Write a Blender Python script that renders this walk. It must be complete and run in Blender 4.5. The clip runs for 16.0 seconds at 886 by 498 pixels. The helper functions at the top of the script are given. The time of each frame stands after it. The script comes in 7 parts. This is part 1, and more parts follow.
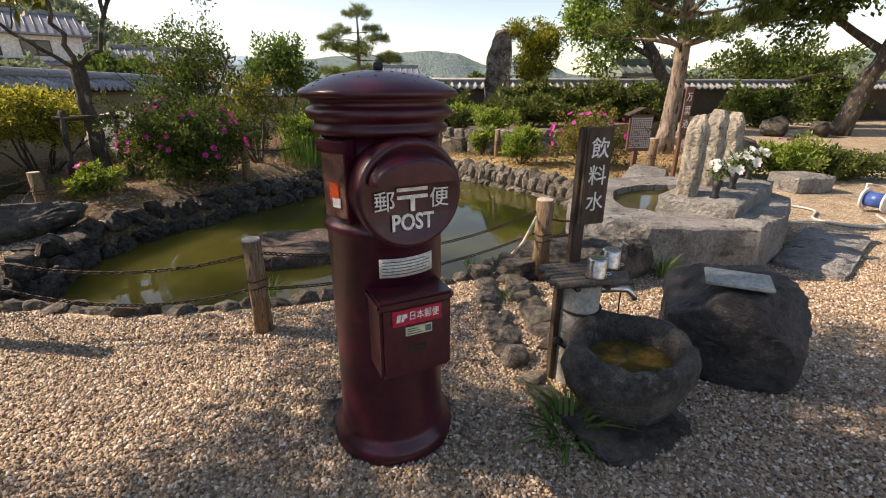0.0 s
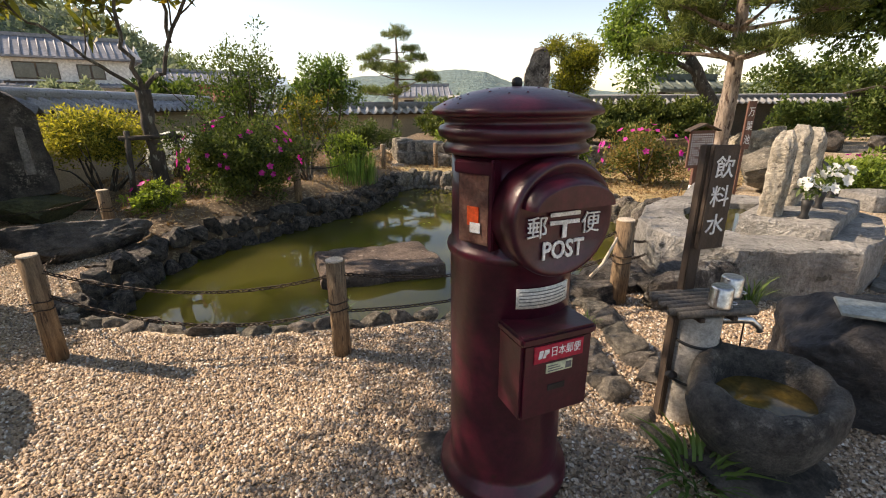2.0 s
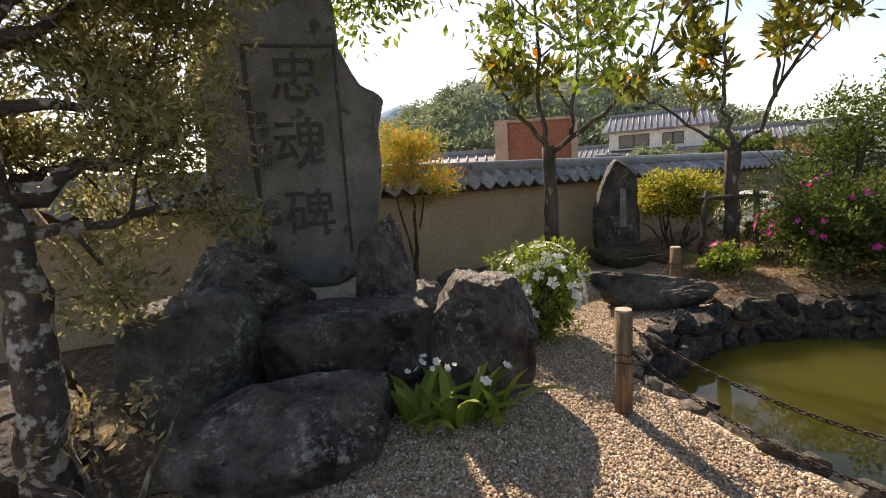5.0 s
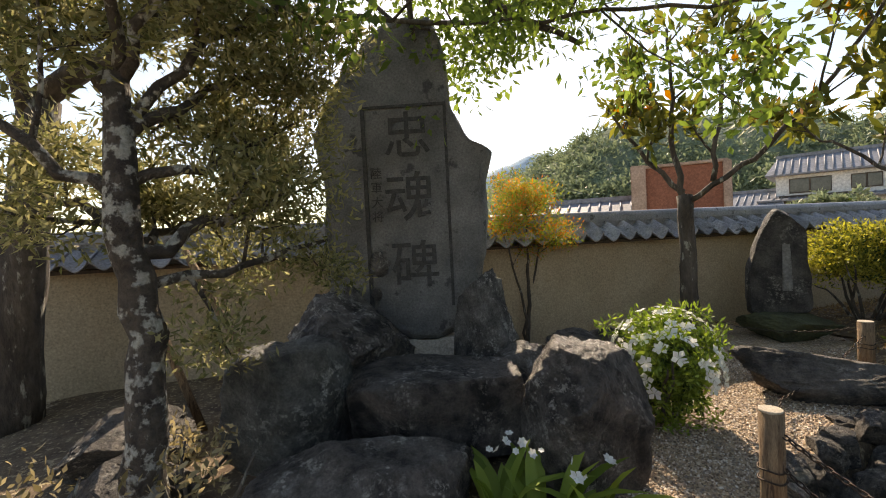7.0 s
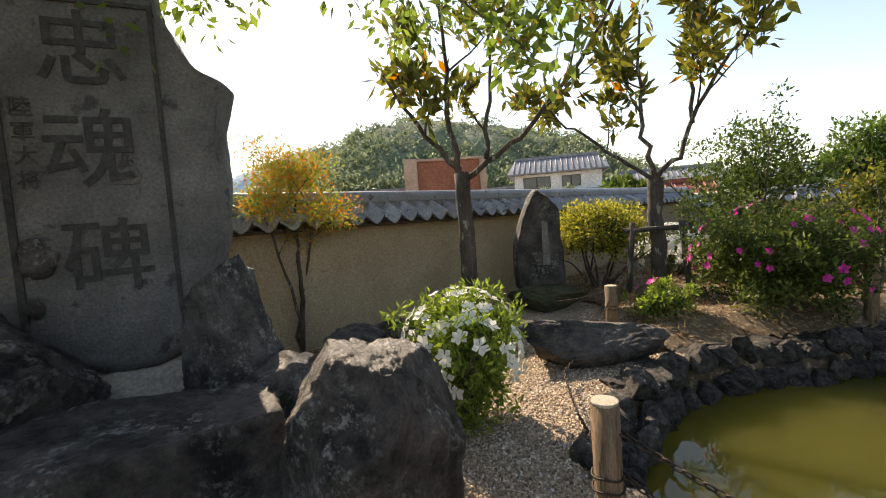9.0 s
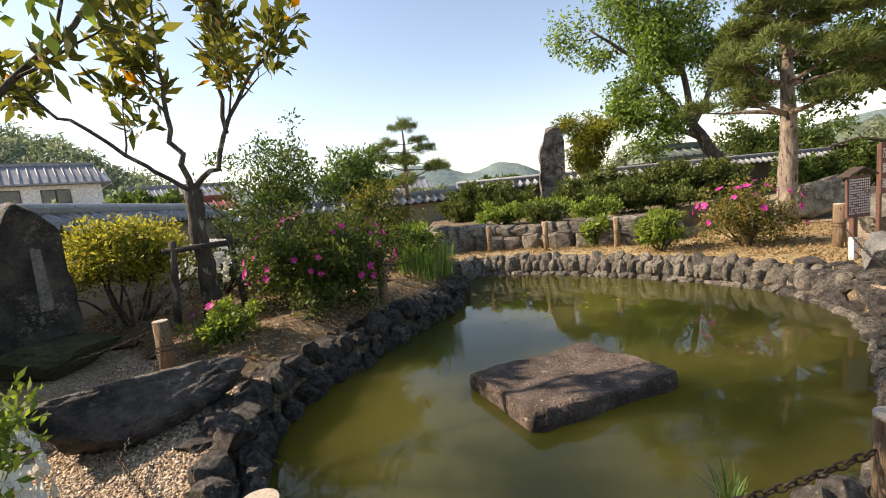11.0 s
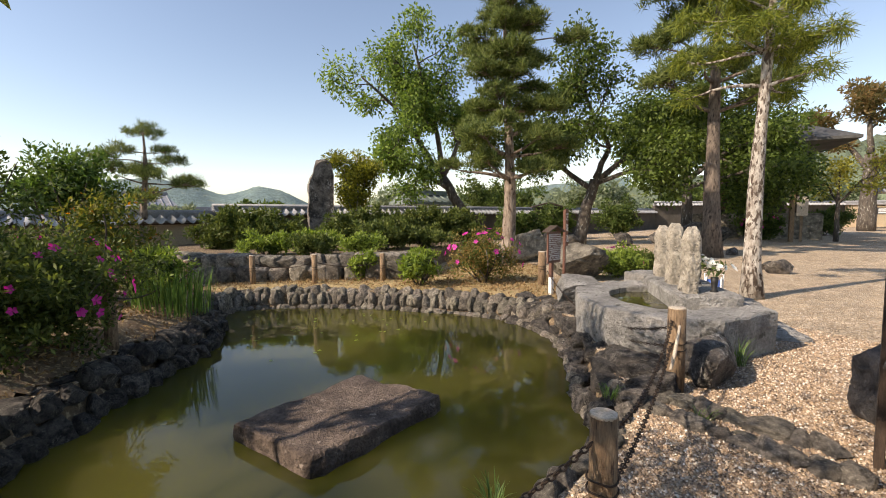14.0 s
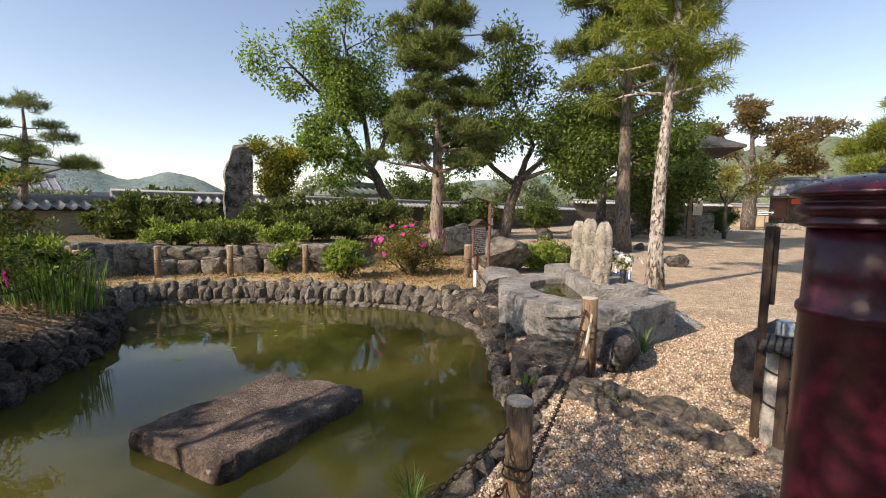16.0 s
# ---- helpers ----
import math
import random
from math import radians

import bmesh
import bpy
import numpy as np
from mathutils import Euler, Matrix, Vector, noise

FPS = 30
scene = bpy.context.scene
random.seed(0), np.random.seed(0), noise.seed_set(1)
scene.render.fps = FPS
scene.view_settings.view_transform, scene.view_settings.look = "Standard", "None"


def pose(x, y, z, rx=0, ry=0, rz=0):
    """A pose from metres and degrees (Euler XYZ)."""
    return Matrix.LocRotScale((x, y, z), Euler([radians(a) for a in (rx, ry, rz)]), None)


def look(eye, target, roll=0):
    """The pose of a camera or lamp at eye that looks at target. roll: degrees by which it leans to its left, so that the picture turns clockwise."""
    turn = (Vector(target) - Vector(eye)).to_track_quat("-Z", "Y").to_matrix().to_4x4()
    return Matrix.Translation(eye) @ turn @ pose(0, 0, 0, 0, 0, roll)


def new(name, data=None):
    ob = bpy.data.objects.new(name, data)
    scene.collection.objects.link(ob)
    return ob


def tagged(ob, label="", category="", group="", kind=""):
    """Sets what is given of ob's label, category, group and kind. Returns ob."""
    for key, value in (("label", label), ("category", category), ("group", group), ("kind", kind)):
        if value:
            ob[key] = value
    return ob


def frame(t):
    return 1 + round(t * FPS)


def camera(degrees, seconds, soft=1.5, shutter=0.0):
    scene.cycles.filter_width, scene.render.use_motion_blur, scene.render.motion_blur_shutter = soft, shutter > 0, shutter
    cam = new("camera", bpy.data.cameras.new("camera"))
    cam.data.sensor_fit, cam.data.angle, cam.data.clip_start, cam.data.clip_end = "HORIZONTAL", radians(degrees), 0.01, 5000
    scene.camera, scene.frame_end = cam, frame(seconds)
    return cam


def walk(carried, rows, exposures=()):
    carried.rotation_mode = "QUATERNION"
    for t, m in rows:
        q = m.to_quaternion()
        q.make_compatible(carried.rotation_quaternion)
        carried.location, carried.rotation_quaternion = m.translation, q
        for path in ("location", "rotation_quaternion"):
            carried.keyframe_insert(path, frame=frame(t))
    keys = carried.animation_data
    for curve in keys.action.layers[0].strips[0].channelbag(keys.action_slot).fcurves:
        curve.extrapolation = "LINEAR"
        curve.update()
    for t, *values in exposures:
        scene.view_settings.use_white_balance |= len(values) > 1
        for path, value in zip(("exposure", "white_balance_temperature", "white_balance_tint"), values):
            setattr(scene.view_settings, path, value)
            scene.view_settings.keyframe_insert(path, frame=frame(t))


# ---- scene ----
cam = camera(90.0, 16.0, 1.0)
PATH = [
    (0, (0.324, -0.131, 1.302), (0.24, 1.746, 0.617), 0.1),
    (0.5, (0.296, -0.087, 1.295), (0.206, 1.789, 0.607), -0.3),
    (1, (0.277, -0.049, 1.282), (0.18, 1.828, 0.597), -0.5),
    (1.5, (0.159, -0.035, 1.293), (0.038, 1.847, 0.629), -0.6),
    (2, (-0.005, -0.05, 1.302), (-0.205, 1.841, 0.685), -0.5),
    (2.5, (-0.058, -0.045, 1.305), (-0.451, 1.829, 0.726), -0.9),
    (3, (-0.065, -0.046, 1.314), (-0.744, 1.755, 0.77), -1.3),
    (3.5, (-0.063, -0.011, 1.314), (-1.101, 1.621, 0.803), -2.3),
    (4, (-0.174, 0.014, 1.315), (-1.547, 1.396, 0.862), -2.7),
    (4.5, (-0.36, 0.071, 1.337), (-2.021, 1.118, 0.956), -3.2),
    (5, (-0.465, 0.122, 1.348), (-2.319, 0.811, 1.05), -3.6),
    (5.2, (-0.49, 0.164, 1.364), (-2.392, 0.722, 1.096), -3.8),
    (7.3, (-0.649, 0.389, 1.388), (-2.643, 0.526, 1.333), -2.8),
    (7.5, (-0.718, 0.388, 1.388), (-2.708, 0.571, 1.324), -2.5),
    (8, (-0.902, 0.451, 1.347), (-2.865, 0.823, 1.252), -2.3),
    (8.5, (-1.192, 0.594, 1.256), (-3.068, 1.28, 1.166), -3.2),
    (9, (-1.382, 0.68, 1.23), (-3.077, 1.732, 1.093), -4.1),
    (9.5, (-1.593, 0.755, 1.207), (-2.974, 2.19, 1.022), -4.7),
    (10, (-1.685, 0.863, 1.199), (-2.629, 2.611, 0.968), -4.7),
    (10.2, (-1.72, 0.913, 1.188), (-2.47, 2.752, 0.948), -5.2),
    (12.3, (-1.993, 0.993, 1.24), (-1.32, 2.864, 1.028), -2.7),
    (12.5, (-1.999, 0.993, 1.235), (-1.266, 2.844, 1.041), -2.2),
    (13, (-1.987, 1.0, 1.248), (-1.154, 2.809, 1.075), -1.7),
    (13.5, (-1.982, 1.011, 1.238), (-1.077, 2.788, 1.081), -1.1),
    (14, (-1.985, 1.017, 1.232), (-1.013, 2.758, 1.079), -0.4),
    (14.5, (-1.976, 1.024, 1.224), (-0.926, 2.72, 1.074), 0.1),
    (15, (-1.952, 1.025, 1.226), (-0.823, 2.669, 1.072), 0.5),
    (15.5, (-1.936, 1.025, 1.226), (-0.741, 2.62, 1.06), 0.8),
    (16, (-1.94, 1.031, 1.215), (-0.702, 2.592, 1.034), 0.9),
]
walk(cam, [(t, look(eye, target, roll)) for t, eye, target, roll in PATH], [(0, 0.55, 8100, 20), (3.5, 0.82, 8450, 18), (5.2, 0.70, 8400, 20), (7.3, 0.76, 8350, 16), (9, 0.92, 8250, 16), (10.2, 0.90, 8050, 17), (12.3, 0.58, 7700, 17), (16, 0.50, 7500, 18)])
# ---------- world and light ----------
SUN_EL, SUN_FROM = radians(36), Vector((-1.0, 0.10, 0.0)).normalized()
world = bpy.data.worlds.new("world")
scene.world = world
world.use_nodes = True
wn = world.node_tree
sky = wn.nodes.new("ShaderNodeTexSky")
sky.sky_type, sky.sun_disc, sky.sun_elevation = "NISHITA", False, SUN_EL
sky.sun_rotation = math.atan2(SUN_FROM.x, SUN_FROM.y)
sky.air_density, sky.dust_density, sky.ozone_density = 1.0, 0.35, 1.2
wn.nodes["Background"].inputs["Strength"].default_value = 0.15
wn.links.new(sky.outputs["Color"], wn.nodes["Background"].inputs["Color"])
sun_data = bpy.data.lights.new("sun", "SUN")
sun_data.energy, sun_data.angle, sun_data.color = 4.6, radians(0.6), (1.0, 0.93, 0.82)
sun = new("sun", sun_data)
sun.matrix_world = look(SUN_FROM * 20 + Vector((0, 0, 20 * math.tan(SUN_EL))), (0, 0, 0))


# ---------- small builders ----------
def part(name, data, material, parent=None, label="", at=None):
    """Links a bmesh or mesh as one object under a thing or a part."""
    if isinstance(data, bmesh.types.BMesh):
        me = bpy.data.meshes.new(name)
        data.to_mesh(me)
        data.free()
    else:
        me = data
    if material is not None and not me.materials:
        me.materials.append(material)
    ob = new(name, me)
    ob.parent = parent
    if at is not None:
        ob.matrix_basis = at
    if label:
        ob["label"] = label
    return ob


def thing(name, label, category, at=None, group="", kind=""):
    ob = new(name)
    ob.empty_display_size = 0.1
    if at is not None:
        ob.matrix_basis = at
    return tagged(ob, label, category, group, kind)


def fast(name, v, f, smooth=False):
    """A mesh from arrays: v (n, 3), f (m, 3 or 4)."""
    v, f = np.asarray(v, dtype=np.float32), np.asarray(f, dtype=np.int32)
    me = bpy.data.meshes.new(name)
    k = f.shape[1]
    me.vertices.add(len(v))
    me.vertices.foreach_set("co", v.ravel())
    me.loops.add(f.size)
    me.loops.foreach_set("vertex_index", f.ravel())
    me.polygons.add(len(f))
    me.polygons.foreach_set("loop_start", np.arange(0, f.size, k, dtype=np.int32))
    if smooth:
        me.polygons.foreach_set("use_smooth", np.ones(len(f), dtype=bool))
    me.update(calc_edges=True)
    return me


def join(pieces):
    """Joins (v, f) pairs of one face size."""
    vs, fs, n = [], [], 0
    for v, f in pieces:
        vs.append(v)
        fs.append(np.asarray(f) + n)
        n += len(v)
    return np.concatenate(vs), np.concatenate(fs)


def tube(pts, radii, n=8, wobble=0.0, rng=None):
    """Quads round a bent line, closed at both ends by a small ring."""
    pts = np.asarray(pts, dtype=float)
    radii = np.broadcast_to(np.asarray(radii, dtype=float), (len(pts),)).copy()
    d = np.gradient(pts, axis=0)
    d /= np.maximum(np.linalg.norm(d, axis=1, keepdims=True), 1e-9)
    pts = np.vstack([pts[:1], pts, pts[-1:]])
    radii = np.concatenate([[radii[0] * 0.02], radii, [radii[-1] * 0.02]])
    d = np.vstack([d[:1], d, d[-1:]])
    ref = np.array([0.0, 0, 1]) if abs(d[0][2]) < 0.8 else np.array([1.0, 0, 0])
    a = np.linspace(0, 2 * np.pi, n, endpoint=False)
    v = []
    for p, r, t in zip(pts, radii, d):
        x = np.cross(t, ref)
        x /= max(np.linalg.norm(x), 1e-9)
        y = np.cross(t, x)
        rr = r * (1 + (wobble * (rng.random(n) - 0.5) if wobble else 0))
        v.append(p + np.outer(np.cos(a) * rr, x) + np.outer(np.sin(a) * rr, y))
    v = np.concatenate(v)
    f = []
    for i in range(len(pts) - 1):
        for j in range(n):
            k = (j + 1) % n
            f.append((i * n + j, i * n + k, (i + 1) * n + k, (i + 1) * n + j))
    return v, np.array(f)


def tube_mesh(name, pts, radii, n=10, wobble=0.0, rng=None):
    return fast(name, *tube(pts, radii, n, wobble, rng), smooth=True)


def box_bm(x0, x1, y0, y1, z0, z1, bevel=0.004):
    bm = bmesh.new()
    bmesh.ops.create_cube(bm, size=1)
    for v in bm.verts:
        v.co = Vector(((x0 + x1) / 2 + v.co.x * (x1 - x0), (y0 + y1) / 2 + v.co.y * (y1 - y0), (z0 + z1) / 2 + v.co.z * (z1 - z0)))
    if bevel:
        bmesh.ops.bevel(bm, geom=bm.edges[:], offset=bevel, segments=2, affect="EDGES")
    return bm


def lathe_bm(profile, n=48):
    """A body turned round z from (radius, height) pairs."""
    bm = bmesh.new()
    rings = []
    for r, z in profile:
        rings.append([bm.verts.new((r * math.cos(2 * math.pi * i / n), r * math.sin(2 * math.pi * i / n), z)) for i in range(n)])
    for a, b in zip(rings, rings[1:]):
        for i in range(n):
            bm.faces.new((a[i], a[(i + 1) % n], b[(i + 1) % n], b[i])).smooth = True
    bm.faces.new(rings[0][::-1])
    bm.faces.new(rings[-1])
    return bm


def prism_bm(outline, depth, bevel=0.0):
    """A flat outline in x, z given thickness along y (front at y = 0, back at y = depth)."""
    bm = bmesh.new()
    a = [bm.verts.new((x, 0, z)) for x, z in outline]
    b = [bm.verts.new((x, depth, z)) for x, z in outline]
    bm.faces.new(a)
    bm.faces.new(b[::-1])
    for i in range(len(a)):
        k = (i + 1) % len(a)
        bm.faces.new((a[k], a[i], b[i], b[k]))
    bmesh.ops.recalc_face_normals(bm, faces=bm.faces[:])
    if bevel:
        bmesh.ops.bevel(bm, geom=bm.edges[:], offset=bevel, segments=2, affect="EDGES")
    return bm


def rock_mesh(name, seed, size, sub=3, cuts=9, rough=0.06, top=None, tight=0.72, square=0.0):
    """An angular weathered stone that stands on z = 0; size is its full width, depth and height; top flattens it above that share."""
    rng = random.Random(seed)
    bm = bmesh.new()
    bmesh.ops.create_icosphere(bm, subdivisions=sub, radius=1)
    planes = [(Vector((rng.uniform(-1, 1), rng.uniform(-1, 1), rng.uniform(-0.7, 1))).normalized(), rng.uniform(tight, 1.12 if square else 0.86)) for _ in range(cuts)]
    if top:
        planes.append((Vector((rng.uniform(-.12, .12), rng.uniform(-.12, .12), 1)).normalized(), top))
    off = Vector((rng.uniform(-50, 50), rng.uniform(-50, 50), rng.uniform(-50, 50)))
    for v in bm.verts:
        p = v.co.copy()
        if square:
            p /= sum(abs(c) ** square for c in p) ** (1 / square)
        for n, d in planes:
            e = p.dot(n) - d
            if e > 0:
                p -= n * e
        k = noise.noise(p * 1.3 + off) * rough * 1.4 + (0.3 - abs(noise.noise(p * 3 + off))) * rough * 1.4 + (0.2 - abs(noise.noise(p * 7 + off))) * rough * 0.9 + (0.2 - abs(noise.noise(p * 16 + off))) * rough * 0.55 + noise.noise(p * 34 + off) * rough * 0.28
        v.co = p * (1 + k)
    xs = [[v.co[i] for v in bm.verts] for i in range(3)]
    lo, hi = [min(a) for a in xs], [max(a) for a in xs]
    for v in bm.verts:
        v.co = Vector([(v.co[i] - (lo[i] + hi[i]) / 2) / (hi[i] - lo[i]) * size[i] for i in range(3)])
        v.co.z += size[2] / 2
    for f in bm.faces:
        f.smooth = sub >= 4
    me = bpy.data.meshes.new(name)
    bm.to_mesh(me)
    bm.free()
    return me


def block_mesh(name, size, seed, rough=0.012, cuts=7):
    """A squared stone with worn arrises and an uneven face, standing on z = 0."""
    bm = bmesh.new()
    bmesh.ops.create_cube(bm, size=1)
    bmesh.ops.subdivide_edges(bm, edges=bm.edges[:], cuts=cuts, use_grid_fill=True)
    for v in bm.verts:
        p = Vector((v.co.x * size[0], v.co.y * size[1], (v.co.z + 0.5) * size[2]))
        n = sum(abs(c) > 0.49 for c in v.co)
        if n > 1:
            p -= Vector((v.co.x * 0.03 * (abs(v.co.x) > .49), v.co.y * 0.03 * (abs(v.co.y) > .49), v.co.z * 0.03 * (abs(v.co.z) > .49)))
        o = Vector((seed * 3.1, seed * 1.7, 0))
        k = rough * (noise.noise(p * 4 + o) * 1.5 + noise.noise(p * 11 + o))
        v.co = p + Vector((v.co.x, v.co.y, v.co.z)).normalized() * k
    me = bpy.data.meshes.new(name)
    bm.to_mesh(me)
    bm.free()
    return me


def glyphs(name, text, size, material, parent, at, depth=0.002, width=None, label="", bold=0.0):
    """Writing as a mesh, centred, facing its own +z."""
    cu = bpy.data.curves.new(name, "FONT")
    cu.body, cu.size, cu.align_x, cu.align_y, cu.extrude = text, size, "CENTER", "CENTER", depth
    cu.resolution_u, cu.offset = 3, bold
    tmp = new(name, cu)
    dg = bpy.context.evaluated_depsgraph_get()
    dg.update()
    me = bpy.data.meshes.new_from_object(tmp.evaluated_get(dg))
    bpy.data.objects.remove(tmp)
    bpy.data.curves.remove(cu)
    me.materials.clear()
    if width:
        xs = [v.co.x for v in me.vertices]
        if xs:
            k = width / (max(xs) - min(xs))
            for v in me.vertices:
                v.co.x *= k
    return part(name, me, material, parent, label, at)


# ---------- materials ----------
def surf(name, c1, c2, scale=6.0, rough=0.8, bump=0.3, fine=60.0, c3=None, c3_from=0.58, c3_scale=None, metal=0.0, vary=0.0, island=0.0, dist=0.01, coat=0.0, stretch=None, hue=0.0):
    """A worn surface: two colours by a broad noise, spots of a third, fine relief; vary and island change the value per object or piece."""
    m = bpy.data.materials.new(name)
    m.use_nodes = True
    nt = m.node_tree
    N, Lk = nt.nodes, nt.links
    bs = N["Principled BSDF"]
    co = N.new("ShaderNodeTexCoord")
    src = co.outputs["Object"]
    if vary or island:
        info = N.new("ShaderNodeObjectInfo") if vary else N.new("ShaderNodeNewGeometry")
        rnd = info.outputs["Random" if vary else "Random Per Island"]
    if vary:
        add = N.new("ShaderNodeVectorMath")
        add.operation = "MULTIPLY_ADD"
        comb = N.new("ShaderNodeCombineXYZ")
        for k in range(3):
            Lk.new(rnd, comb.inputs[k])
        Lk.new(comb.outputs[0], add.inputs[0])
        add.inputs[1].default_value = (17.0, 31.0, 23.0)
        Lk.new(src, add.inputs[2])
        src = add.outputs[0]
    if stretch:
        mp = N.new("ShaderNodeMapping")
        mp.inputs["Scale"].default_value = stretch
        Lk.new(src, mp.inputs["Vector"])
        src = mp.outputs[0]

    def tex(s, detail=6.0, r=0.6):
        t = N.new("ShaderNodeTexNoise")
        t.inputs["Scale"].default_value, t.inputs["Detail"].default_value, t.inputs["Roughness"].default_value = s, detail, r
        Lk.new(src, t.inputs["Vector"])
        return t.outputs["Fac"]

    def ramp(fac, a, b):
        t = N.new("ShaderNodeMapRange")
        t.inputs["From Min"].default_value, t.inputs["From Max"].default_value = a, b
        Lk.new(fac, t.inputs["Value"])
        return t.outputs["Result"]

    def mix(fac, a, b):
        t = N.new("ShaderNodeMix")
        t.data_type = "RGBA"
        Lk.new(fac, t.inputs["Factor"])
        for s, value in ((6, a), (7, b)):
            if isinstance(value, tuple):
                t.inputs[s].default_value = (*value, 1)
            else:
                Lk.new(value, t.inputs[s])
        return t.outputs[2]

    col = mix(ramp(tex(scale), 0.35, 0.65), c1, c2)
    if c3:
        col = mix(ramp(tex(c3_scale or scale * 2.3), c3_from, c3_from + 0.06), col, c3)
    grain = tex(fine, 4.0, 0.7)
    hsv = N.new("ShaderNodeHueSaturation")
    Lk.new(col, hsv.inputs["Color"])
    val = ramp(grain, 0.3, 0.7)
    mr = N.new("ShaderNodeMapRange")
    mr.inputs["To Min"].default_value, mr.inputs["To Max"].default_value = 0.66, 1.34
    Lk.new(val, mr.inputs["Value"])
    out = mr.outputs["Result"]
    if vary or island:
        r2 = N.new("ShaderNodeMapRange")
        r2.inputs["To Min"].default_value, r2.inputs["To Max"].default_value = 1 - (vary or island), 1 + (vary or island)
        Lk.new(rnd, r2.inputs["Value"])
        mul = N.new("ShaderNodeMath")
        mul.operation = "MULTIPLY"
        Lk.new(out, mul.inputs[0])
        Lk.new(r2.outputs["Result"], mul.inputs[1])
        out = mul.outputs[0]
        if hue:
            r3 = N.new("ShaderNodeMapRange")
            r3.inputs["To Min"].default_value, r3.inputs["To Max"].default_value = 0.5 - hue, 0.5 + hue
            sw = N.new("ShaderNodeMath")
            sw.operation, sw.inputs[1].default_value = "MULTIPLY", 7.31
            fr = N.new("ShaderNodeMath")
            fr.operation = "FRACT"
            Lk.new(rnd, sw.inputs[0])
            Lk.new(sw.outputs[0], fr.inputs[0])
            Lk.new(fr.outputs[0], r3.inputs["Value"])
            Lk.new(r3.outputs["Result"], hsv.inputs["Hue"])
    Lk.new(out, hsv.inputs["Value"])
    Lk.new(hsv.outputs[0], bs.inputs["Base Color"])
    bs.inputs["Roughness"].default_value, bs.inputs["Metallic"].default_value = rough, metal
    bs.inputs["Coat Weight"].default_value = coat
    if bump:
        b = N.new("ShaderNodeBump")
        b.inputs["Strength"].default_value, b.inputs["Distance"].default_value = bump, dist
        Lk.new(grain, b.inputs["Height"])
        Lk.new(b.outputs[0], bs.inputs["Normal"])
    return m


def leaf_mat(name, c1, c2, glow=0.35, spread=0.35, rough=0.55, c3=None, share=0.0):
    """A thin leaf that lets light through; each leaf has its own tint."""
    m = bpy.data.materials.new(name)
    m.use_nodes = True
    nt = m.node_tree
    N, Lk = nt.nodes, nt.links
    bs = N["Principled BSDF"]
    geo = N.new("ShaderNodeNewGeometry")
    rm = N.new("ShaderNodeValToRGB")
    e = rm.color_ramp.elements
    e[0].color, e[1].color = (*c1, 1), (*c2, 1)
    if c3:
        e[1].position = 1 - share
        x = e.new(min(1.0, 1 - share + 0.02))
        x.color = (*c3, 1)
    Lk.new(geo.outputs["Random Per Island"], rm.inputs[0])
    Lk.new(rm.outputs[0], bs.inputs["Base Color"])
    bs.inputs["Roughness"].default_value, bs.inputs["Specular IOR Level"].default_value = rough, 0.3
    tr = N.new("ShaderNodeBsdfTranslucent")
    hs = N.new("ShaderNodeHueSaturation")
    hs.inputs["Value"].default_value, hs.inputs["Saturation"].default_value = 1.5, 1.1
    Lk.new(rm.outputs[0], hs.inputs["Color"])
    Lk.new(hs.outputs[0], tr.inputs["Color"])
    mx = N.new("ShaderNodeMixShader")
    mx.inputs[0].default_value = glow
    Lk.new(bs.outputs[0], mx.inputs[1])
    Lk.new(tr.outputs[0], mx.inputs[2])
    Lk.new(mx.outputs[0], N["Material Output"].inputs["Surface"])
    return m


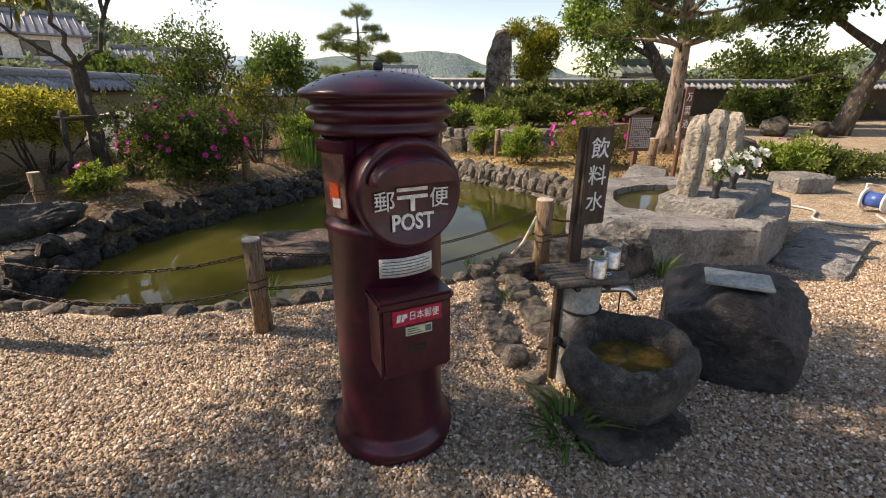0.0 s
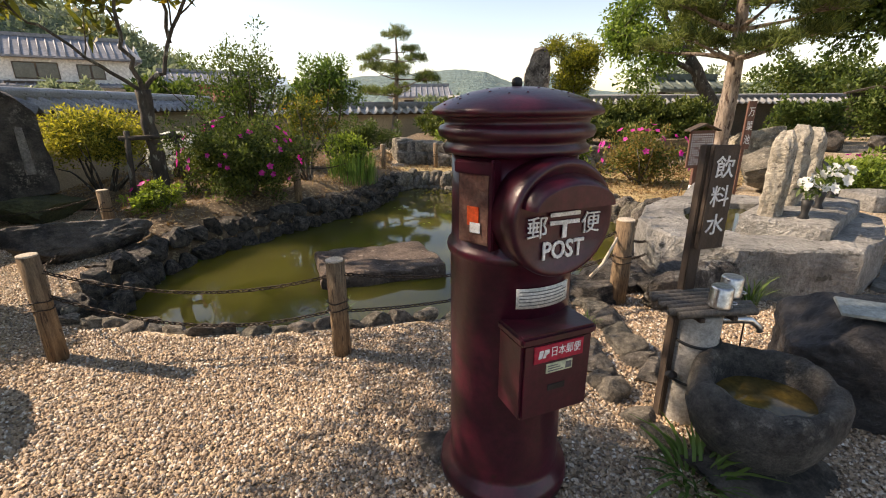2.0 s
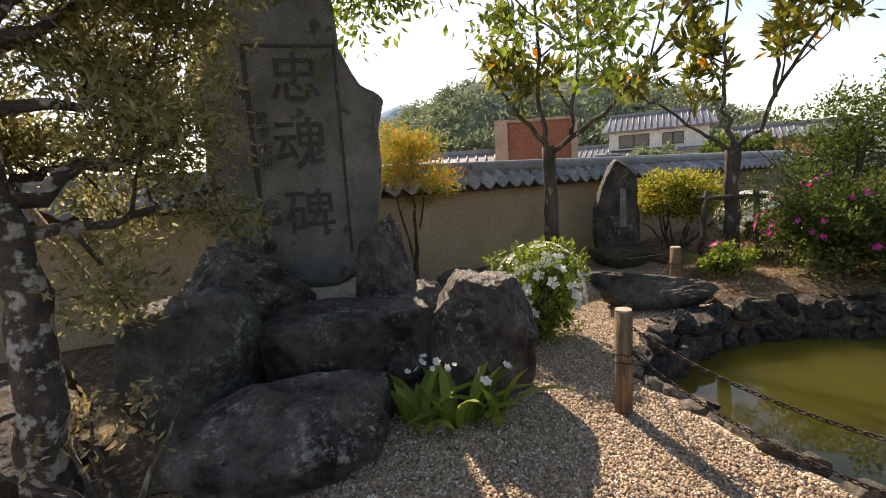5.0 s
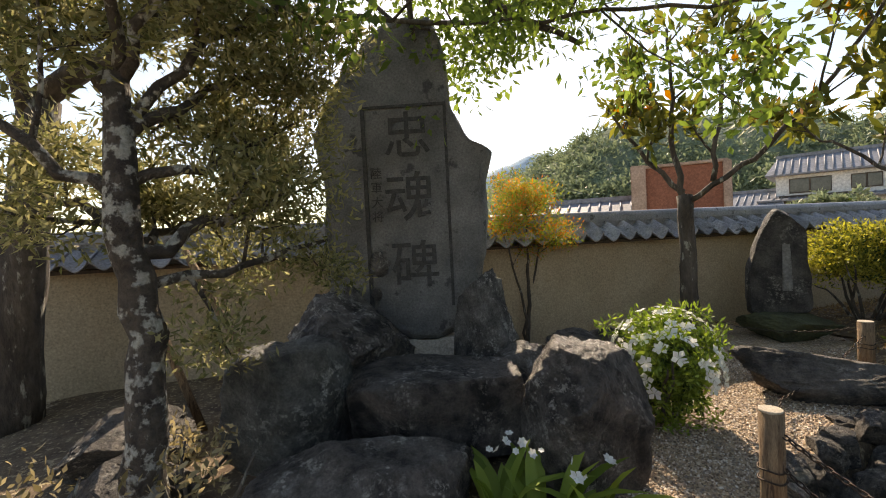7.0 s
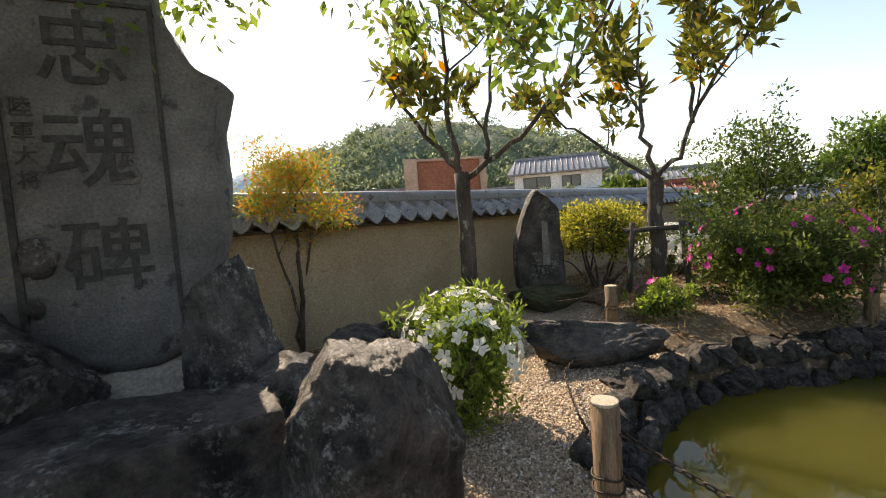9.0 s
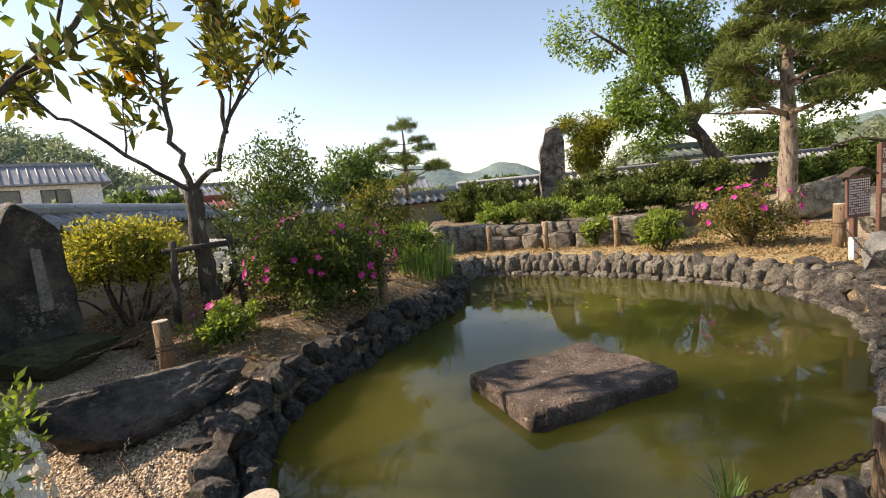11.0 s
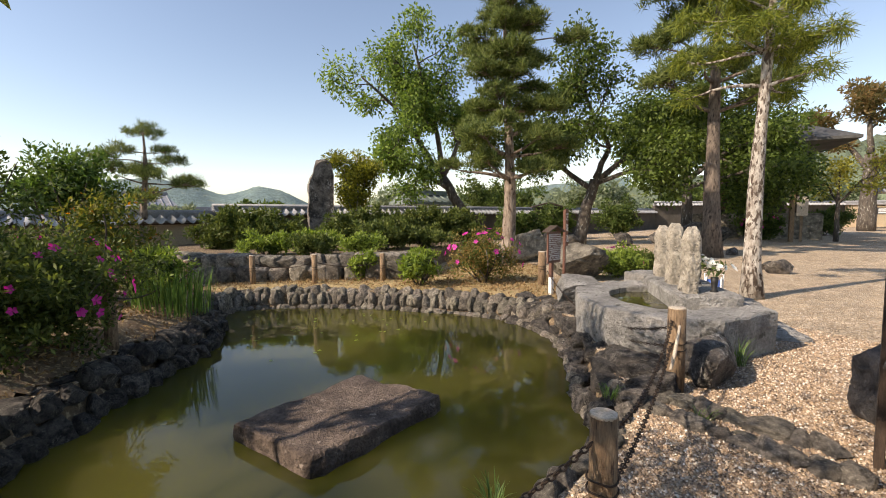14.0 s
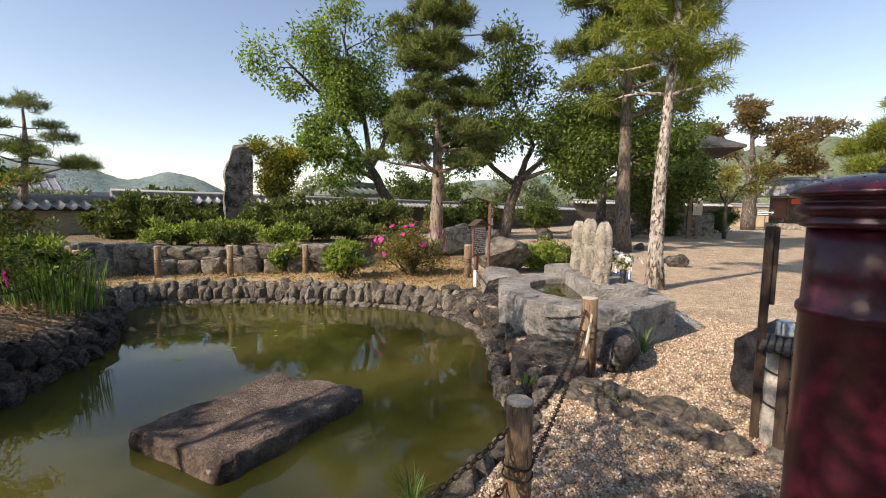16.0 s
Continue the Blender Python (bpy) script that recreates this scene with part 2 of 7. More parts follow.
def gravel_mat():
    """Packed pea gravel: cells of single stones, each with its own colour, over broad dirt."""
    m = bpy.data.materials.new("gravel_ground")
    m.use_nodes = True
    N, Lk = m.node_tree.nodes, m.node_tree.links
    bs = N["Principled BSDF"]
    co = N.new("ShaderNodeTexCoord")
    v = N.new("ShaderNodeTexVoronoi")
    v.inputs["Scale"].default_value = 78.0
    Lk.new(co.outputs["Object"], v.inputs["Vector"])
    sep = N.new("ShaderNodeSeparateColor")
    Lk.new(v.outputs["Color"], sep.inputs[0])
    rm = N.new("ShaderNodeValToRGB")
    e = rm.color_ramp.elements
    e[0].position, e[0].color = 0.0, (0.17, 0.115, 0.07, 1)
    e[1].position, e[1].color = 1.0, (0.86, 0.76, 0.62, 1)
    for p, c in ((0.3, (0.42, 0.30, 0.18)), (0.55, (0.60, 0.46, 0.30)), (0.7, (0.36, 0.31, 0.25)), (0.85, (0.68, 0.52, 0.34))):
        e.new(p).color = (*c, 1)
    Lk.new(sep.outputs[0], rm.inputs[0])
    t = N.new("ShaderNodeTexNoise")
    t.inputs["Scale"].default_value, t.inputs["Detail"].default_value, t.inputs["Roughness"].default_value = 2.2, 9.0, 0.78
    Lk.new(co.outputs["Object"], t.inputs["Vector"])
    hs = N.new("ShaderNodeHueSaturation")
    mr = N.new("ShaderNodeMapRange")
    mr.inputs["From Min"].default_value, mr.inputs["From Max"].default_value = 0.3, 0.7
    mr.inputs["To Min"].default_value, mr.inputs["To Max"].default_value = 0.52, 1.28
    Lk.new(t.outputs["Fac"], mr.inputs["Value"])
    Lk.new(mr.outputs["Result"], hs.inputs["Value"])
    Lk.new(rm.outputs[0], hs.inputs["Color"])
    Lk.new(hs.outputs[0], bs.inputs["Base Color"])
    bs.inputs["Roughness"].default_value = 0.85
    b = N.new("ShaderNodeBump")
    b.invert = True
    b.inputs["Strength"].default_value, b.inputs["Distance"].default_value = 1.0, 0.012
    Lk.new(v.outputs["Distance"], b.inputs["Height"])
    Lk.new(b.outputs[0], bs.inputs["Normal"])
    return m


M_gravel = gravel_mat()
M_soil = surf("soil", (0.12, 0.08, 0.05), (0.23, 0.165, 0.10), 5, 0.95, 0.8, 70, (0.42, 0.33, 0.20), 0.55, 25, dist=0.03)
M_straw = surf("dry_grass", (0.42, 0.30, 0.14), (0.55, 0.42, 0.22), 4, 0.95, 0.9, 80, (0.25, 0.22, 0.08), 0.55, 12, dist=0.03)
def lichen_rock(name, dark, mid, pale, cover=0.5, rough=0.6, relief=0.05, vary=0.2):
    """Dark weathered rock: blotches, dark seams, and pale lichen flecks gathered in patches."""
    m = bpy.data.materials.new(name)
    m.use_nodes = True
    N, Lk = m.node_tree.nodes, m.node_tree.links
    bs = N["Principled BSDF"]
    co, info = N.new("ShaderNodeTexCoord"), N.new("ShaderNodeObjectInfo")
    shift = N.new("ShaderNodeVectorMath")
    shift.operation = "MULTIPLY_ADD"
    comb = N.new("ShaderNodeCombineXYZ")
    for k in range(3):
        Lk.new(info.outputs["Random"], comb.inputs[k])
    Lk.new(comb.outputs[0], shift.inputs[0])
    shift.inputs[1].default_value = (19.0, 37.0, 29.0)
    Lk.new(co.outputs["Object"], shift.inputs[2])
    src = shift.outputs[0]

    def tex(scale, detail=6.0, r=0.6):
        t = N.new("ShaderNodeTexNoise")
        t.inputs["Scale"].default_value, t.inputs["Detail"].default_value, t.inputs["Roughness"].default_value = scale, detail, r
        Lk.new(src, t.inputs["Vector"])
        return t.outputs["Fac"]

    def span(fac, a, b, c=0.0, d=1.0):
        t = N.new("ShaderNodeMapRange")
        for key, value in (("From Min", a), ("From Max", b), ("To Min", c), ("To Max", d)):
            t.inputs[key].default_value = value
        Lk.new(fac, t.inputs["Value"])
        return t.outputs["Result"]

    def calc(op, a, b):
        t = N.new("ShaderNodeMath")
        t.operation = op
        for k, value in ((0, a), (1, b)):
            if isinstance(value, float):
                t.inputs[k].default_value = value
            else:
                Lk.new(value, t.inputs[k])
        return t.outputs[0]

    def mix(fac, a, b):
        t = N.new("ShaderNodeMix")
        t.data_type = "RGBA"
        Lk.new(fac, t.inputs["Factor"])
        for k, value in ((6, a), (7, b)):
            if isinstance(value, tuple):
                t.inputs[k].default_value = (*value, 1)
            else:
                Lk.new(value, t.inputs[k])
        return t.outputs[2]

    col = mix(span(tex(4.5, 8.0, 0.68), 0.40, 0.66), dark, mid)
    vor = N.new("ShaderNodeTexVoronoi")
    vor.inputs["Scale"].default_value = 26.0
    Lk.new(src, vor.inputs["Vector"])
    patch = span(tex(3.2, 4.0, 0.6), 0.62 - 0.22 * cover, 0.78 - 0.22 * cover)
    dots = calc("MULTIPLY", calc("MULTIPLY", span(vor.outputs["Distance"], 0.30, 0.16), span(tex(9.0, 3.0, 0.6), 0.48, 0.60)), patch)
    crust = calc("MULTIPLY", span(tex(17.0, 8.0, 0.78), 0.51, 0.60), patch)
    col = mix(calc("MINIMUM", calc("ADD", dots, crust), 1.0), col, pale)
    grain = tex(70.0, 5.0, 0.75)
    hsv = N.new("ShaderNodeHueSaturation")
    Lk.new(col, hsv.inputs["Color"])
    value = calc("MULTIPLY", span(grain, 0.3, 0.7, 0.6, 1.4), span(info.outputs["Random"], 0.0, 1.0, 1 - vary, 1 + vary))
    Lk.new(value, hsv.inputs["Value"])
    Lk.new(hsv.outputs[0], bs.inputs["Base Color"])
    bs.inputs["Roughness"].default_value = rough
    height = calc("ADD", calc("MULTIPLY", tex(11.0, 8.0, 0.7), 2.4), grain)
    b = N.new("ShaderNodeBump")
    b.inputs["Strength"].default_value, b.inputs["Distance"].default_value = 1.0, relief
    Lk.new(height, b.inputs["Height"])
    Lk.new(b.outputs[0], bs.inputs["Normal"])
    return m


M_rock = lichen_rock("dark_rock", (0.030, 0.027, 0.024), (0.22, 0.19, 0.16), (0.44, 0.41, 0.35), 0.6, 0.7, 0.04, 0.3)
M_black = lichen_rock("black_rock", (0.020, 0.018, 0.016), (0.27, 0.235, 0.205), (0.58, 0.55, 0.49), 0.7, 0.52)
M_green_rock = lichen_rock("grey_green_rock", (0.06, 0.062, 0.055), (0.23, 0.23, 0.20), (0.42, 0.42, 0.37), 0.7)
M_stone = surf("bank_stone", (0.09, 0.08, 0.064), (0.34, 0.30, 0.24), 5, 0.9, 1.0, 35, (0.42, 0.38, 0.30), 0.60, 10, vary=0.4, hue=0.015, dist=0.03)
M_granite = surf("granite", (0.20, 0.195, 0.18), (0.42, 0.405, 0.375), 3.5, 0.88, 1.0, 32, (0.12, 0.115, 0.10), 0.59, 9, dist=0.06)
M_slate = surf("slab_stone", (0.075, 0.054, 0.042), (0.22, 0.165, 0.13), 5, 0.9, 1.0, 40, (0.34, 0.28, 0.23), 0.62, 13, dist=0.05)
M_stele = surf("stele_stone", (0.12, 0.12, 0.114), (0.24, 0.237, 0.222), 2.6, 0.7, 0.9, 55, (0.07, 0.07, 0.067), 0.60, 6, dist=0.02)
# Dark fill: the shade of cut strokes is put into this colour.
M_carve = surf("carving_shade", (0.040, 0.040, 0.038), (0.085, 0.083, 0.078), 20, 0.9, 0.2, 60)
M_wood = surf("post_wood", (0.17, 0.108, 0.062), (0.34, 0.235, 0.14), 9, 0.85, 1.0, 60, (0.09, 0.055, 0.035), 0.57, 14, stretch=(6, 6, 0.7), vary=0.15)
M_cut = surf("cut_wood", (0.45, 0.38, 0.29), (0.58, 0.50, 0.40), 20, 0.85, 0.5, 120)
M_dark_wood = surf("dark_wood", (0.050, 0.032, 0.022), (0.09, 0.06, 0.04), 8, 0.7, 0.5, 70, stretch=(6, 6, 0.8))
M_brown_wood = surf("brown_wood", (0.11, 0.045, 0.03), (0.18, 0.085, 0.055), 8, 0.7, 0.5, 70, stretch=(6, 6, 0.8))
M_iron = surf("rusty_chain", (0.035, 0.028, 0.024), (0.075, 0.05, 0.035), 30, 0.6, 0.3, 200, metal=0.6)
M_red = surf("post_red", (0.040, 0.0030, 0.010), (0.068, 0.006, 0.017), 3.5, 0.36, 0.16, 35, (0.030, 0.009, 0.008), 0.64, 12, coat=0.12, dist=0.006)
M_rust = surf("worn_red", (0.085, 0.02, 0.015), (0.22, 0.11, 0.075), 18, 0.6, 0.3, 90)
M_white = surf("white_paint", (0.74, 0.73, 0.70), (0.82, 0.81, 0.78), 12, 0.5, 0.05, 80)
M_label = surf("paper_label", (0.62, 0.62, 0.57), (0.70, 0.70, 0.64), 9, 0.6, 0.03, 90)
M_ink = surf("grey_ink", (0.10, 0.10, 0.10), (0.16, 0.16, 0.16), 40, 0.6, 0, 90)
M_bright_red = surf("bright_red", (0.42, 0.010, 0.035), (0.48, 0.015, 0.05), 12, 0.45, 0.02, 60)
M_orange_red = surf("orange_red", (0.60, 0.06, 0.015), (0.66, 0.09, 0.02), 12, 0.5, 0.02, 60)
M_steel = surf("steel", (0.50, 0.50, 0.50), (0.66, 0.66, 0.66), 14, 0.3, 0.06, 60, metal=1.0)
M_concrete = surf("concrete", (0.34, 0.32, 0.28), (0.48, 0.45, 0.40), 6, 0.9, 0.5, 60, (0.17, 0.15, 0.12), 0.6, 9)
M_bamboo = surf("old_bamboo", (0.06, 0.052, 0.045), (0.15, 0.13, 0.105), 9, 0.6, 0.4, 60, stretch=(6, 0.8, 6))
M_rubber = surf("black_band", (0.012, 0.012, 0.012), (0.02, 0.02, 0.02), 20, 0.6, 0.1, 60)
M_plaster = surf("clay_plaster", (0.35, 0.275, 0.18), (0.42, 0.335, 0.225), 1.3, 0.95, 0.25, 45, (0.34, 0.26, 0.16), 0.62, 2.5)
M_tile = surf("roof_tile", (0.20, 0.21, 0.23), (0.34, 0.35, 0.37), 5, 0.42, 0.3, 40, (0.08, 0.085, 0.09), 0.6, 8, vary=0.25)
M_ridge = surf("ridge_tile", (0.20, 0.205, 0.215), (0.30, 0.305, 0.315), 4, 0.5, 0.3, 40, (0.09, 0.09, 0.09), 0.6, 8)
M_bark = surf("grey_bark", (0.050, 0.040, 0.032), (0.12, 0.10, 0.08), 8, 0.95, 1.0, 30, (0.30, 0.29, 0.24), 0.58, 14, stretch=(1, 1, 0.35), dist=0.02)
M_lichen_bark = surf("lichen_bark", (0.045, 0.036, 0.030), (0.11, 0.09, 0.07), 9, 0.95, 1.0, 35, (0.40, 0.39, 0.34), 0.52, 11, dist=0.03)
M_pale_bark = surf("pale_bark", (0.24, 0.20, 0.16), (0.58, 0.54, 0.47), 14, 0.95, 1.0, 34, (0.09, 0.065, 0.048), 0.50, 24, stretch=(1, 1, 0.4), dist=0.03)
M_dark_pine_bark = surf("dark_pine_bark", (0.09, 0.07, 0.055), (0.20, 0.16, 0.125), 10, 0.95, 1.0, 24, (0.05, 0.038, 0.03), 0.55, 14, stretch=(1, 1, 0.35), dist=0.03)
M_pine_bark = surf("pine_bark", (0.15, 0.112, 0.085), (0.36, 0.29, 0.23), 10, 0.95, 1.0, 24, (0.07, 0.045, 0.035), 0.55, 14, stretch=(1, 1, 0.35), dist=0.03)
L_mag = leaf_mat("magnolia_leaf", (0.055, 0.070, 0.014), (0.22, 0.21, 0.045), 0.44, c3=(0.42, 0.17, 0.02), share=0.05)
L_cherry = leaf_mat("cherry_leaf", (0.075, 0.12, 0.025), (0.23, 0.31, 0.07), 0.42)
L_far_cherry = leaf_mat("far_cherry_leaf", (0.045, 0.09, 0.018), (0.27, 0.37, 0.08), 0.42)
L_pine = leaf_mat("pine_needle", (0.045, 0.072, 0.018), (0.21, 0.25, 0.07), 0.3)
L_cedar = leaf_mat("light_needle", (0.05, 0.085, 0.016), (0.30, 0.33, 0.055), 0.32)
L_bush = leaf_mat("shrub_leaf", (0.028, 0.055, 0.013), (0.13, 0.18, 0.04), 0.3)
L_azalea = leaf_mat("azalea_leaf", (0.030, 0.050, 0.012), (0.17, 0.21, 0.05), 0.32)
L_lime = leaf_mat("lime_leaf", (0.11, 0.17, 0.028), (0.30, 0.38, 0.075), 0.4)
L_yellow = leaf_mat("yellow_leaf", (0.15, 0.16, 0.03), (0.52, 0.47, 0.09), 0.4)
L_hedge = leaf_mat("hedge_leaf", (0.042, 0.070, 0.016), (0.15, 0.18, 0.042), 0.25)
L_clipped = leaf_mat("olive_yellow_leaf", (0.07, 0.09, 0.02), (0.36, 0.35, 0.05), 0.35)
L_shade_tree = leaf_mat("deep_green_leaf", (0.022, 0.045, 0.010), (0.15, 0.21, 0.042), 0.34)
L_maple = leaf_mat("maple_leaf", (0.34, 0.30, 0.06), (0.62, 0.20, 0.06), 0.45, c3=(0.22, 0.27, 0.05), share=0.55)
L_rust = leaf_mat("russet_leaf", (0.08, 0.09, 0.03), (0.24, 0.15, 0.06), 0.35)
L_blade = leaf_mat("blade", (0.05, 0.11, 0.025), (0.17, 0.26, 0.07), 0.35)
L_white = leaf_mat("white_petal", (0.72, 0.72, 0.66), (0.84, 0.84, 0.80), 0.3)
L_pink = leaf_mat("magenta_petal", (0.55, 0.03, 0.28), (0.72, 0.09, 0.42), 0.35)
# Grove leaves are paled and greyed: haze put into the leaf colour.
L_bamboo = leaf_mat("hazy_grove_leaf", (0.13, 0.17, 0.10), (0.27, 0.31, 0.18), 0.3)


def water_mat():
    m = bpy.data.materials.new("pond_water")
    m.use_nodes = True
    nt = m.node_tree
    N, Lk = nt.nodes, nt.links
    bs = N["Principled BSDF"]
    co = N.new("ShaderNodeTexCoord")
    t = N.new("ShaderNodeTexNoise")
    t.inputs["Scale"].default_value = 0.7
    Lk.new(co.outputs["Object"], t.inputs["Vector"])
    rm = N.new("ShaderNodeValToRGB")
    rm.color_ramp.elements[0].color, rm.color_ramp.elements[1].color = (0.060, 0.059, 0.012, 1), (0.092, 0.089, 0.020, 1)
    Lk.new(t.outputs["Fac"], rm.inputs[0])
    Lk.new(rm.outputs[0], bs.inputs["Base Color"])
    bs.inputs["Roughness"].default_value, bs.inputs["IOR"].default_value = 0.02, 1.33
    bs.subsurface_method = "BURLEY"
    bs.inputs["Subsurface Weight"].default_value, bs.inputs["Subsurface Scale"].default_value = 1.0, 1.3
    bs.inputs["Subsurface Radius"].default_value = (0.9, 1.0, 0.3)
    w = N.new("ShaderNodeTexNoise")
    w.inputs["Scale"].default_value, w.inputs["Detail"].default_value = 5.0, 2.0
    Lk.new(co.outputs["Object"], w.inputs["Vector"])
    b = N.new("ShaderNodeBump")
    b.inputs["Strength"].default_value, b.inputs["Distance"].default_value = 0.05, 0.01
    Lk.new(w.outputs["Fac"], b.inputs["Height"])
    Lk.new(b.outputs[0], bs.inputs["Normal"])
    return m


M_water = water_mat()


def pebble_mat():
    m = bpy.data.materials.new("pea_gravel")
    m.use_nodes = True
    N, Lk = m.node_tree.nodes, m.node_tree.links
    geo = N.new("ShaderNodeNewGeometry")
    rm = N.new("ShaderNodeValToRGB")
    stops = [(0.0, (0.10, 0.066, 0.045)), (0.25, (0.34, 0.23, 0.14)), (0.45, (0.54, 0.39, 0.25)), (0.6, (0.22, 0.18, 0.145)), (0.75, (0.48, 0.34, 0.22)), (0.92, (0.72, 0.60, 0.46)), (1.0, (0.86, 0.80, 0.70))]
    e = rm.color_ramp.elements
    e[0].position, e[0].color = stops[0][0], (*stops[0][1], 1)
    e[1].position, e[1].color = stops[-1][0], (*stops[-1][1], 1)
    for p, c in stops[1:-1]:
        e.new(p).color = (*c, 1)
    Lk.new(geo.outputs["Random Per Island"], rm.inputs[0])
    Lk.new(rm.outputs[0], N["Principled BSDF"].inputs["Base Color"])
    N["Principled BSDF"].inputs["Roughness"].default_value = 0.7
    return m


M_peb = pebble_mat()
# ---------- plan ----------
WATER_Z = -0.27
SHORE = [(-3.05, 3.2), (-2.70, 2.42), (-2.25, 2.34), (-1.85, 2.29), (-1.5, 2.32), (-1.2, 2.38), (-0.75, 2.50), (-0.2, 2.66), (0.20, 2.86),
         (0.48, 3.12), (0.72, 3.46), (1.02, 3.82), (1.37, 4.26), (1.72, 4.80), (1.88, 5.35), (1.86, 5.95), (1.57, 6.57), (1.18, 7.05), (0.72, 7.52), (0.2, 7.98),
         (-0.37, 8.37), (-0.95, 8.66), (-1.45, 8.72), (-1.72, 8.35), (-1.76, 7.7), (-1.80, 7.1), (-2.02, 6.35), (-2.35, 5.75), (-2.69, 5.09), (-3.02, 4.38), (-3.18, 3.8)]


def smooth_loop(pts, n):
    """A closed curve through the points, n per span."""
    p = np.array(pts)
    out = []
    for i in range(len(p)):
        a, b, c, d = p[i - 1], p[i], p[(i + 1) % len(p)], p[(i + 2) % len(p)]
        for t in np.linspace(0, 1, n, endpoint=False):
            out.append(0.5 * (2 * b + (c - a) * t + (2 * a - 5 * b + 4 * c - d) * t * t + (3 * b - a - 3 * c + d) * t ** 3))
    return np.array(out)


def outset(loop, d):
    """A counter-clockwise loop moved outwards."""
    t = np.roll(loop, -1, 0) - np.roll(loop, 1, 0)
    t /= np.linalg.norm(t, axis=1, keepdims=True)
    return loop + np.stack([t[:, 1], -t[:, 0]], 1) * d


def inside(px, py, poly):
    poly = np.asarray(poly)
    x, y = np.asarray(px), np.asarray(py)
    r = np.zeros(x.shape, bool)
    j = len(poly) - 1
    for i in range(len(poly)):
        xi, yi, xj, yj = poly[i][0], poly[i][1], poly[j][0], poly[j][1]
        c = ((yi > y) != (yj > y)) & (x < (xj - xi) * (y - yi) / (yj - yi + 1e-12) + xi)
        r ^= c
        j = i
    return r


def edge_dist(px, py, poly):
    poly = np.asarray(poly, dtype=float)
    best = np.full(np.shape(px), 1e9)
    for i in range(len(poly)):
        a, b = poly[i - 1], poly[i]
        ab = b - a
        t = np.clip(((px - a[0]) * ab[0] + (py - a[1]) * ab[1]) / (ab @ ab + 1e-12), 0, 1)
        best = np.minimum(best, np.hypot(px - a[0] - t * ab[0], py - a[1] - t * ab[1]))
    return best


SHORE_W = smooth_loop(SHORE, 4)
RIM = outset(SHORE_W, 0.13)

# ---------- ground, pond ----------
bm = bmesh.new()
rim_v = [bm.verts.new((x, y, 0)) for x, y in RIM]
edges = [bm.edges.new((rim_v[i], rim_v[(i + 1) % len(rim_v)])) for i in range(len(rim_v))]
outer = [bm.verts.new((2500 * math.cos(2 * math.pi * i / 48), 2500 * math.sin(2 * math.pi * i / 48), 0)) for i in range(48)]
edges += [bm.edges.new((outer[i], outer[(i + 1) % 48])) for i in range(48)]
bmesh.ops.triangle_fill(bm, use_beauty=True, use_dissolve=False, edges=edges)
for f in bm.faces:
    if f.normal.z < 0:
        f.normal_flip()
tagged(part("ground", bm, M_gravel), "pale beige pea gravel ground of the temple garden", "ground", kind="structure")

bm = bmesh.new()
low = outset(SHORE_W, -0.06)
a = [bm.verts.new((x, y, -0.001)) for x, y in RIM]
b = [bm.verts.new((x, y, -0.55)) for x, y in low]
for i in range(len(a)):
    k = (i + 1) % len(a)
    bm.faces.new((a[i], a[k], b[k], b[i]))
bm.faces.new(b)
tagged(part("pond_bank", bm, M_soil), "dark earth bank and bed of the pond", "bank", kind="structure")
bm = bmesh.new()
bm.faces.new([bm.verts.new((x, y, WATER_Z)) for x, y in outset(SHORE_W, 0.07)])
bmesh.ops.triangulate(bm, faces=bm.faces[:])
tagged(part("water", bm, M_water), "murky olive-green pond water with still reflections", "water", kind="structure")


def bed(name, poly, height, step, material, label, rough=0.03, base=0.006, ramp=0.35, skirt=False):
    """Raised planting ground inside an outline, falling to the level ground at its edge."""
    poly = np.asarray(poly, dtype=float)
    xs = np.arange(poly[:, 0].min(), poly[:, 0].max() + step, step)
    ys = np.arange(poly[:, 1].min(), poly[:, 1].max() + step, step)
    X, Y = np.meshgrid(xs, ys, indexing="ij")
    ok = inside(X, Y, poly)
    D = edge_dist(X, Y, poly)
    Z = base + height * (1 if skirt else np.clip(D / ramp, 0, 1))
    for i in range(len(xs)):
        for j in range(len(ys)):
            if ok[i, j]:
                Z[i, j] += rough * noise.noise(Vector((X[i, j] * 1.7, Y[i, j] * 1.7, height * 9)))* min(1, D[i, j] * 4)
    idx = -np.ones(X.shape, int)
    cell = ok[:-1, :-1] & ok[1:, :-1] & ok[1:, 1:] & ok[:-1, 1:]
    use = np.zeros(X.shape, bool)
    for di in (0, 1):
        for dj in (0, 1):
            use[di:X.shape[0] - 1 + di, dj:X.shape[1] - 1 + dj] |= cell
    idx[use] = np.arange(use.sum())
    I, J = np.nonzero(cell)
    f = np.stack([idx[I, J], idx[I + 1, J], idx[I + 1, J + 1], idx[I, J + 1]], 1)
    v = np.stack([X[use], Y[use], Z[use]], 1)
    return tagged(part(name, fast(name, v, f, True), material), label, "ground", kind="structure")


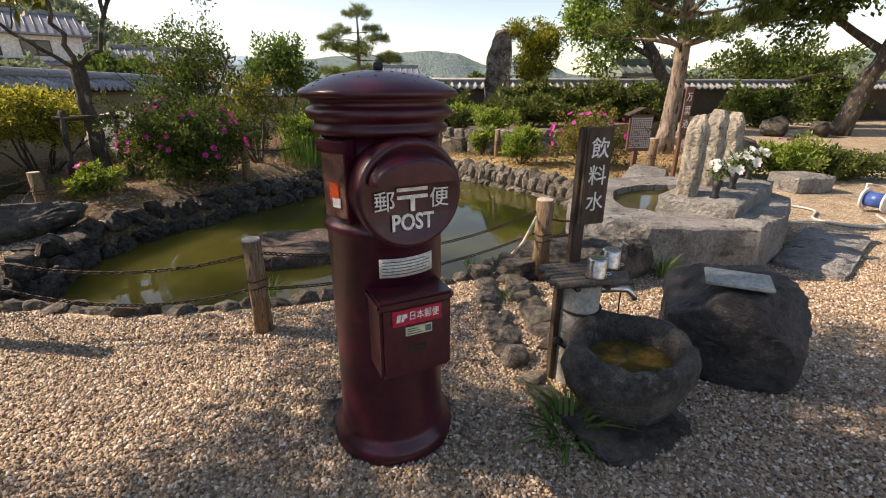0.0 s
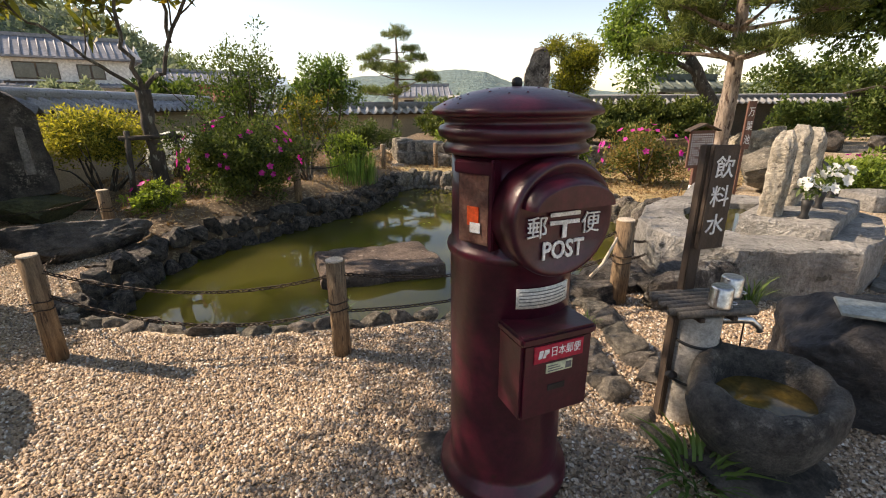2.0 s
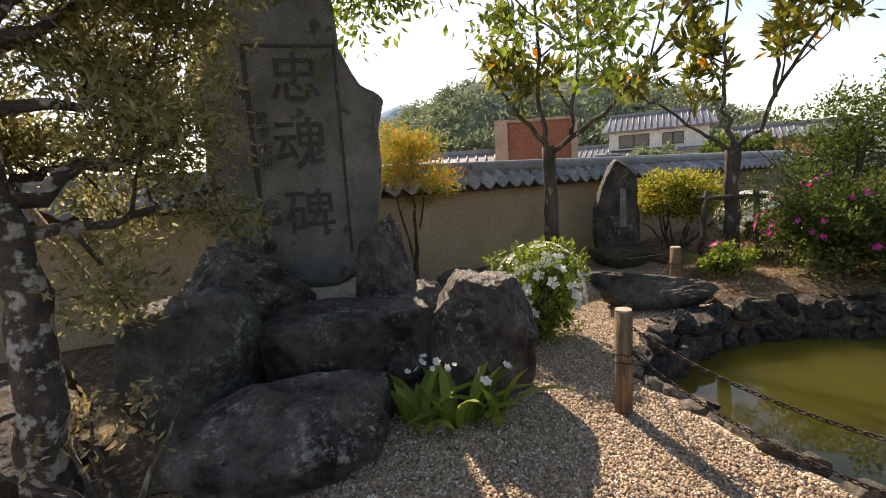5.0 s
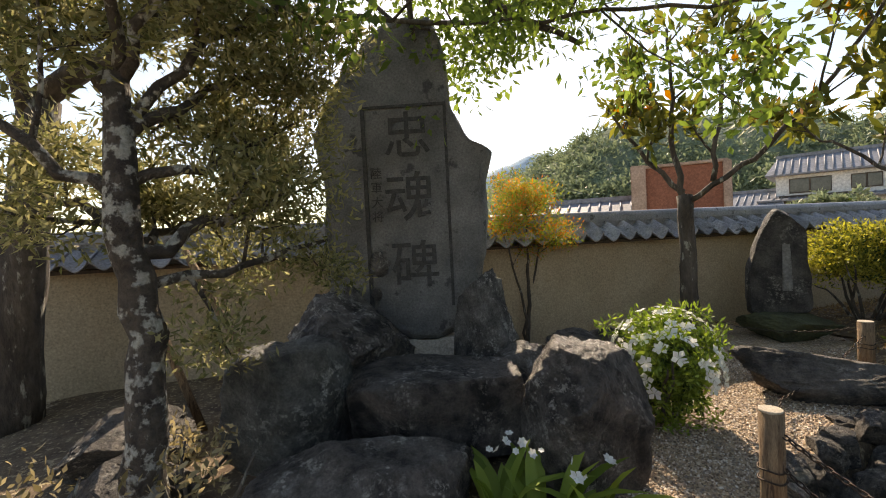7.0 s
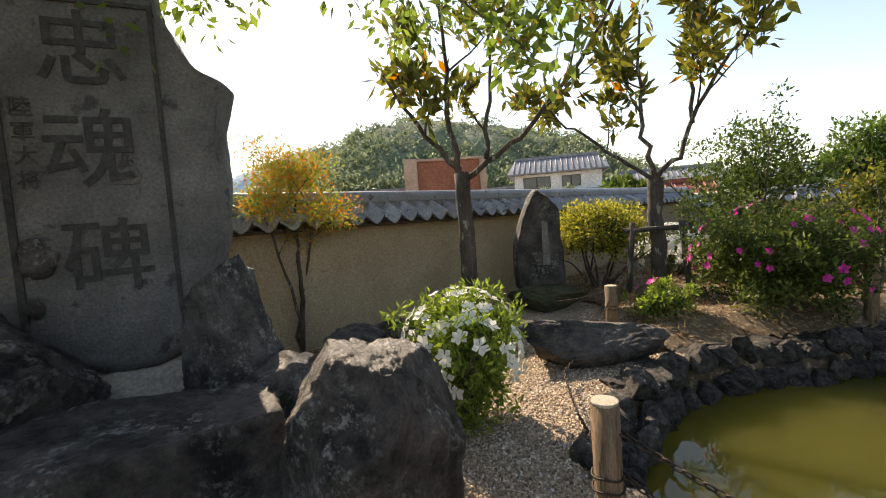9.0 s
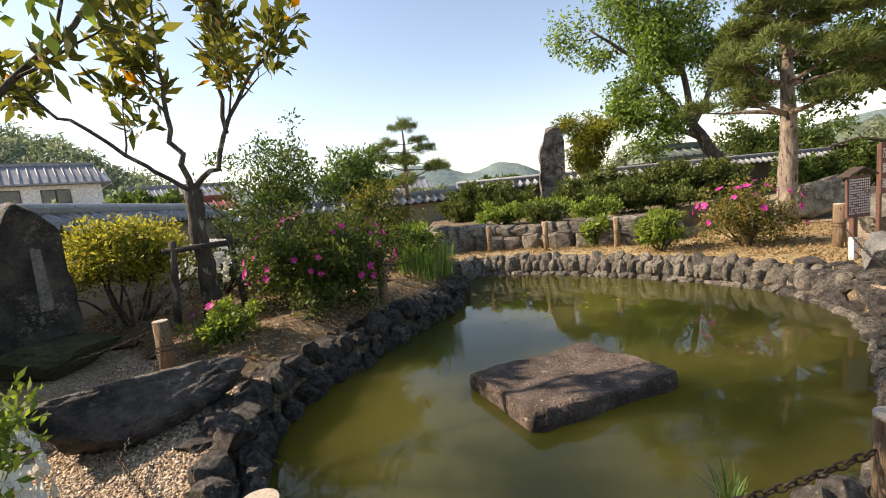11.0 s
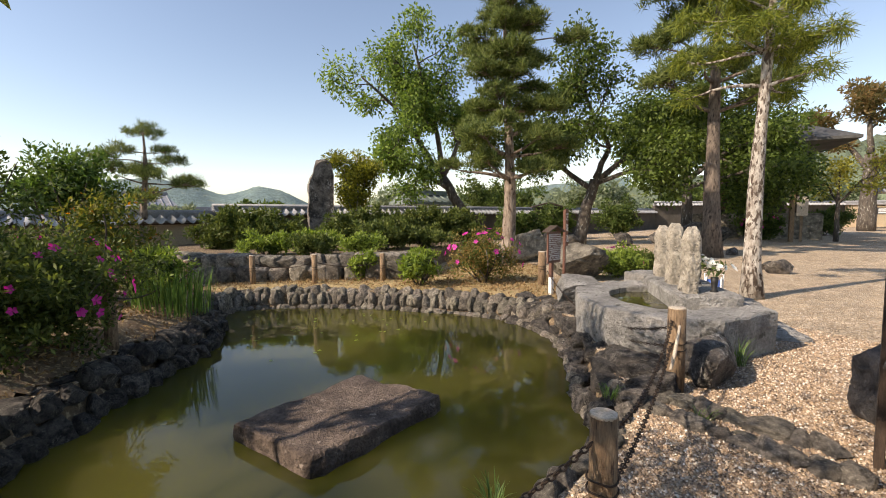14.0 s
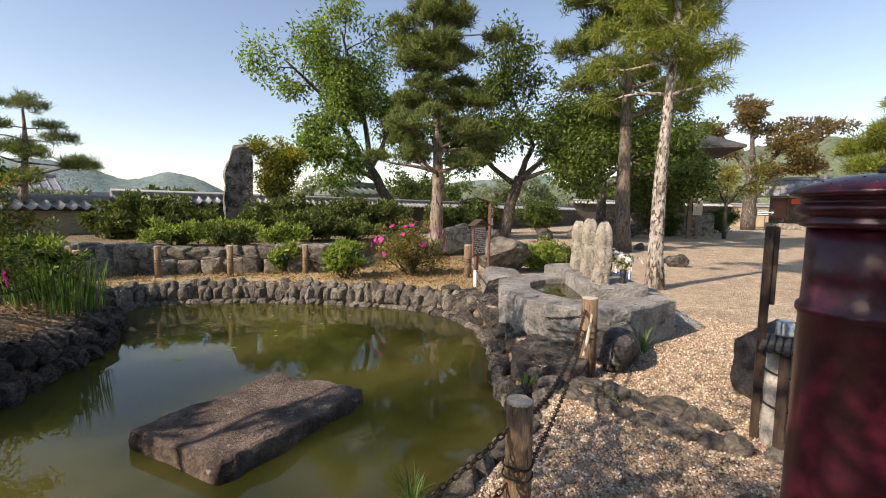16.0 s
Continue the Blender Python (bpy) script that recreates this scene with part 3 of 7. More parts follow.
BED_W = [(-3.62, 3.75), (-3.30, 4.35), (-2.95, 5.15), (-2.60, 5.85), (-2.25, 6.45), (-2.0, 7.1), (-1.95, 7.8), (-1.92, 8.5), (-1.7, 8.95), (-2.2, 9.6), (-2.6, 12.2), (-8.0, 12.4),
         (-6.9, 7.2), (-6.35, 5.3), (-5.1, 5.15), (-4.6, 4.7), (-4.1, 4.3)]
BED_N = [(-1.7, 8.98), (-1.2, 8.92), (-0.5, 8.62), (0.3, 8.18), (0.85, 7.72), (1.35, 7.2), (1.78, 6.6), (2.1, 5.9), (2.15, 5.2), (2.7, 5.3), (3.4, 6.6), (5.2, 9.2), (4.6, 10.4), (1.8, 9.0), (-1.4, 10.2), (-2.2, 9.6)]
bed("planting_bed_west", BED_W, 0.16, 0.07, M_soil, "brown earth planting bed with dry leaves beside the pond", 0.05)
bed("planting_bed_north", BED_N, 0.03, 0.08, M_straw, "ground of dry yellow grass behind the pond", 0.03)
bed("gravel_rise", [(-1.9, -0.9), (2.6, -0.9), (2.4, 1.2), (1.0, 1.75), (-0.6, 1.9), (-1.7, 1.3)], 0.045, 0.12, M_gravel, "slightly raised patch of pale gravel", 0.01, 0.004, 0.7)
bed("memorial_bed", [(-5.4, -3.2), (-2.9, -2.6), (-2.55, -0.6), (-2.75, 0.9), (-3.2, 1.6), (-5.9, 2.2)], 0.05, 0.14, M_soil, "dark bare earth round the memorial stones", 0.03)
TERRACE = [(-1.45, 10.25), (-0.15, 9.68), (1.45, 8.95), (2.2, 9.35), (3.6, 11.0), (6.0, 13.0), (7.0, 15.5), (6.5, 17.8), (-2.4, 16.0), (-2.4, 11.4)]
bm = bmesh.new()
top = [bm.verts.new((x, y, 0.44)) for x, y in TERRACE]
bot = [bm.verts.new((x, y, -0.1)) for x, y in TERRACE]
bm.faces.new(top)
for i in range(len(top)):
    k = (i + 1) % len(top)
    bm.faces.new((top[k], top[i], bot[i], bot[k]))
bmesh.ops.recalc_face_normals(bm, faces=bm.faces[:])
tagged(part("terrace", bm, M_soil), "raised earth terrace behind the stone retaining wall", "terrace", kind="structure")


# ---------- tiled garden walls ----------
def pan_tile(name, length, pitch, drop):
    """One curved eave tile: a shallow trough with a rolled rim, sloping down along -y."""
    n, v, f = 10, [], []
    for (y, z) in ((0, 0), (-length, -drop)):
        for th in (0.0, 0.018):
            for i in range(n + 1):
                u = i / n
                v.append(((u - 0.5) * pitch * 1.06, y, z + th + 0.038 * math.cos(2 * math.pi * u) + 0.03 * (u > 0.85)))
    m = n + 1
    for i in range(n):
        f += [(m + i, m + i + 1, 3 * m + i + 1, 3 * m + i), (i + 1, i, 2 * m + i, 2 * m + i + 1), (2 * m + i, 3 * m + i, 3 * m + i + 1, 2 * m + i + 1)]
    return fast(name, v, f, True)


def garden_wall(name, a, b, ridge, pitch, label, tile_mat, tiles=True, back=False, body=None):
    """A clay wall from a to b with a tiled cap; its seen face looks to the right of the way a to b."""
    a, b = Vector((*a, 0)), Vector((*b, 0))
    length = (b - a).length
    ang = math.atan2((b - a).y, (b - a).x)
    root = thing(name, label, "wall", Matrix.Translation(a) @ Matrix.Rotation(ang, 4, "Z"), kind="structure")
    part("wall_body", box_bm(0, length, -0.16, 0.16, -0.1, ridge - 0.36, 0.01), body or M_plaster, root)
    part("wall_eave", box_bm(0, length, -0.30, 0.30, ridge - 0.40, ridge - 0.365, 0.005), M_dark_wood, root, "dark wooden eave board")
    part("ridge_course", box_bm(0, length, -0.10, 0.10, ridge - 0.36, ridge - 0.055, 0.012), M_ridge, root, "stacked grey ridge tiles")
    part("ridge_fillet", box_bm(0, length, -0.13, 0.13, ridge - 0.125, ridge - 0.105, 0.004), M_ridge, root)
    part("ridge_cap", tube_mesh("ridge_cap", [(0, 0, ridge - 0.065), (length, 0, ridge - 0.065)], 0.075, 14), M_ridge, root, "rounded grey ridge tile")
    part("roof_slope", prism_bm([(-0.0, 0), (length, 0), (length, 0.03), (0, 0.03)], 0.01), M_ridge, root, at=pose(0, -0.1, ridge - 0.20))
    me = pan_tile("tile", 0.36, pitch, 0.17)
    me.materials.append(tile_mat)
    n = int(length / pitch) if tiles else 0
    for i in range(n):
        part("tile", me, None, root, at=pose((i + 0.5) * pitch, -0.05, ridge - 0.175 + random.uniform(-.004, .004), random.uniform(-1, 1), 0, random.uniform(-1, 1)))
    if back:
        for i in range(n):
            part("tile", me, None, root, at=pose((i + 0.5) * pitch, 0.05, ridge - 0.175, 0, 0, 180))
    return root


M_eave = surf("pale_eave_tile", (0.34, 0.34, 0.34), (0.46, 0.46, 0.45), 5, 0.45, 0.2, 40, vary=0.15)
# Much darker plaster for the north-east and east walls.
M_dark_plaster = surf("dark_plaster", (0.065, 0.057, 0.046), (0.115, 0.10, 0.08), 1.0, 0.95, 0.3, 30, (0.08, 0.07, 0.06), 0.58, 2.0)
garden_wall("wall_west", (-4.95, -4.5), (-8.05, 12.6), 1.60, 0.235, "ochre clay garden wall capped with grey tiles", M_tile)
garden_wall("wall_north", (-8.0, 12.7), (-1.5, 16.3), 1.42, 0.28, "ochre clay garden wall with pale eave tiles", M_eave)
garden_wall("wall_north_east", (-1.5, 16.3), (30.0, 23.8), 1.62, 0.28, "clay garden wall capped with dark grey tiles", M_eave, body=M_dark_plaster)
garden_wall("wall_east", (30.0, 23.8), (46.5, 17.5), 2.2, 0.3, "clay precinct wall with tiled cap", M_eave, body=M_dark_plaster)
garden_wall("wall_far_east", (46.5, 17.5), (62, -30), 2.2, 0.6, "clay precinct wall with tiled cap", M_eave, False)
garden_wall("wall_south_east", (62, -30), (8, -22), 2.2, 0.6, "clay precinct wall with tiled cap", M_eave, False)
garden_wall("wall_south", (8, -22), (-4.95, -4.5), 1.6, 0.6, "clay precinct wall with tiled cap", M_eave, False)


# ---------- distance ----------
def hill(name, pts, base_drop, depth, material, label, seed, amp=1.5):
    """A wooded ridge: a sheet that rises from the ground in front to a crest and falls behind."""
    pts = np.array(pts, dtype=float)
    t = np.linspace(0, len(pts) - 1, 140)
    crest = np.stack([np.interp(t, np.arange(len(pts)), pts[:, k]) for k in range(3)], 1)
    for _ in range(3):
        crest[3:-3, 2] = np.convolve(crest[:, 2], np.ones(7) / 7, "valid")
    d = crest[:, :2] / np.linalg.norm(crest[:, :2], axis=1, keepdims=True)
    rows = 14
    v = []
    for j in range(rows):
        s = j / (rows - 1)
        h = math.sin(min(1, s / 0.8) * math.pi / 2) if s <= 0.8 else math.cos((s - 0.8) / 0.2 * math.pi / 3)
        for i in range(140):
            x, y = crest[i, :2] + d[i] * depth * (s - 0.8)
            k = noise.noise(Vector((x, y, seed)) * (9.0 / depth)) + 0.6 * noise.noise(Vector((x, y, seed)) * (30.0 / depth)) + 0.4 * noise.noise(Vector((x, y, seed)) * (80.0 / depth))
            v.append((x, y, -base_drop + (crest[i, 2] + base_drop) * h + amp * k * (0.2 + 0.8 * h)))
    f = [(j * 140 + i, j * 140 + i + 1, (j + 1) * 140 + i + 1, (j + 1) * 140 + i) for j in range(rows - 1) for i in range(139)]
    return tagged(part(name, fast(name, v, f, True), material), label, "hill", kind="structure")


# Distance haze is painted into the hill colours, palest and bluest farthest off.
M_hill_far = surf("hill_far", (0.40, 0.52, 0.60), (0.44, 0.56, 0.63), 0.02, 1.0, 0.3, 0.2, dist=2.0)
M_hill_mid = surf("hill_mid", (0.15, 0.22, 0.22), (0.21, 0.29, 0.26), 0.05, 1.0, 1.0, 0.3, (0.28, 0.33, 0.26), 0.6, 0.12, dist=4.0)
M_hill_near = surf("hill_near", (0.12, 0.16, 0.10), (0.20, 0.25, 0.15), 0.1, 1.0, 1.0, 0.5, (0.20, 0.22, 0.09), 0.6, 0.2, dist=3.0)
hill("backdrop_hill_west", [(-640, -60, 40), (-600, 60, 62), (-584, 140, 95), (-574, 176, 106), (-560, 203, 92), (-540, 290, 60), (-490, 360, 66), (-420, 440, 52), (-330, 520, 44), (-250, 560, 34)], 5, 120, M_hill_far, "distant mountains in a pale blue haze colour", 3, 1.5)
hill("backdrop_hill_north", [(-260, 470, 18), (-150, 485, 30), (-85, 494, 33), (-36, 500, 37), (-5, 501, 34), (20, 500, 22), (36, 499, 24), (57, 497, 34), (86, 493, 25), (108, 490, 12), (200, 470, 14), (320, 420, 30), (420, 330, 42)], 5, 130, M_hill_mid, "distant wooded hills in a blue-grey haze colour", 5, 1.2)
hill("backdrop_hill_east", [(70, 190, 4), (110, 170, 8), (150, 130, 11), (175, 95, 15), (187, 65, 23), (193, 46, 26), (196, 30, 23), (200, -20, 18), (190, -80, 14)], 3, 70, M_hill_near, "green wooded hill beyond the precinct", 8, 4)
# ---------- plants ----------
def leaves(name, centres, per, spread, length, width, seed, flat=1.0, droop=0.0, up=0.0):
    """Many small folded leaves round the given centres; one quad a leaf."""
    rng = np.random.default_rng(seed)
    c = np.repeat(np.asarray(centres, dtype=float), per, axis=0)
    n = len(c)
    o = rng.normal(size=(n, 3))
    o /= np.linalg.norm(o, axis=1, keepdims=True)
    o *= (rng.random((n, 1)) ** 0.45)
    s = np.repeat(np.broadcast_to(np.asarray(spread, dtype=float), (len(centres),)), per)[:, None]
    p = c + o * s * np.array([1, 1, flat])
    d = o * 0.7 + rng.normal(size=(n, 3)) * 0.6
    d[:, 2] += up - droop
    d /= np.linalg.norm(d, axis=1, keepdims=True)
    q = np.cross(d, rng.normal(size=(n, 3)))
    q /= np.linalg.norm(q, axis=1, keepdims=True)
    nrm = np.cross(d, q)
    L = length * (0.6 + 0.8 * rng.random((n, 1)))
    W = width * (0.6 + 0.8 * rng.random((n, 1)))
    v = np.stack([p, p + d * L * 0.5 + q * W / 2 + nrm * W * 0.18, p + d * L, p + d * L * 0.5 - q * W / 2 + nrm * W * 0.18], 1).reshape(-1, 3)
    return fast(name, v, np.arange(4 * n).reshape(n, 4))


def needles(name, centres, per, spread, length, width, seed, flat=0.45, up=0.6):
    """Tufts of thin needles."""
    rng = np.random.default_rng(seed)
    c = np.repeat(np.asarray(centres, dtype=float), per, axis=0)
    n = len(c)
    s = np.repeat(np.broadcast_to(np.asarray(spread, dtype=float), (len(centres),)), per)[:, None]
    o = rng.normal(size=(n, 3))
    o /= np.linalg.norm(o, axis=1, keepdims=True)
    o *= rng.random((n, 1)) ** 0.5
    p = c + o * s * np.array([1, 1, flat])
    d = o * np.array([1, 1, 0.6]) + rng.normal(size=(n, 3)) * 0.45
    d[:, 2] += up
    d /= np.linalg.norm(d, axis=1, keepdims=True)
    q = np.cross(d, rng.normal(size=(n, 3)))
    q /= np.linalg.norm(q, axis=1, keepdims=True)
    L = length * (0.6 + 0.8 * rng.random((n, 1)))
    v = np.stack([p - q * width / 2, p + q * width / 2, p + d * L], 1).reshape(-1, 3)
    return fast(name, v, np.arange(3 * n).reshape(n, 3))


def limb(rng, p, d, length, r0, r1, bend=0.25, lift=0.0, n=7):
    """A bent tapering line; gives points and radii."""
    p, d = np.array(p, dtype=float), np.array(d, dtype=float)
    d /= np.linalg.norm(d)
    pts, rad = [p.copy()], [r0]
    for i in range(n):
        d = d + rng.normal(size=3) * bend / math.sqrt(n) + np.array([0, 0, lift / n])
        d /= np.linalg.norm(d)
        p = p + d * length / n
        pts.append(p.copy())
        rad.append(r0 + (r1 - r0) * (i + 1) / n)
    return np.array(pts), np.array(rad)


def branch_out(rng, pts, rad, depth, count, ratio, spread, lift, pieces, tips, sides=6, start=0.35):
    """Side branches off a limb, and off those in turn."""
    L = np.linalg.norm(np.diff(pts, axis=0), axis=1).sum()
    for c in range(count):
        u = start + (1 - start) * (c + rng.random()) / count
        i = min(len(pts) - 2, int(u * (len(pts) - 1)))
        t = pts[i + 1] - pts[i]
        t /= np.linalg.norm(t)
        side = np.cross(t, rng.normal(size=3))
        side /= np.linalg.norm(side)
        d = t * (1 - spread) + side * spread
        l = L * ratio * (0.7 + 0.6 * rng.random())
        p2, r2 = limb(rng, pts[i], d, l, rad[i] * 0.6, rad[i] * 0.2, 0.3, lift, 5)
        pieces.append(tube(p2, r2, max(4, sides - 1)))
        if depth > 1:
            branch_out(rng, p2, r2, depth - 1, max(2, count - 1), ratio * 0.95, spread, lift, pieces, tips, sides - 1)
        else:
            tips.append(p2[-1])
            tips.append(p2[-3])
    tips.append(pts[-1])


def tree(name, label, base, trunk, bark, crown_fn, category="tree", limbs=(), depth=2, count=4, ratio=0.55, spread=0.6, lift=0.3, seed=1, sides=9, start=0.35):
    """trunk: points from the base up, with radii; limbs: (points, radius0, radius1). crown_fn(tips, seed) gives (mesh, material)."""
    rng = np.random.default_rng(seed)
    root = thing(name, label, category, Matrix.Translation(base))
    pts = np.array([p[:3] for p in trunk], dtype=float)
    rad = np.array([p[3] for p in trunk], dtype=float)
    t = np.linspace(0, len(pts) - 1, 4 * (len(pts) - 1) + 1)
    P = np.stack([np.interp(t, np.arange(len(pts)), pts[:, k]) for k in range(3)], 1) + rng.normal(size=(len(t), 3)) * rad.mean() * 0.08
    R = np.interp(t, np.arange(len(pts)), rad)
    pieces, tips = [tube(P, R, sides + 5, 0.12, rng)], []
    for lp, r0, r1 in limbs:
        lp = np.array(lp, dtype=float)
        s = np.linspace(0, len(lp) - 1, 4 * (len(lp) - 1) + 1)
        Q = np.stack([np.interp(s, np.arange(len(lp)), lp[:, k]) for k in range(3)], 1)
        Q[1:-1] += rng.normal(size=(len(Q) - 2, 3)) * 0.02
        RR = np.linspace(r0, r1, len(Q))
        pieces.append(tube(Q, RR, sides))
        branch_out(rng, Q, RR, depth, count, ratio, spread, lift, pieces, tips, 6, start)
    part("trunk", fast("trunk", *join(pieces), True), bark, root)
    for me, ma in crown_fn(np.array(tips) if tips else pts[-1:], seed):
        part("crown", me, ma, root)
    return root


def shrub(name, label, base, size, leaf, per=14, leaf_size=(0.05, 0.022), seed=1, flowers=None, n_flower=0, stems=5, clumps=60, flower_size=0.05, low=0.15, hollow=0.0, category="shrub", inner=True):
    """A rounded bush: stems, many leaf clumps on an uneven ellipsoid, flowers of five petals on its surface."""
    rng = np.random.default_rng(seed)
    root = thing(name, label, category, Matrix.Translation(base))
    sx, sy, sz = size
    pieces = []
    for i in range(stems):
        a = rng.random() * 6.28
        p, r = limb(rng, (0.04 * math.cos(a), 0.04 * math.sin(a), 0), (math.cos(a) * sx * 0.6, math.sin(a) * sy * 0.6, sz), sz * 0.85, 0.014 + 0.008 * sz, 0.005, 0.35, 0.1)
        pieces.append(tube(p, r, 6))
    part("stem", fast("stem", *join(pieces), True), M_bark, root)
    d = rng.normal(size=(clumps, 3))
    d /= np.linalg.norm(d, axis=1, keepdims=True)
    d *= (hollow + (1 - hollow) * rng.random((clumps, 1))) ** 0.4
    bump = 1 + (0.19 if max(size) < 1.4 else 0.26) * rng.normal(size=(clumps, 1))
    c = d * bump * np.array([sx / 2, sy / 2, sz / 2 * (1 - low)]) + np.array([0, 0, sz * (low + (1 - low) / 2)])
    c = c[c[:, 2] > 0.04]
    k = (0.14 if max(size) < 1.4 else 0.10) * (sx + sy + sz) / 3
    per = int(per * 1.7)
    part("foliage", leaves("foliage", c, per, k, *leaf_size, seed + 9, 0.9, up=0.35), leaf, root)
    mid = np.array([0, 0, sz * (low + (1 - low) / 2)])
    # Lighter bushes get darker leaves inside, their inner shade put into the colour.
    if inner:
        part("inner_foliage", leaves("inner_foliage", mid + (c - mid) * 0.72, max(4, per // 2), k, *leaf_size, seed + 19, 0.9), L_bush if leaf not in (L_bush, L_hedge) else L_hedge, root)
    if flowers:
        q = rng.normal(size=(n_flower, 3))
        q[:, 2] = np.abs(q[:, 2]) * 1.1 - 0.25
        q /= np.linalg.norm(q, axis=1, keepdims=True)
        pos = q * np.array([sx / 2, sy / 2, sz / 2 * (1 - low)]) * 1.12 + np.array([0, 0, sz * (low + (1 - low) / 2)])
        part("blossom", petals("blossom", pos, q, flower_size, seed), flowers, root)
    return root


def petals(name, pos, nrm, size, seed, n=5):
    """Open flowers of n broad petals."""
    rng = np.random.default_rng(seed)
    v = []
    for p, z in zip(pos, nrm):
        x = np.cross(z, rng.normal(size=3))
        x /= np.linalg.norm(x)
        y = np.cross(z, x)
        s = size * (0.75 + 0.5 * rng.random())
        for i in range(n):
            a = 2 * math.pi * i / n + 0.3 * rng.random()
            d = x * math.cos(a) + y * math.sin(a)
            w = -x * math.sin(a) + y * math.cos(a)
            v += [p, p + d * s * 0.6 + w * s * 0.36 + z * s * 0.25, p + d * s + z * s * 0.30, p + d * s * 0.6 - w * s * 0.36 + z * s * 0.25]
    return fast(name, np.array(v), np.arange(len(v)).reshape(-1, 4))


def blades(name, base, n, radius, length, width, seed, lean=0.4, seg=4):
    """Strap leaves that arch outwards."""
    rng = np.random.default_rng(seed)
    v, f = [], []
    for i in range(n):
        a, r = rng.random() * 6.28, radius * math.sqrt(rng.random())
        p = np.array([base[0] + r * math.cos(a), base[1] + r * math.sin(a), base[2]])
        b = a + rng.normal() * 0.6
        L, ln = length * (0.55 + 0.6 * rng.random()), lean * (0.4 + rng.random())
        o = np.array([math.cos(b), math.sin(b), 0])
        w = np.array([-math.sin(b), math.cos(b), 0])
        k = len(v)
        for s in range(seg + 1):
            u = s / seg
            c = p + o * L * ln * u ** 1.7 + np.array([0, 0, L * (u - 0.45 * ln * u ** 2.4)])
            ww = width * (0.55 + 0.9 * u - 1.4 * u ** 3) / 2
            v += [c + w * max(ww, 0.0006), c - w * max(ww, 0.0006)]
        for s in range(seg):
            f.append((k + 2 * s, k + 2 * s + 1, k + 2 * s + 3, k + 2 * s + 2))
    return fast(name, v, f, True)


def pine(name, label, base, height, lean, r0, pads, bark, leaf, seed, dens=26, nl=0.12, nw=0.006, up=0.55, flat=0.7):
    """A trained pine: a trunk, bare limbs, and flat pads of needle tufts at (height share, angle, reach, pad radius)."""
    rng = np.random.default_rng(seed)
    root = thing(name, label, "tree", Matrix.Translation(base))
    n = 14
    tr = np.array([(lean[0] * u + 0.03 * height * 0.5 * math.sin(5 * u + seed), lean[1] * u + 0.02 * height * 0.5 * math.cos(4 * u + seed) - 0.02 * height * 0.5 * math.cos(seed), height * u) for u in np.linspace(0, 1, n)])
    rad = r0 * (1.25 - np.linspace(0, 1, n) ** 0.8 * 1.1)
    rad[0] *= 1.25
    pieces = [tube(tr, np.maximum(rad, r0 * 0.1), 12, 0.16, rng)]
    cents, spr = [], []
    for hs, ang, reach, pr in pads:
        i = min(n - 1, int(hs * (n - 1)))
        d = (math.cos(ang), math.sin(ang), 0.12)
        p, r = limb(rng, tr[i], d, max(reach, 0.02), max(rad[i] * 0.45, 0.012), 0.008, 0.25, 0.15, 6)
        if reach > 0.05:
            pieces.append(tube(p, r, 6))
        k = max(8, int(pr * pr * dens * 11))
        a, q = rng.random(k) * 6.28, np.sqrt(rng.random(k))
        c = np.stack([p[-1][0] + pr * q * np.cos(a), p[-1][1] + pr * q * np.sin(a), p[-1][2] + 0.6 * pr * (1 - q ** 2) * rng.random(k) + 0.12 * pr * rng.normal(size=k)], 1)
        cents.append(c)
        for j in range(0, k, 5):
            pieces.append(tube(np.array([p[-2], (p[-1] + c[j]) / 2 - np.array([0, 0, 0.03 * pr]), c[j]]), [0.012, 0.008, 0.004], 4))
    part("trunk", fast("trunk", *join(pieces), True), bark, root)
    c = np.concatenate(cents)
    part("crown", needles("crown", c, 34, nl * 0.8, nl, nw, seed + 3, flat, up), leaf, root)
    return root
# ---------- stones round the pond ----------
ROCKS = [rock_mesh("stone", 40 + i, (1, 1, 1), 3, 15, 0.10, None, 0.42) for i in range(8)]
for me in ROCKS:
    me.materials.append(M_stone)
DARKS = [rock_mesh("stone", 60 + i, (1, 1, 1), 3, 16, 0.12, 0.6, 0.40) for i in range(6)]
for me in DARKS:
    me.materials.append(M_rock)


CURBS = [rock_mesh("stone", 140 + i, (1, 1, 1), 3, 10, 0.07, 0.8, 0.6, 3.2) for i in range(6)]
UPRIGHT = [rock_mesh("stone", 160 + i, (1, 1, 1), 3, 9, 0.06, None, 0.62, 3.0) for i in range(8)]
LEDGES = [rock_mesh("stone", 170 + i, (1, 1, 1), 4, 12, 0.12, 0.75, 0.6, 3.5) for i in range(6)]
for me in LEDGES:
    me.materials.append(M_rock)
for me in CURBS + UPRIGHT:
    me.materials.append(M_stone)


def along(line, step):
    """Points with headings at even steps along a line."""
    p = np.asarray(line, dtype=float)
    s = np.concatenate([[0], np.cumsum(np.linalg.norm(np.diff(p, axis=0), axis=1))])
    out, d = [], 0.0
    while d < s[-1]:
        x, y = np.interp(d, s, p[:, 0]), np.interp(d, s, p[:, 1])
        x2, y2 = np.interp(min(d + 0.1, s[-1]), s, p[:, 0]), np.interp(min(d + 0.1, s[-1]), s, p[:, 1])
        x1, y1 = np.interp(max(d - 0.1, 0), s, p[:, 0]), np.interp(max(d - 0.1, 0), s, p[:, 1])
        out.append((x, y, math.degrees(math.atan2(y2 - y1, x2 - x1))))
        d += step * random.uniform(0.8, 1.2)
    return out


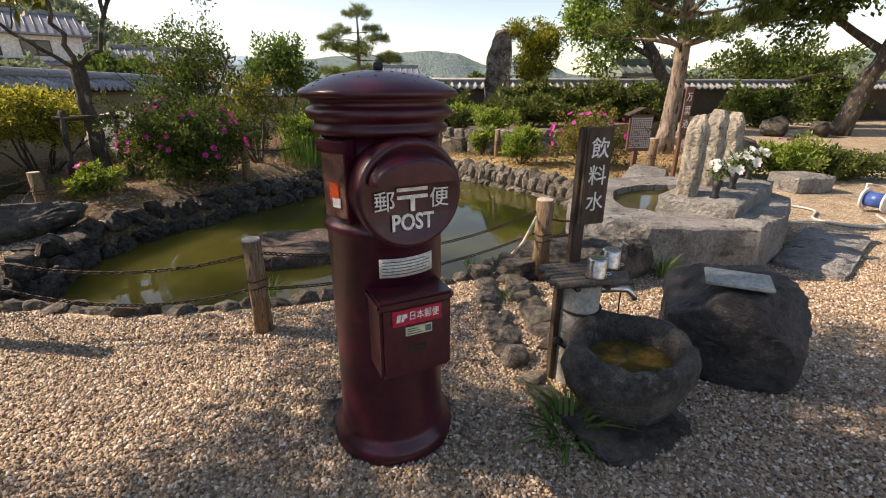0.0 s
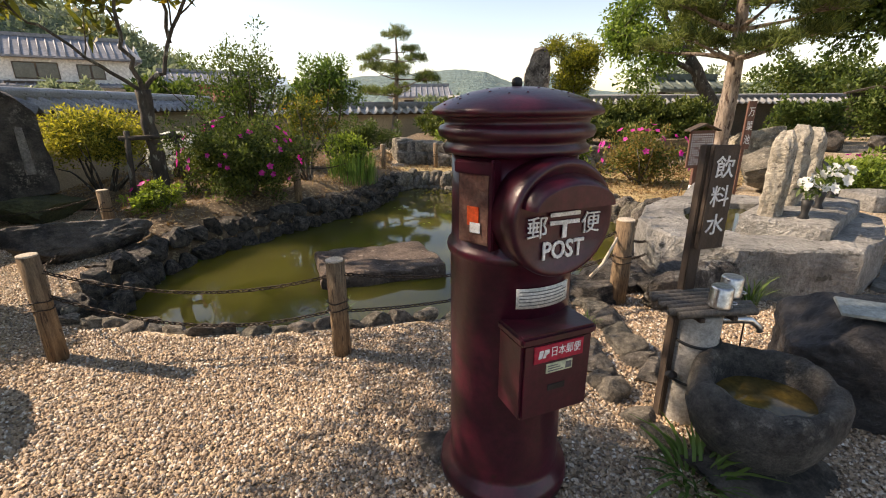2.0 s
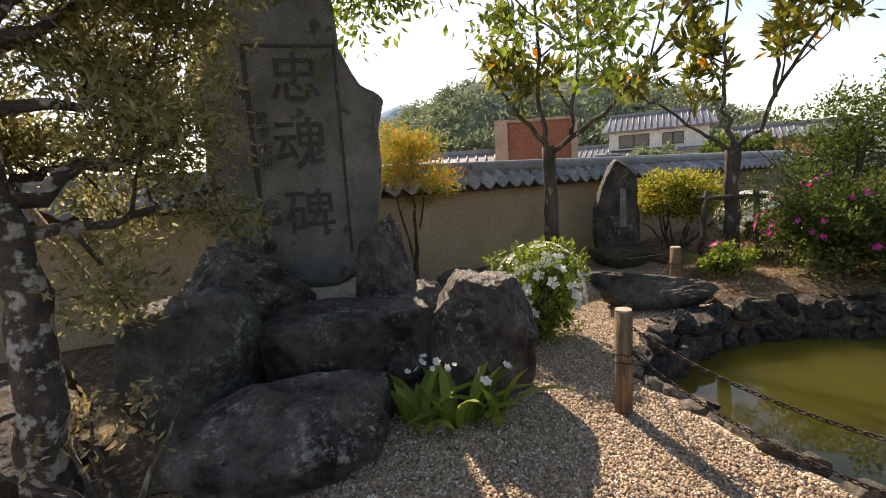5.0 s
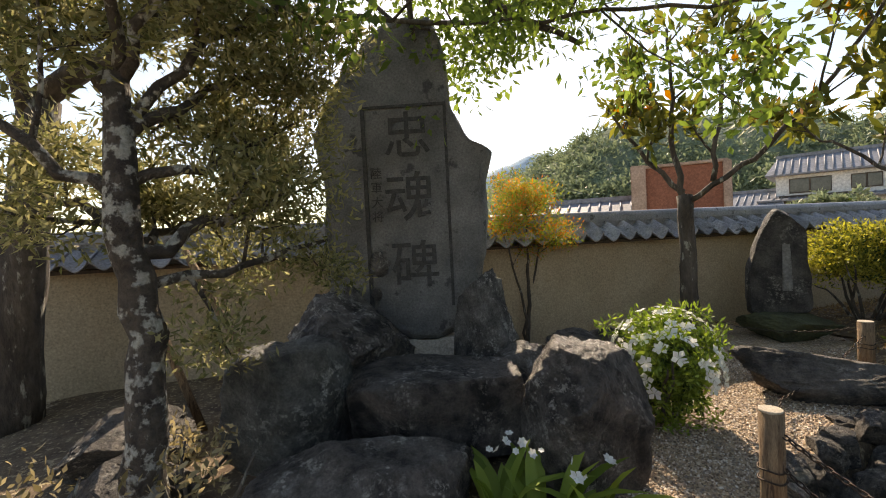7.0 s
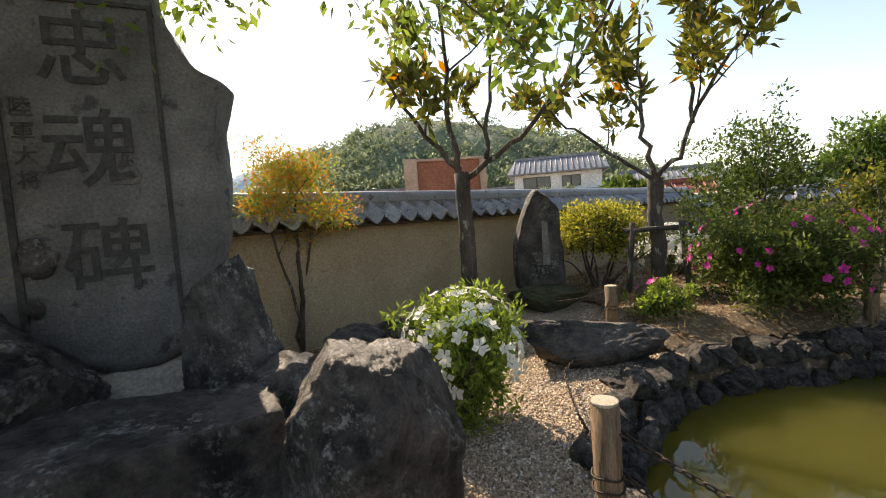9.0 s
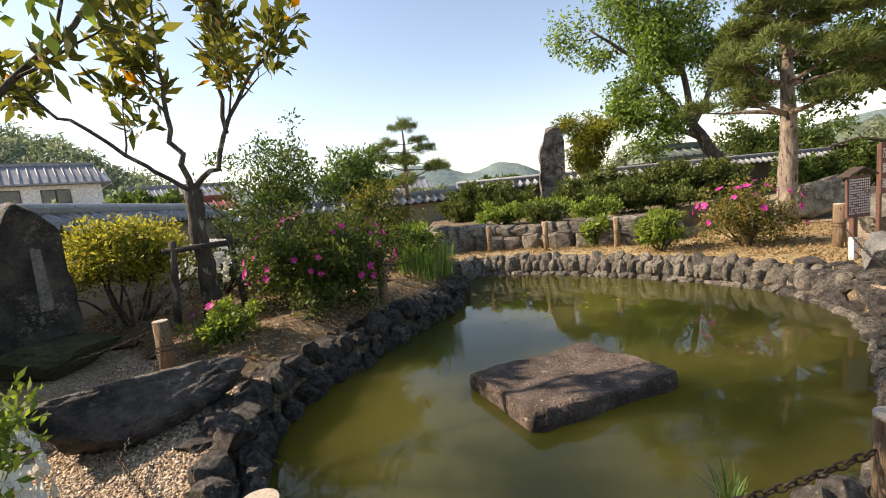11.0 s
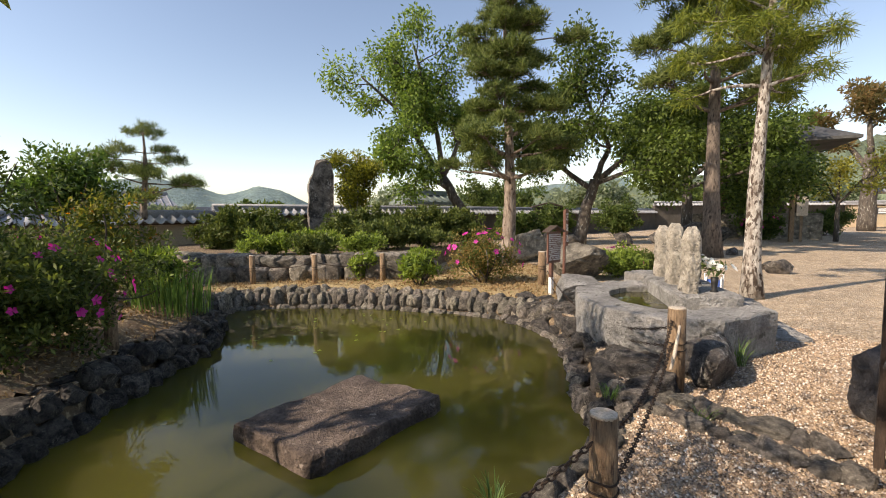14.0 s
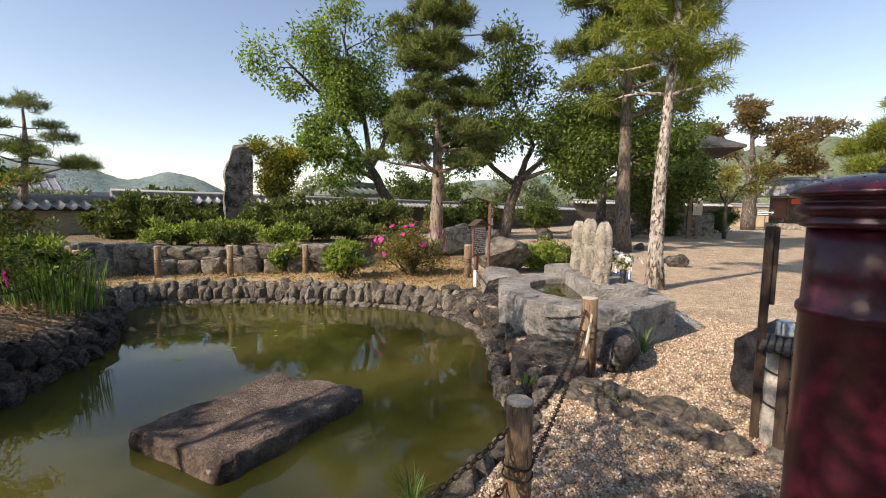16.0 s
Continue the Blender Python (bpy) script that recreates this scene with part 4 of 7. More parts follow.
def stone_row(root, line, step, size, z, meshes, lean=0, jit=0.02):
    for x, y, h in along(line, step):
        k = random.uniform(0.8, 1.2)
        m = pose(x + random.uniform(-jit, jit), y + random.uniform(-jit, jit), z + random.uniform(-0.02, 0.02), lean + random.uniform(-12, 12), random.uniform(-10, 10), h + random.uniform(-14, 14))
        part("stone", random.choice(meshes), None, root, at=m @ Matrix.Diagonal((step * 1.3 * k, size[0] * random.uniform(0.85, 1.15), size[1] * random.uniform(0.85, 1.15), 1)))


def shore(i0, i1, d):
    k = outset(SHORE_W, d)
    n = len(k)
    return [k[i % n] for i in range(i0 * 4, i1 * 4 + 1)]


w = thing("stone_wall_west", "rough dark stone wall along the pond's planted side", "stone wall", kind="structure")
stone_row(w, shore(23, 31, 0.02), 0.19, (0.24, 0.24), -0.36, DARKS)
stone_row(w, shore(23, 31, 0.12), 0.21, (0.26, 0.24), -0.16, DARKS)
stone_row(w, shore(23, 31, 0.26), 0.24, (0.26, 0.13), -0.095, DARKS)
w = thing("stone_wall_north", "low wall of rounded field stones at the pond's far shore", "stone wall", kind="structure")
stone_row(w, shore(14, 23, -0.02), 0.11, (0.14, 0.12), -0.33, UPRIGHT)
stone_row(w, shore(14, 23, 0.06), 0.125, (0.17, 0.24), -0.25, UPRIGHT, 8)
stone_row(w, shore(14, 23, 0.15), 0.135, (0.20, 0.20), -0.13, UPRIGHT, 8)
w = thing("stone_bank_east", "dark rocky bank beside the pond", "stone bank", kind="structure")
stone_row(w, shore(9, 15, 0.0), 0.24, (0.26, 0.26), -0.40, DARKS)
stone_row(w, shore(9, 15, -0.07), 0.12, (0.12, 0.10), -0.31, UPRIGHT)
stone_row(w, shore(9, 15, 0.16), 0.24, (0.34, 0.26), -0.22, DARKS)
stone_row(w, shore(9, 15, 0.34), 0.24, (0.38, 0.20), -0.10, LEDGES)
stone_row(w, shore(10, 14, 0.56), 0.26, (0.40, 0.17), -0.09, LEDGES)
w = thing("stone_edging", "row of small pointed stones edging the gravel", "edging", kind="structure")
stone_row(w, shore(1, 9, 0.10), 0.15, (0.13, 0.13), -0.075, ROCKS, 0, 0.02)
stone_row(w, shore(0, 9, 0.0), 0.22, (0.20, 0.26), -0.34, DARKS)
stone_row(w, shore(30, 32, 0.12), 0.22, (0.22, 0.20), -0.12, DARKS)
w = thing("channel_edging", "two rows of worn stones edging an old water channel", "edging", kind="structure")
stone_row(w, [(0.44, 2.86), (0.47, 2.6), (0.51, 2.3), (0.58, 1.9), (0.66, 1.62), (0.71, 1.48)], 0.13, (0.17, 0.115), -0.055, CURBS)
stone_row(w, [(0.50, 2.80), (0.55, 2.5), (0.60, 2.2)], 0.16, (0.12, 0.085), -0.055, CURBS)
stone_row(w, [(0.69, 2.82), (0.74, 2.55), (0.77, 2.38), (0.82, 2.02), (0.90, 1.86)], 0.15, (0.21, 0.115), -0.055, CURBS)
w = thing("retaining_wall", "retaining wall of large squared dry stones", "stone wall", kind="structure")
BLOCKS = [rock_mesh("stone", 80 + i, (1, 1, 1), 4, 7, 0.03, 0.97, 0.86, 6.0) for i in range(6)]
for me in BLOCKS:
    me.materials.append(M_stone)
line = [(-2.35, 11.6), (-2.0, 10.6), (-1.5, 10.05), (-0.15, 9.50), (1.45, 8.78), (2.1, 9.1)]
for x, y, h in along(line, 0.33):
    part("stone", random.choice(BLOCKS), None, w, at=pose(x, y, -0.02, 0, 0, h) @ Matrix.Diagonal((0.40 * random.uniform(.85, 1.15), 0.44, random.uniform(0.30, 0.40), 1)))
for x, y, h in along(line, 0.30):
    part("stone", random.choice(BLOCKS), None, w, at=pose(x, y + 0.05, 0.24, 0, 0, h) @ Matrix.Diagonal((0.38 * random.uniform(.8, 1.2), 0.40, random.uniform(0.24, 0.34), 1)))


def boulder(name, label, at, size, seed, material, rot=0, sub=6, cuts=15, top=None, rough=0.085, tilt=(0, 0), tight=0.48, square=0.0):
    me = rock_mesh(name, seed, size, sub, cuts, rough, top, tight, square)
    me.materials.append(material)
    ob = part(name, me, None, None, at=pose(*at, *tilt, rot))
    return tagged(ob, label, "rock")


SLAB = [(-1.80, 4.22), (-1.47, 3.52), (-1.12, 3.62), (-0.76, 3.78), (-0.40, 3.92), (-0.54, 4.32), (-0.76, 4.68), (-1.18, 4.48)]
bm = bmesh.new()
sl = []
for z, k in ((-0.42, 1.0), (-0.22, 1.02), (-0.165, 1.0), (-0.15, 0.97)):
    sl.append([bm.verts.new((-1.13 + (x + 1.13) * k + 0.03 * noise.noise(Vector((x * 5, y * 5, z * 8))), 4.06 + (y - 4.06) * k + 0.03 * noise.noise(Vector((x * 5 + 9, y * 5, z * 8))), z)) for x, y in smooth_loop([(a + (b - a) * t, c + (d - c) * t) for (a, c), (b, d) in zip(SLAB, SLAB[1:] + SLAB[:1]) for t in (0.0, 0.5)], 2)])
for p, q in zip(sl, sl[1:]):
    for i in range(len(p)):
        k = (i + 1) % len(p)
        bm.faces.new((p[i], p[k], q[k], q[i]))
cap = bm.faces.new(sl[-1])
cap_parts = bmesh.ops.triangulate(bm, faces=[cap])
bmesh.ops.subdivide_edges(bm, edges=list({e for f in cap_parts["faces"] for e in f.edges}), cuts=2, use_grid_fill=True)
for v in bm.verts:
    if v.co.z > -0.17:
        v.co.z += 0.05 * noise.noise(Vector((v.co.x * 2.2, v.co.y * 2.2, 3))) + 0.02 * noise.noise(v.co * 8)
tagged(part("pond_slab", bm, M_slate), "flat brown stone slab lying in the pond", "rock")
boulder("flat_boulder", "long low dark boulder beside the pond path", (-3.78, 3.50, -0.06), (1.25, 0.55, 0.42), 211, M_rock, 62)

# ---------- memorial ----------
M_pale_ledge = surf("ledge_stone", (0.42, 0.37, 0.30), (0.54, 0.48, 0.40), 4, 0.9, 0.5, 50)
M_lean = lichen_rock("pale_lichen_rock", (0.06, 0.055, 0.05), (0.28, 0.265, 0.24), (0.58, 0.56, 0.51), 1.0, 0.7, 0.05, 0.0)
boulder("boulder", "large dark standing boulder with a pale top", (-3.0, 1.22, -0.06), (0.60, 0.64, 0.82), 221, M_black, 15, top=0.94, rough=0.05, tight=0.78, square=6.0, cuts=10, tilt=(-7, 5))
boulder("boulder", "broad flat-topped dark base stone under the memorial", (-3.42, 0.50, -0.06), (0.80, 1.10, 0.66), 222, M_black, 5, top=0.93, rough=0.04, tight=0.9, square=8.0, cuts=8, tilt=(3, 0))
boulder("boulder", "smooth rounded dark stone lying in front of the memorial", (-2.72, 0.10, -0.10), (0.80, 1.20, 0.47), 423, M_black, 8, 6, 13, rough=0.04, tight=0.66)
boulder("boulder", "grey-green boulder at the memorial's foot", (-3.42, -0.42, -0.06), (0.72, 0.82, 0.86), 224, M_green_rock, 30, rough=0.05, tight=0.66, square=3.0, cuts=12)
boulder("boulder", "black boulder propping the memorial stone", (-4.02, -0.13, 0.13), (0.85, 1.12, 0.88), 225, M_black, 70, tilt=(8, 0), rough=0.07, tight=0.62, square=4.0, cuts=14)
boulder("boulder", "dark stone between the memorial's base stones", (-3.85, 0.05, -0.06), (1.0, 1.1, 0.62), 220, M_black, 10, rough=0.05, tight=0.7, square=3.5)
boulder("boulder", "upright lichen-spotted stone leaning on the memorial", (-4.12, 0.97, 0.10), (0.46, 0.52, 1.02), 226, M_lean, 20, tilt=(4, 9), rough=0.09, tight=0.5)
boulder("boulder", "dark stone beneath the leaning stone", (-3.88, 0.98, -0.06), (0.75, 0.62, 0.64), 227, M_black, 50, rough=0.05, tight=0.7, square=4.0)
boulder("boulder", "low rough stone by the wall", (-4.75, 1.90, -0.05), (0.62, 0.58, 0.46), 228, M_rock, 0)
boulder("boulder", "low rough stone by the wall", (-4.38, 1.72, -0.05), (0.48, 0.45, 0.40), 229, M_rock, 60)
boulder("boulder", "low rough stone by the wall", (-5.0, 2.32, -0.05), (0.58, 0.46, 0.42), 230, M_rock, 100)
boulder("ledge_stone", "pale flat stone ledge behind the memorial", (-4.6, 0.55, 0.0), (0.7, 1.6, 0.52), 33, M_pale_ledge, 0, top=0.5)
boulder("boulder", "small dark stone under the shrub", (-3.0, -1.15, -0.05), (0.6, 0.7, 0.35), 31, M_rock, 0)
boulder("boulder", "small dark stone under the shrub", (-3.5, -1.5, -0.05), (0.8, 0.7, 0.45), 32, M_rock, 50)


def slab_stele(name, label, at, yaw, outline, thick, material, seed, rough=0.02, tilt=0.0):
    """An upright stone of an uneven outline (x, z) with rounded, chipped edges; its face looks along -y."""
    root = thing(name, label, "stone monument", pose(*at, tilt, 0, yaw))
    pts = smooth_loop(outline, 5)
    c = pts.mean(0)
    bm = bmesh.new()
    rings = []
    for y, k in ((0.02, 0.93), (0.0, 0.965), (thick * 0.12, 0.995), (thick * 0.5, 1.03), (thick * 0.9, 0.99), (thick, 0.93)):
        ring = []
        for x, z in pts:
            j = 1 + rough * 1.6 * noise.noise(Vector((x * 3, y * 5, z * 3 + seed))) + rough * noise.noise(Vector((x * 9, y * 9, z * 9 + seed)))
            ring.append(bm.verts.new((c[0] + (x - c[0]) * k * j, y, c[1] + (z - c[1]) * k * j)))
        rings.append(ring)
    n = len(pts)
    for p, q in zip(rings, rings[1:]):
        for i in range(n):
            bm.faces.new((p[i], p[(i + 1) % n], q[(i + 1) % n], q[i])).smooth = True
    for ring, s in ((rings[0], 1), (rings[-1], -1)):
        bm.faces.new(ring)
    bmesh.ops.triangulate(bm, faces=[f for f in bm.faces if len(f.verts) > 4])
    bmesh.ops.recalc_face_normals(bm, faces=bm.faces[:])
    part("stone_body", bm, material, root)
    return root


# the great memorial stone, facing the path
big = slab_stele("memorial_stone", "tall dark grey memorial stone carved with large characters", (-4.42, 0.34, 0.55), 82,
                 [(-0.26, 0.02), (0.05, -0.02), (0.34, 0.0), (0.50, 0.12), (0.62, 0.42), (0.68, 0.9), (0.69, 1.25), (0.74, 1.50), (0.72, 1.58), (0.56, 1.69), (0.44, 1.90), (0.41, 2.02), (0.40, 2.36), (0.31, 2.64), (0.26, 2.70), (0.06, 2.73), (-0.04, 2.69), (-0.26, 2.56), (-0.40, 2.36), (-0.52, 2.25), (-0.68, 1.98), (-0.76, 1.78), (-0.76, 1.62), (-0.69, 1.25), (-0.73, 0.75), (-0.64, 0.28)], 0.32, M_stele, 3, 0.03)
# Glyphs lie on the face; their dark colour stands in for groove shade.
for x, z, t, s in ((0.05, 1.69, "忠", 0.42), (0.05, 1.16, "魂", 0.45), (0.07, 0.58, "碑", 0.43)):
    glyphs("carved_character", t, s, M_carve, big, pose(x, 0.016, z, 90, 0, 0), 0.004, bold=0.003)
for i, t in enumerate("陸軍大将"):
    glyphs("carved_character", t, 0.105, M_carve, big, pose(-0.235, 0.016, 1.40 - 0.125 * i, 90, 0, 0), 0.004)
# Chipped places are pieces of dark rock in low relief.
for x, z, w_, h_, k in ((-0.24, 0.62, 0.19, 0.22, 5), (-0.28, 0.36, 0.10, 0.12, 6)):
    part("chipped_patch", rock_mesh("chipped_patch", k, (w_, 0.05, h_), 4, 6, 0.2), M_black, big, "dark chipped patch in low relief", at=pose(x, 0.012, z - h_ / 2))
# Dark strips painted as the shade in the panel's grooves.
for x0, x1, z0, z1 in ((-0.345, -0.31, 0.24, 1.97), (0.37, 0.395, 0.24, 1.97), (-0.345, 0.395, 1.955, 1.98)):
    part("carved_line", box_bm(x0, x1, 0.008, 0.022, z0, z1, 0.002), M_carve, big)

M_standing = lichen_rock("standing_stone_rock", (0.05, 0.047, 0.043), (0.19, 0.175, 0.155), (0.45, 0.43, 0.38), 0.6, 0.75, 0.04, 0.0)
st2 = slab_stele("standing_stone", "dark rounded standing stone with a pale inscribed panel", (-5.42, 4.62, 0.28), 62,
                 [(-0.26, 0.02), (0.0, 0.0), (0.27, 0.03), (0.30, 0.35), (0.27, 0.66), (0.27, 0.90), (0.20, 1.06), (0.06, 1.19), (-0.04, 1.19), (-0.13, 1.03), (-0.20, 0.85), (-0.28, 0.55), (-0.30, 0.30)], 0.28, M_standing, 7, 0.05)
part("inscribed_panel", prism_bm([(0.02, 0.28), (0.12, 0.28), (0.10, 0.82), (0.03, 0.82)], 0.012, 0.002), M_granite, st2, "pale weathered inscribed panel", at=pose(0, 0.004, 0))
boulder("plinth_stone", "mossy low base of the standing stone", (-5.45, 4.72, -0.02), (1.0, 0.8, 0.34), 34, surf("mossy_rock", (0.05, 0.055, 0.03), (0.10, 0.11, 0.05), 4, 0.9, 0.6, 40, dist=0.03), 60, top=0.6)
M_pillar = lichen_rock("pillar_stone", (0.055, 0.045, 0.038), (0.38, 0.33, 0.28), (0.56, 0.52, 0.47), 0.8, 0.85, 0.05, 0.0)
st3 = slab_stele("tall_stone", "tall weathered stone pillar on the terrace", (1.32, 14.3, 0.62), -8,
                 [(-0.30, 0.0), (0.0, 0.02), (0.30, 0.0), (0.37, 0.5), (0.36, 1.1), (0.39, 1.6), (0.33, 2.10), (0.22, 2.22), (-0.02, 2.25), (-0.12, 2.16), (-0.24, 1.80), (-0.36, 1.55), (-0.35, 1.1), (-0.39, 0.6)], 0.4, M_pillar, 12, 0.045)
boulder("plinth_stone", "rough base stone of the pillar", (1.25, 14.3, 0.40), (1.5, 1.1, 0.36), 35, M_rock, 10)

# ---------- wooden posts and chains ----------
POSTS = []


def fence_post(x, y, top, r=0.045, lean=(0, 0), label="short round wooden fence post with rope marks", z0=-0.05):
    root = thing("fence_post", label, "post", pose(x, y, z0, lean[0], lean[1], random.uniform(0, 360)), group="fence posts round the pond")
    h = top - z0
    rng = np.random.default_rng(int(1000 + x * 100))
    part("shaft", tube_mesh("shaft", [(0, 0, 0), (0.002, 0, h * 0.5), (0, 0.002, h - 0.006)], [r, r * 0.97, r * 0.96], 18, 0.05, rng), M_wood, root)
    part("cut_top", lathe_bm([(r * 0.93, h - 0.008), (r * 0.90, h + 0.002)], 18), M_cut, root, "pale sawn top")
    for z in (h * 0.62, h * 0.55):
        part("wire_band", tube_mesh("wire_band", [((r + 0.003) * math.cos(a), (r + 0.003) * math.sin(a), z + 0.004 * math.sin(3 * a)) for a in np.linspace(0, 6.283, 20)], 0.004, 5), M_iron, root, "rusty wire band")
    POSTS.append((x, y))
    return root


fence_post(-0.79, 2.035, 0.55, 0.05)
fence_post(-2.32, 1.84, 0.60, 0.048)
fence_post(0.89, 2.86, 0.585, 0.06)
fence_post(-4.18, 4.31, 0.46, 0.06)
fence_post(-2.69, 5.92, 0.64, 0.055)
fence_post(-2.24, 7.65, 0.62, 0.055)
fence_post(-2.12, 8.75, 0.58, 0.05)
fence_post(-1.14, 9.40, 0.55, 0.05)
fence_post(-0.16, 8.98, 0.55, 0.05)
fence_post(0.97, 8.58, 0.55, 0.05)
fence_post(2.75, 7.9, 0.45, 0.06)
fence_post(3.15, 6.75, 0.60, 0.07)

LINK = fast("link", *tube([(0.013 * math.cos(a) * 1.35, 0.0095 * math.sin(a), 0) for a in np.linspace(0, 6.0, 11)], 0.0036, 5), True)
LINK.materials.append(M_iron)


def chain(a, b, sag, step=0.028, each=True, label="sagging rusty iron chain between the posts"):
    """A hanging chain of single links."""
    root = thing("chain", label, "chain", Matrix.Translation(a), group="chains round the pond")
    a, b = np.array(a), np.array(b)
    n = max(6, int(np.linalg.norm(b - a) * 1.03 / step))
    u = np.linspace(0, 1, n)
    P = (b - a) * u[:, None] - np.stack([0 * u, 0 * u, 4 * sag * u * (1 - u)], 1)
    if not each:
        part("chain_links", tube_mesh("chain_links", P[::3], 0.008, 6), M_iron, root)
        return root
    for i in range(n):
        t = Vector(P[min(i + 1, n - 1)] - P[max(i - 1, 0)])
        m = Matrix.Translation(P[i]) @ t.to_track_quat("X", "Z").to_matrix().to_4x4() @ pose(0, 0, 0, 90 * (i % 2) + 20)
        part("link", LINK, None, root, at=m)
    return root


chain((-2.27, 1.86, 0.50), (-0.85, 2.04, 0.45), 0.10)
chain((-2.27, 1.86, 0.36), (-0.85, 2.04, 0.25), 0.12)
chain((-0.74, 2.04, 0.47), (0.84, 2.86, 0.50), 0.12)
chain((-0.74, 2.04, 0.26), (0.84, 2.86, 0.34), 0.08)
chain((-2.34, 1.89, 0.38), (-3.55, 2.95, 0.10), 0.10, 0.04)
chain((-3.55, 2.95, 0.10), (-4.15, 4.26, 0.34), 0.05, 0.04)
chain((-4.22, 4.36, 0.40), (-5.6, 3.6, 0.34), 0.12, 0.04)
chain((0.94, 2.90, 0.44), (2.45, 5.85, 0.40), 0.28, 0.04)
chain((0.94, 2.90, 0.30), (2.5, 5.8, 0.16), 0.20, 0.04)
chain((-2.66, 5.97, 0.50), (-2.26, 7.6, 0.48), 0.10, 0.05, False)
chain((-2.23, 7.7, 0.45), (-2.12, 8.7, 0.45), 0.08, 0.05, False)
chain((-1.12, 9.40, 0.40), (-0.2, 8.99, 0.40), 0.08, 0.05, False)
chain((-0.12, 8.97, 0.40), (0.93, 8.59, 0.40), 0.08, 0.05, False)

# ---------- pillar post box ----------
pb = thing("pillar_post_box", "old round dark red pillar post box with a domed cap", "post box", pose(0.066, 1.282, 0.045, 0, 0, 28) @ Matrix.Scale(0.96, 4))
part("body", lathe_bm([(0.232, 0.0), (0.236, 0.03), (0.228, 0.06), (0.205, 0.075), (0.197, 0.10), (0.195, 0.45), (0.195, 0.865), (0.203, 0.872), (0.206, 0.885), (0.203, 0.90), (0.192, 0.908), (0.190, 1.0), (0.190, 1.175)], 72), M_red, pb)
part("neck", lathe_bm([(0.190, 1.172), (0.214, 1.180), (0.218, 1.195), (0.206, 1.205), (0.206, 1.215), (0.226, 1.223), (0.232, 1.238), (0.226, 1.252), (0.212, 1.258), (0.214, 1.272), (0.232, 1.282)], 72), M_red, pb, "stepped mouldings with worn edges")
part("cap", lathe_bm([(0.225, 1.278), (0.246, 1.283), (0.250, 1.293), (0.243, 1.303), (0.20, 1.325), (0.14, 1.345), (0.07, 1.357), (0.012, 1.360)], 72), M_red, pb, "shallow domed cap with beads of water")
part("knob", lathe_bm([(0.013, 1.358), (0.016, 1.368), (0.014, 1.380), (0.005, 1.386)], 20), M_rubber, pb)
rng = np.random.default_rng(4)
M_drop = surf("water_bead", (0.06, 0.008, 0.014), (0.08, 0.012, 0.018), 20, 0.05, 0, 60, coat=1.0)
BEAD = fast("water_bead", *tube([(0, 0, -0.003), (0, 0, 0.0006), (0, 0, 0.0016)], [0.0042, 0.004, 0.002], 8), True)
BEAD.materials.append(M_drop)
for i in range(46):
    a, q = rng.random() * 6.28, 0.05 + 0.18 * math.sqrt(rng.random())
    z = np.interp(q, [0.012, 0.07, 0.14, 0.20, 0.243], [1.360, 1.357, 1.345, 1.325, 1.303])
    part("water_bead", BEAD, None, pb, at=pose(q * math.cos(a), q * math.sin(a), z) @ Matrix.Scale(0.5 + 0.8 * rng.random(), 4))
hood = lathe_bm([(0.160, 0.0), (0.160, 0.10), (0.154, 0.112), (0.145, 0.115), (0.137, 0.108), (0.0005, 0.108)], 64)
part("slot_drum", hood, M_red, pb, "round projecting drum that carries the lettering", at=pose(0, -0.155, 1.02, 90, 0, 0))
vis = bmesh.new()
rows_ = []
for j in range(9):
    s = j / 8
    rows_.append([vis.verts.new((0.130 * math.cos(math.pi * i / 20) * (1 - 0.10 * s), -0.055 * math.sin(s * math.pi / 2), 0.082 * math.sin(math.pi * i / 20) * (1 - 0.30 * s))) for i in range(21)])
for p, q in zip(rows_, rows_[1:]):
    for i in range(20):
        vis.faces.new((p[i], p[i + 1], q[i + 1], q[i])).smooth = True
vis.faces.new([v for v in rows_[-1]])
bmesh.ops.recalc_face_normals(vis, faces=vis.faces[:])
part("slot_hood", vis, M_red, pb, "curved hood over the posting slot", at=pose(0, -0.262, 1.062))
FY = -0.2665
part("postal_mark", box_bm(-0.047, 0.047, FY - 0.004, FY, 1.033, 1.044, 0.001), M_white, pb)
part("postal_mark", box_bm(-0.047, 0.047, FY - 0.004, FY, 1.011, 1.022, 0.001), M_white, pb)
part("postal_mark", box_bm(-0.007, 0.007, FY - 0.0045, FY, 0.974, 1.013, 0.001), M_white, pb)
glyphs("painted_character", "郵", 0.064, M_white, pb, pose(-0.084, FY - 0.001, 1.004, 90, 0, 0), 0.002)
glyphs("painted_character", "便", 0.064, M_white, pb, pose(0.084, FY - 0.001, 1.004, 90, 0, 0), 0.002)
glyphs("painted_word", "POST", 0.068, M_white, pb, pose(0, FY - 0.001, 0.940, 90, 0, 0), 0.002, 0.130, bold=0.0015)


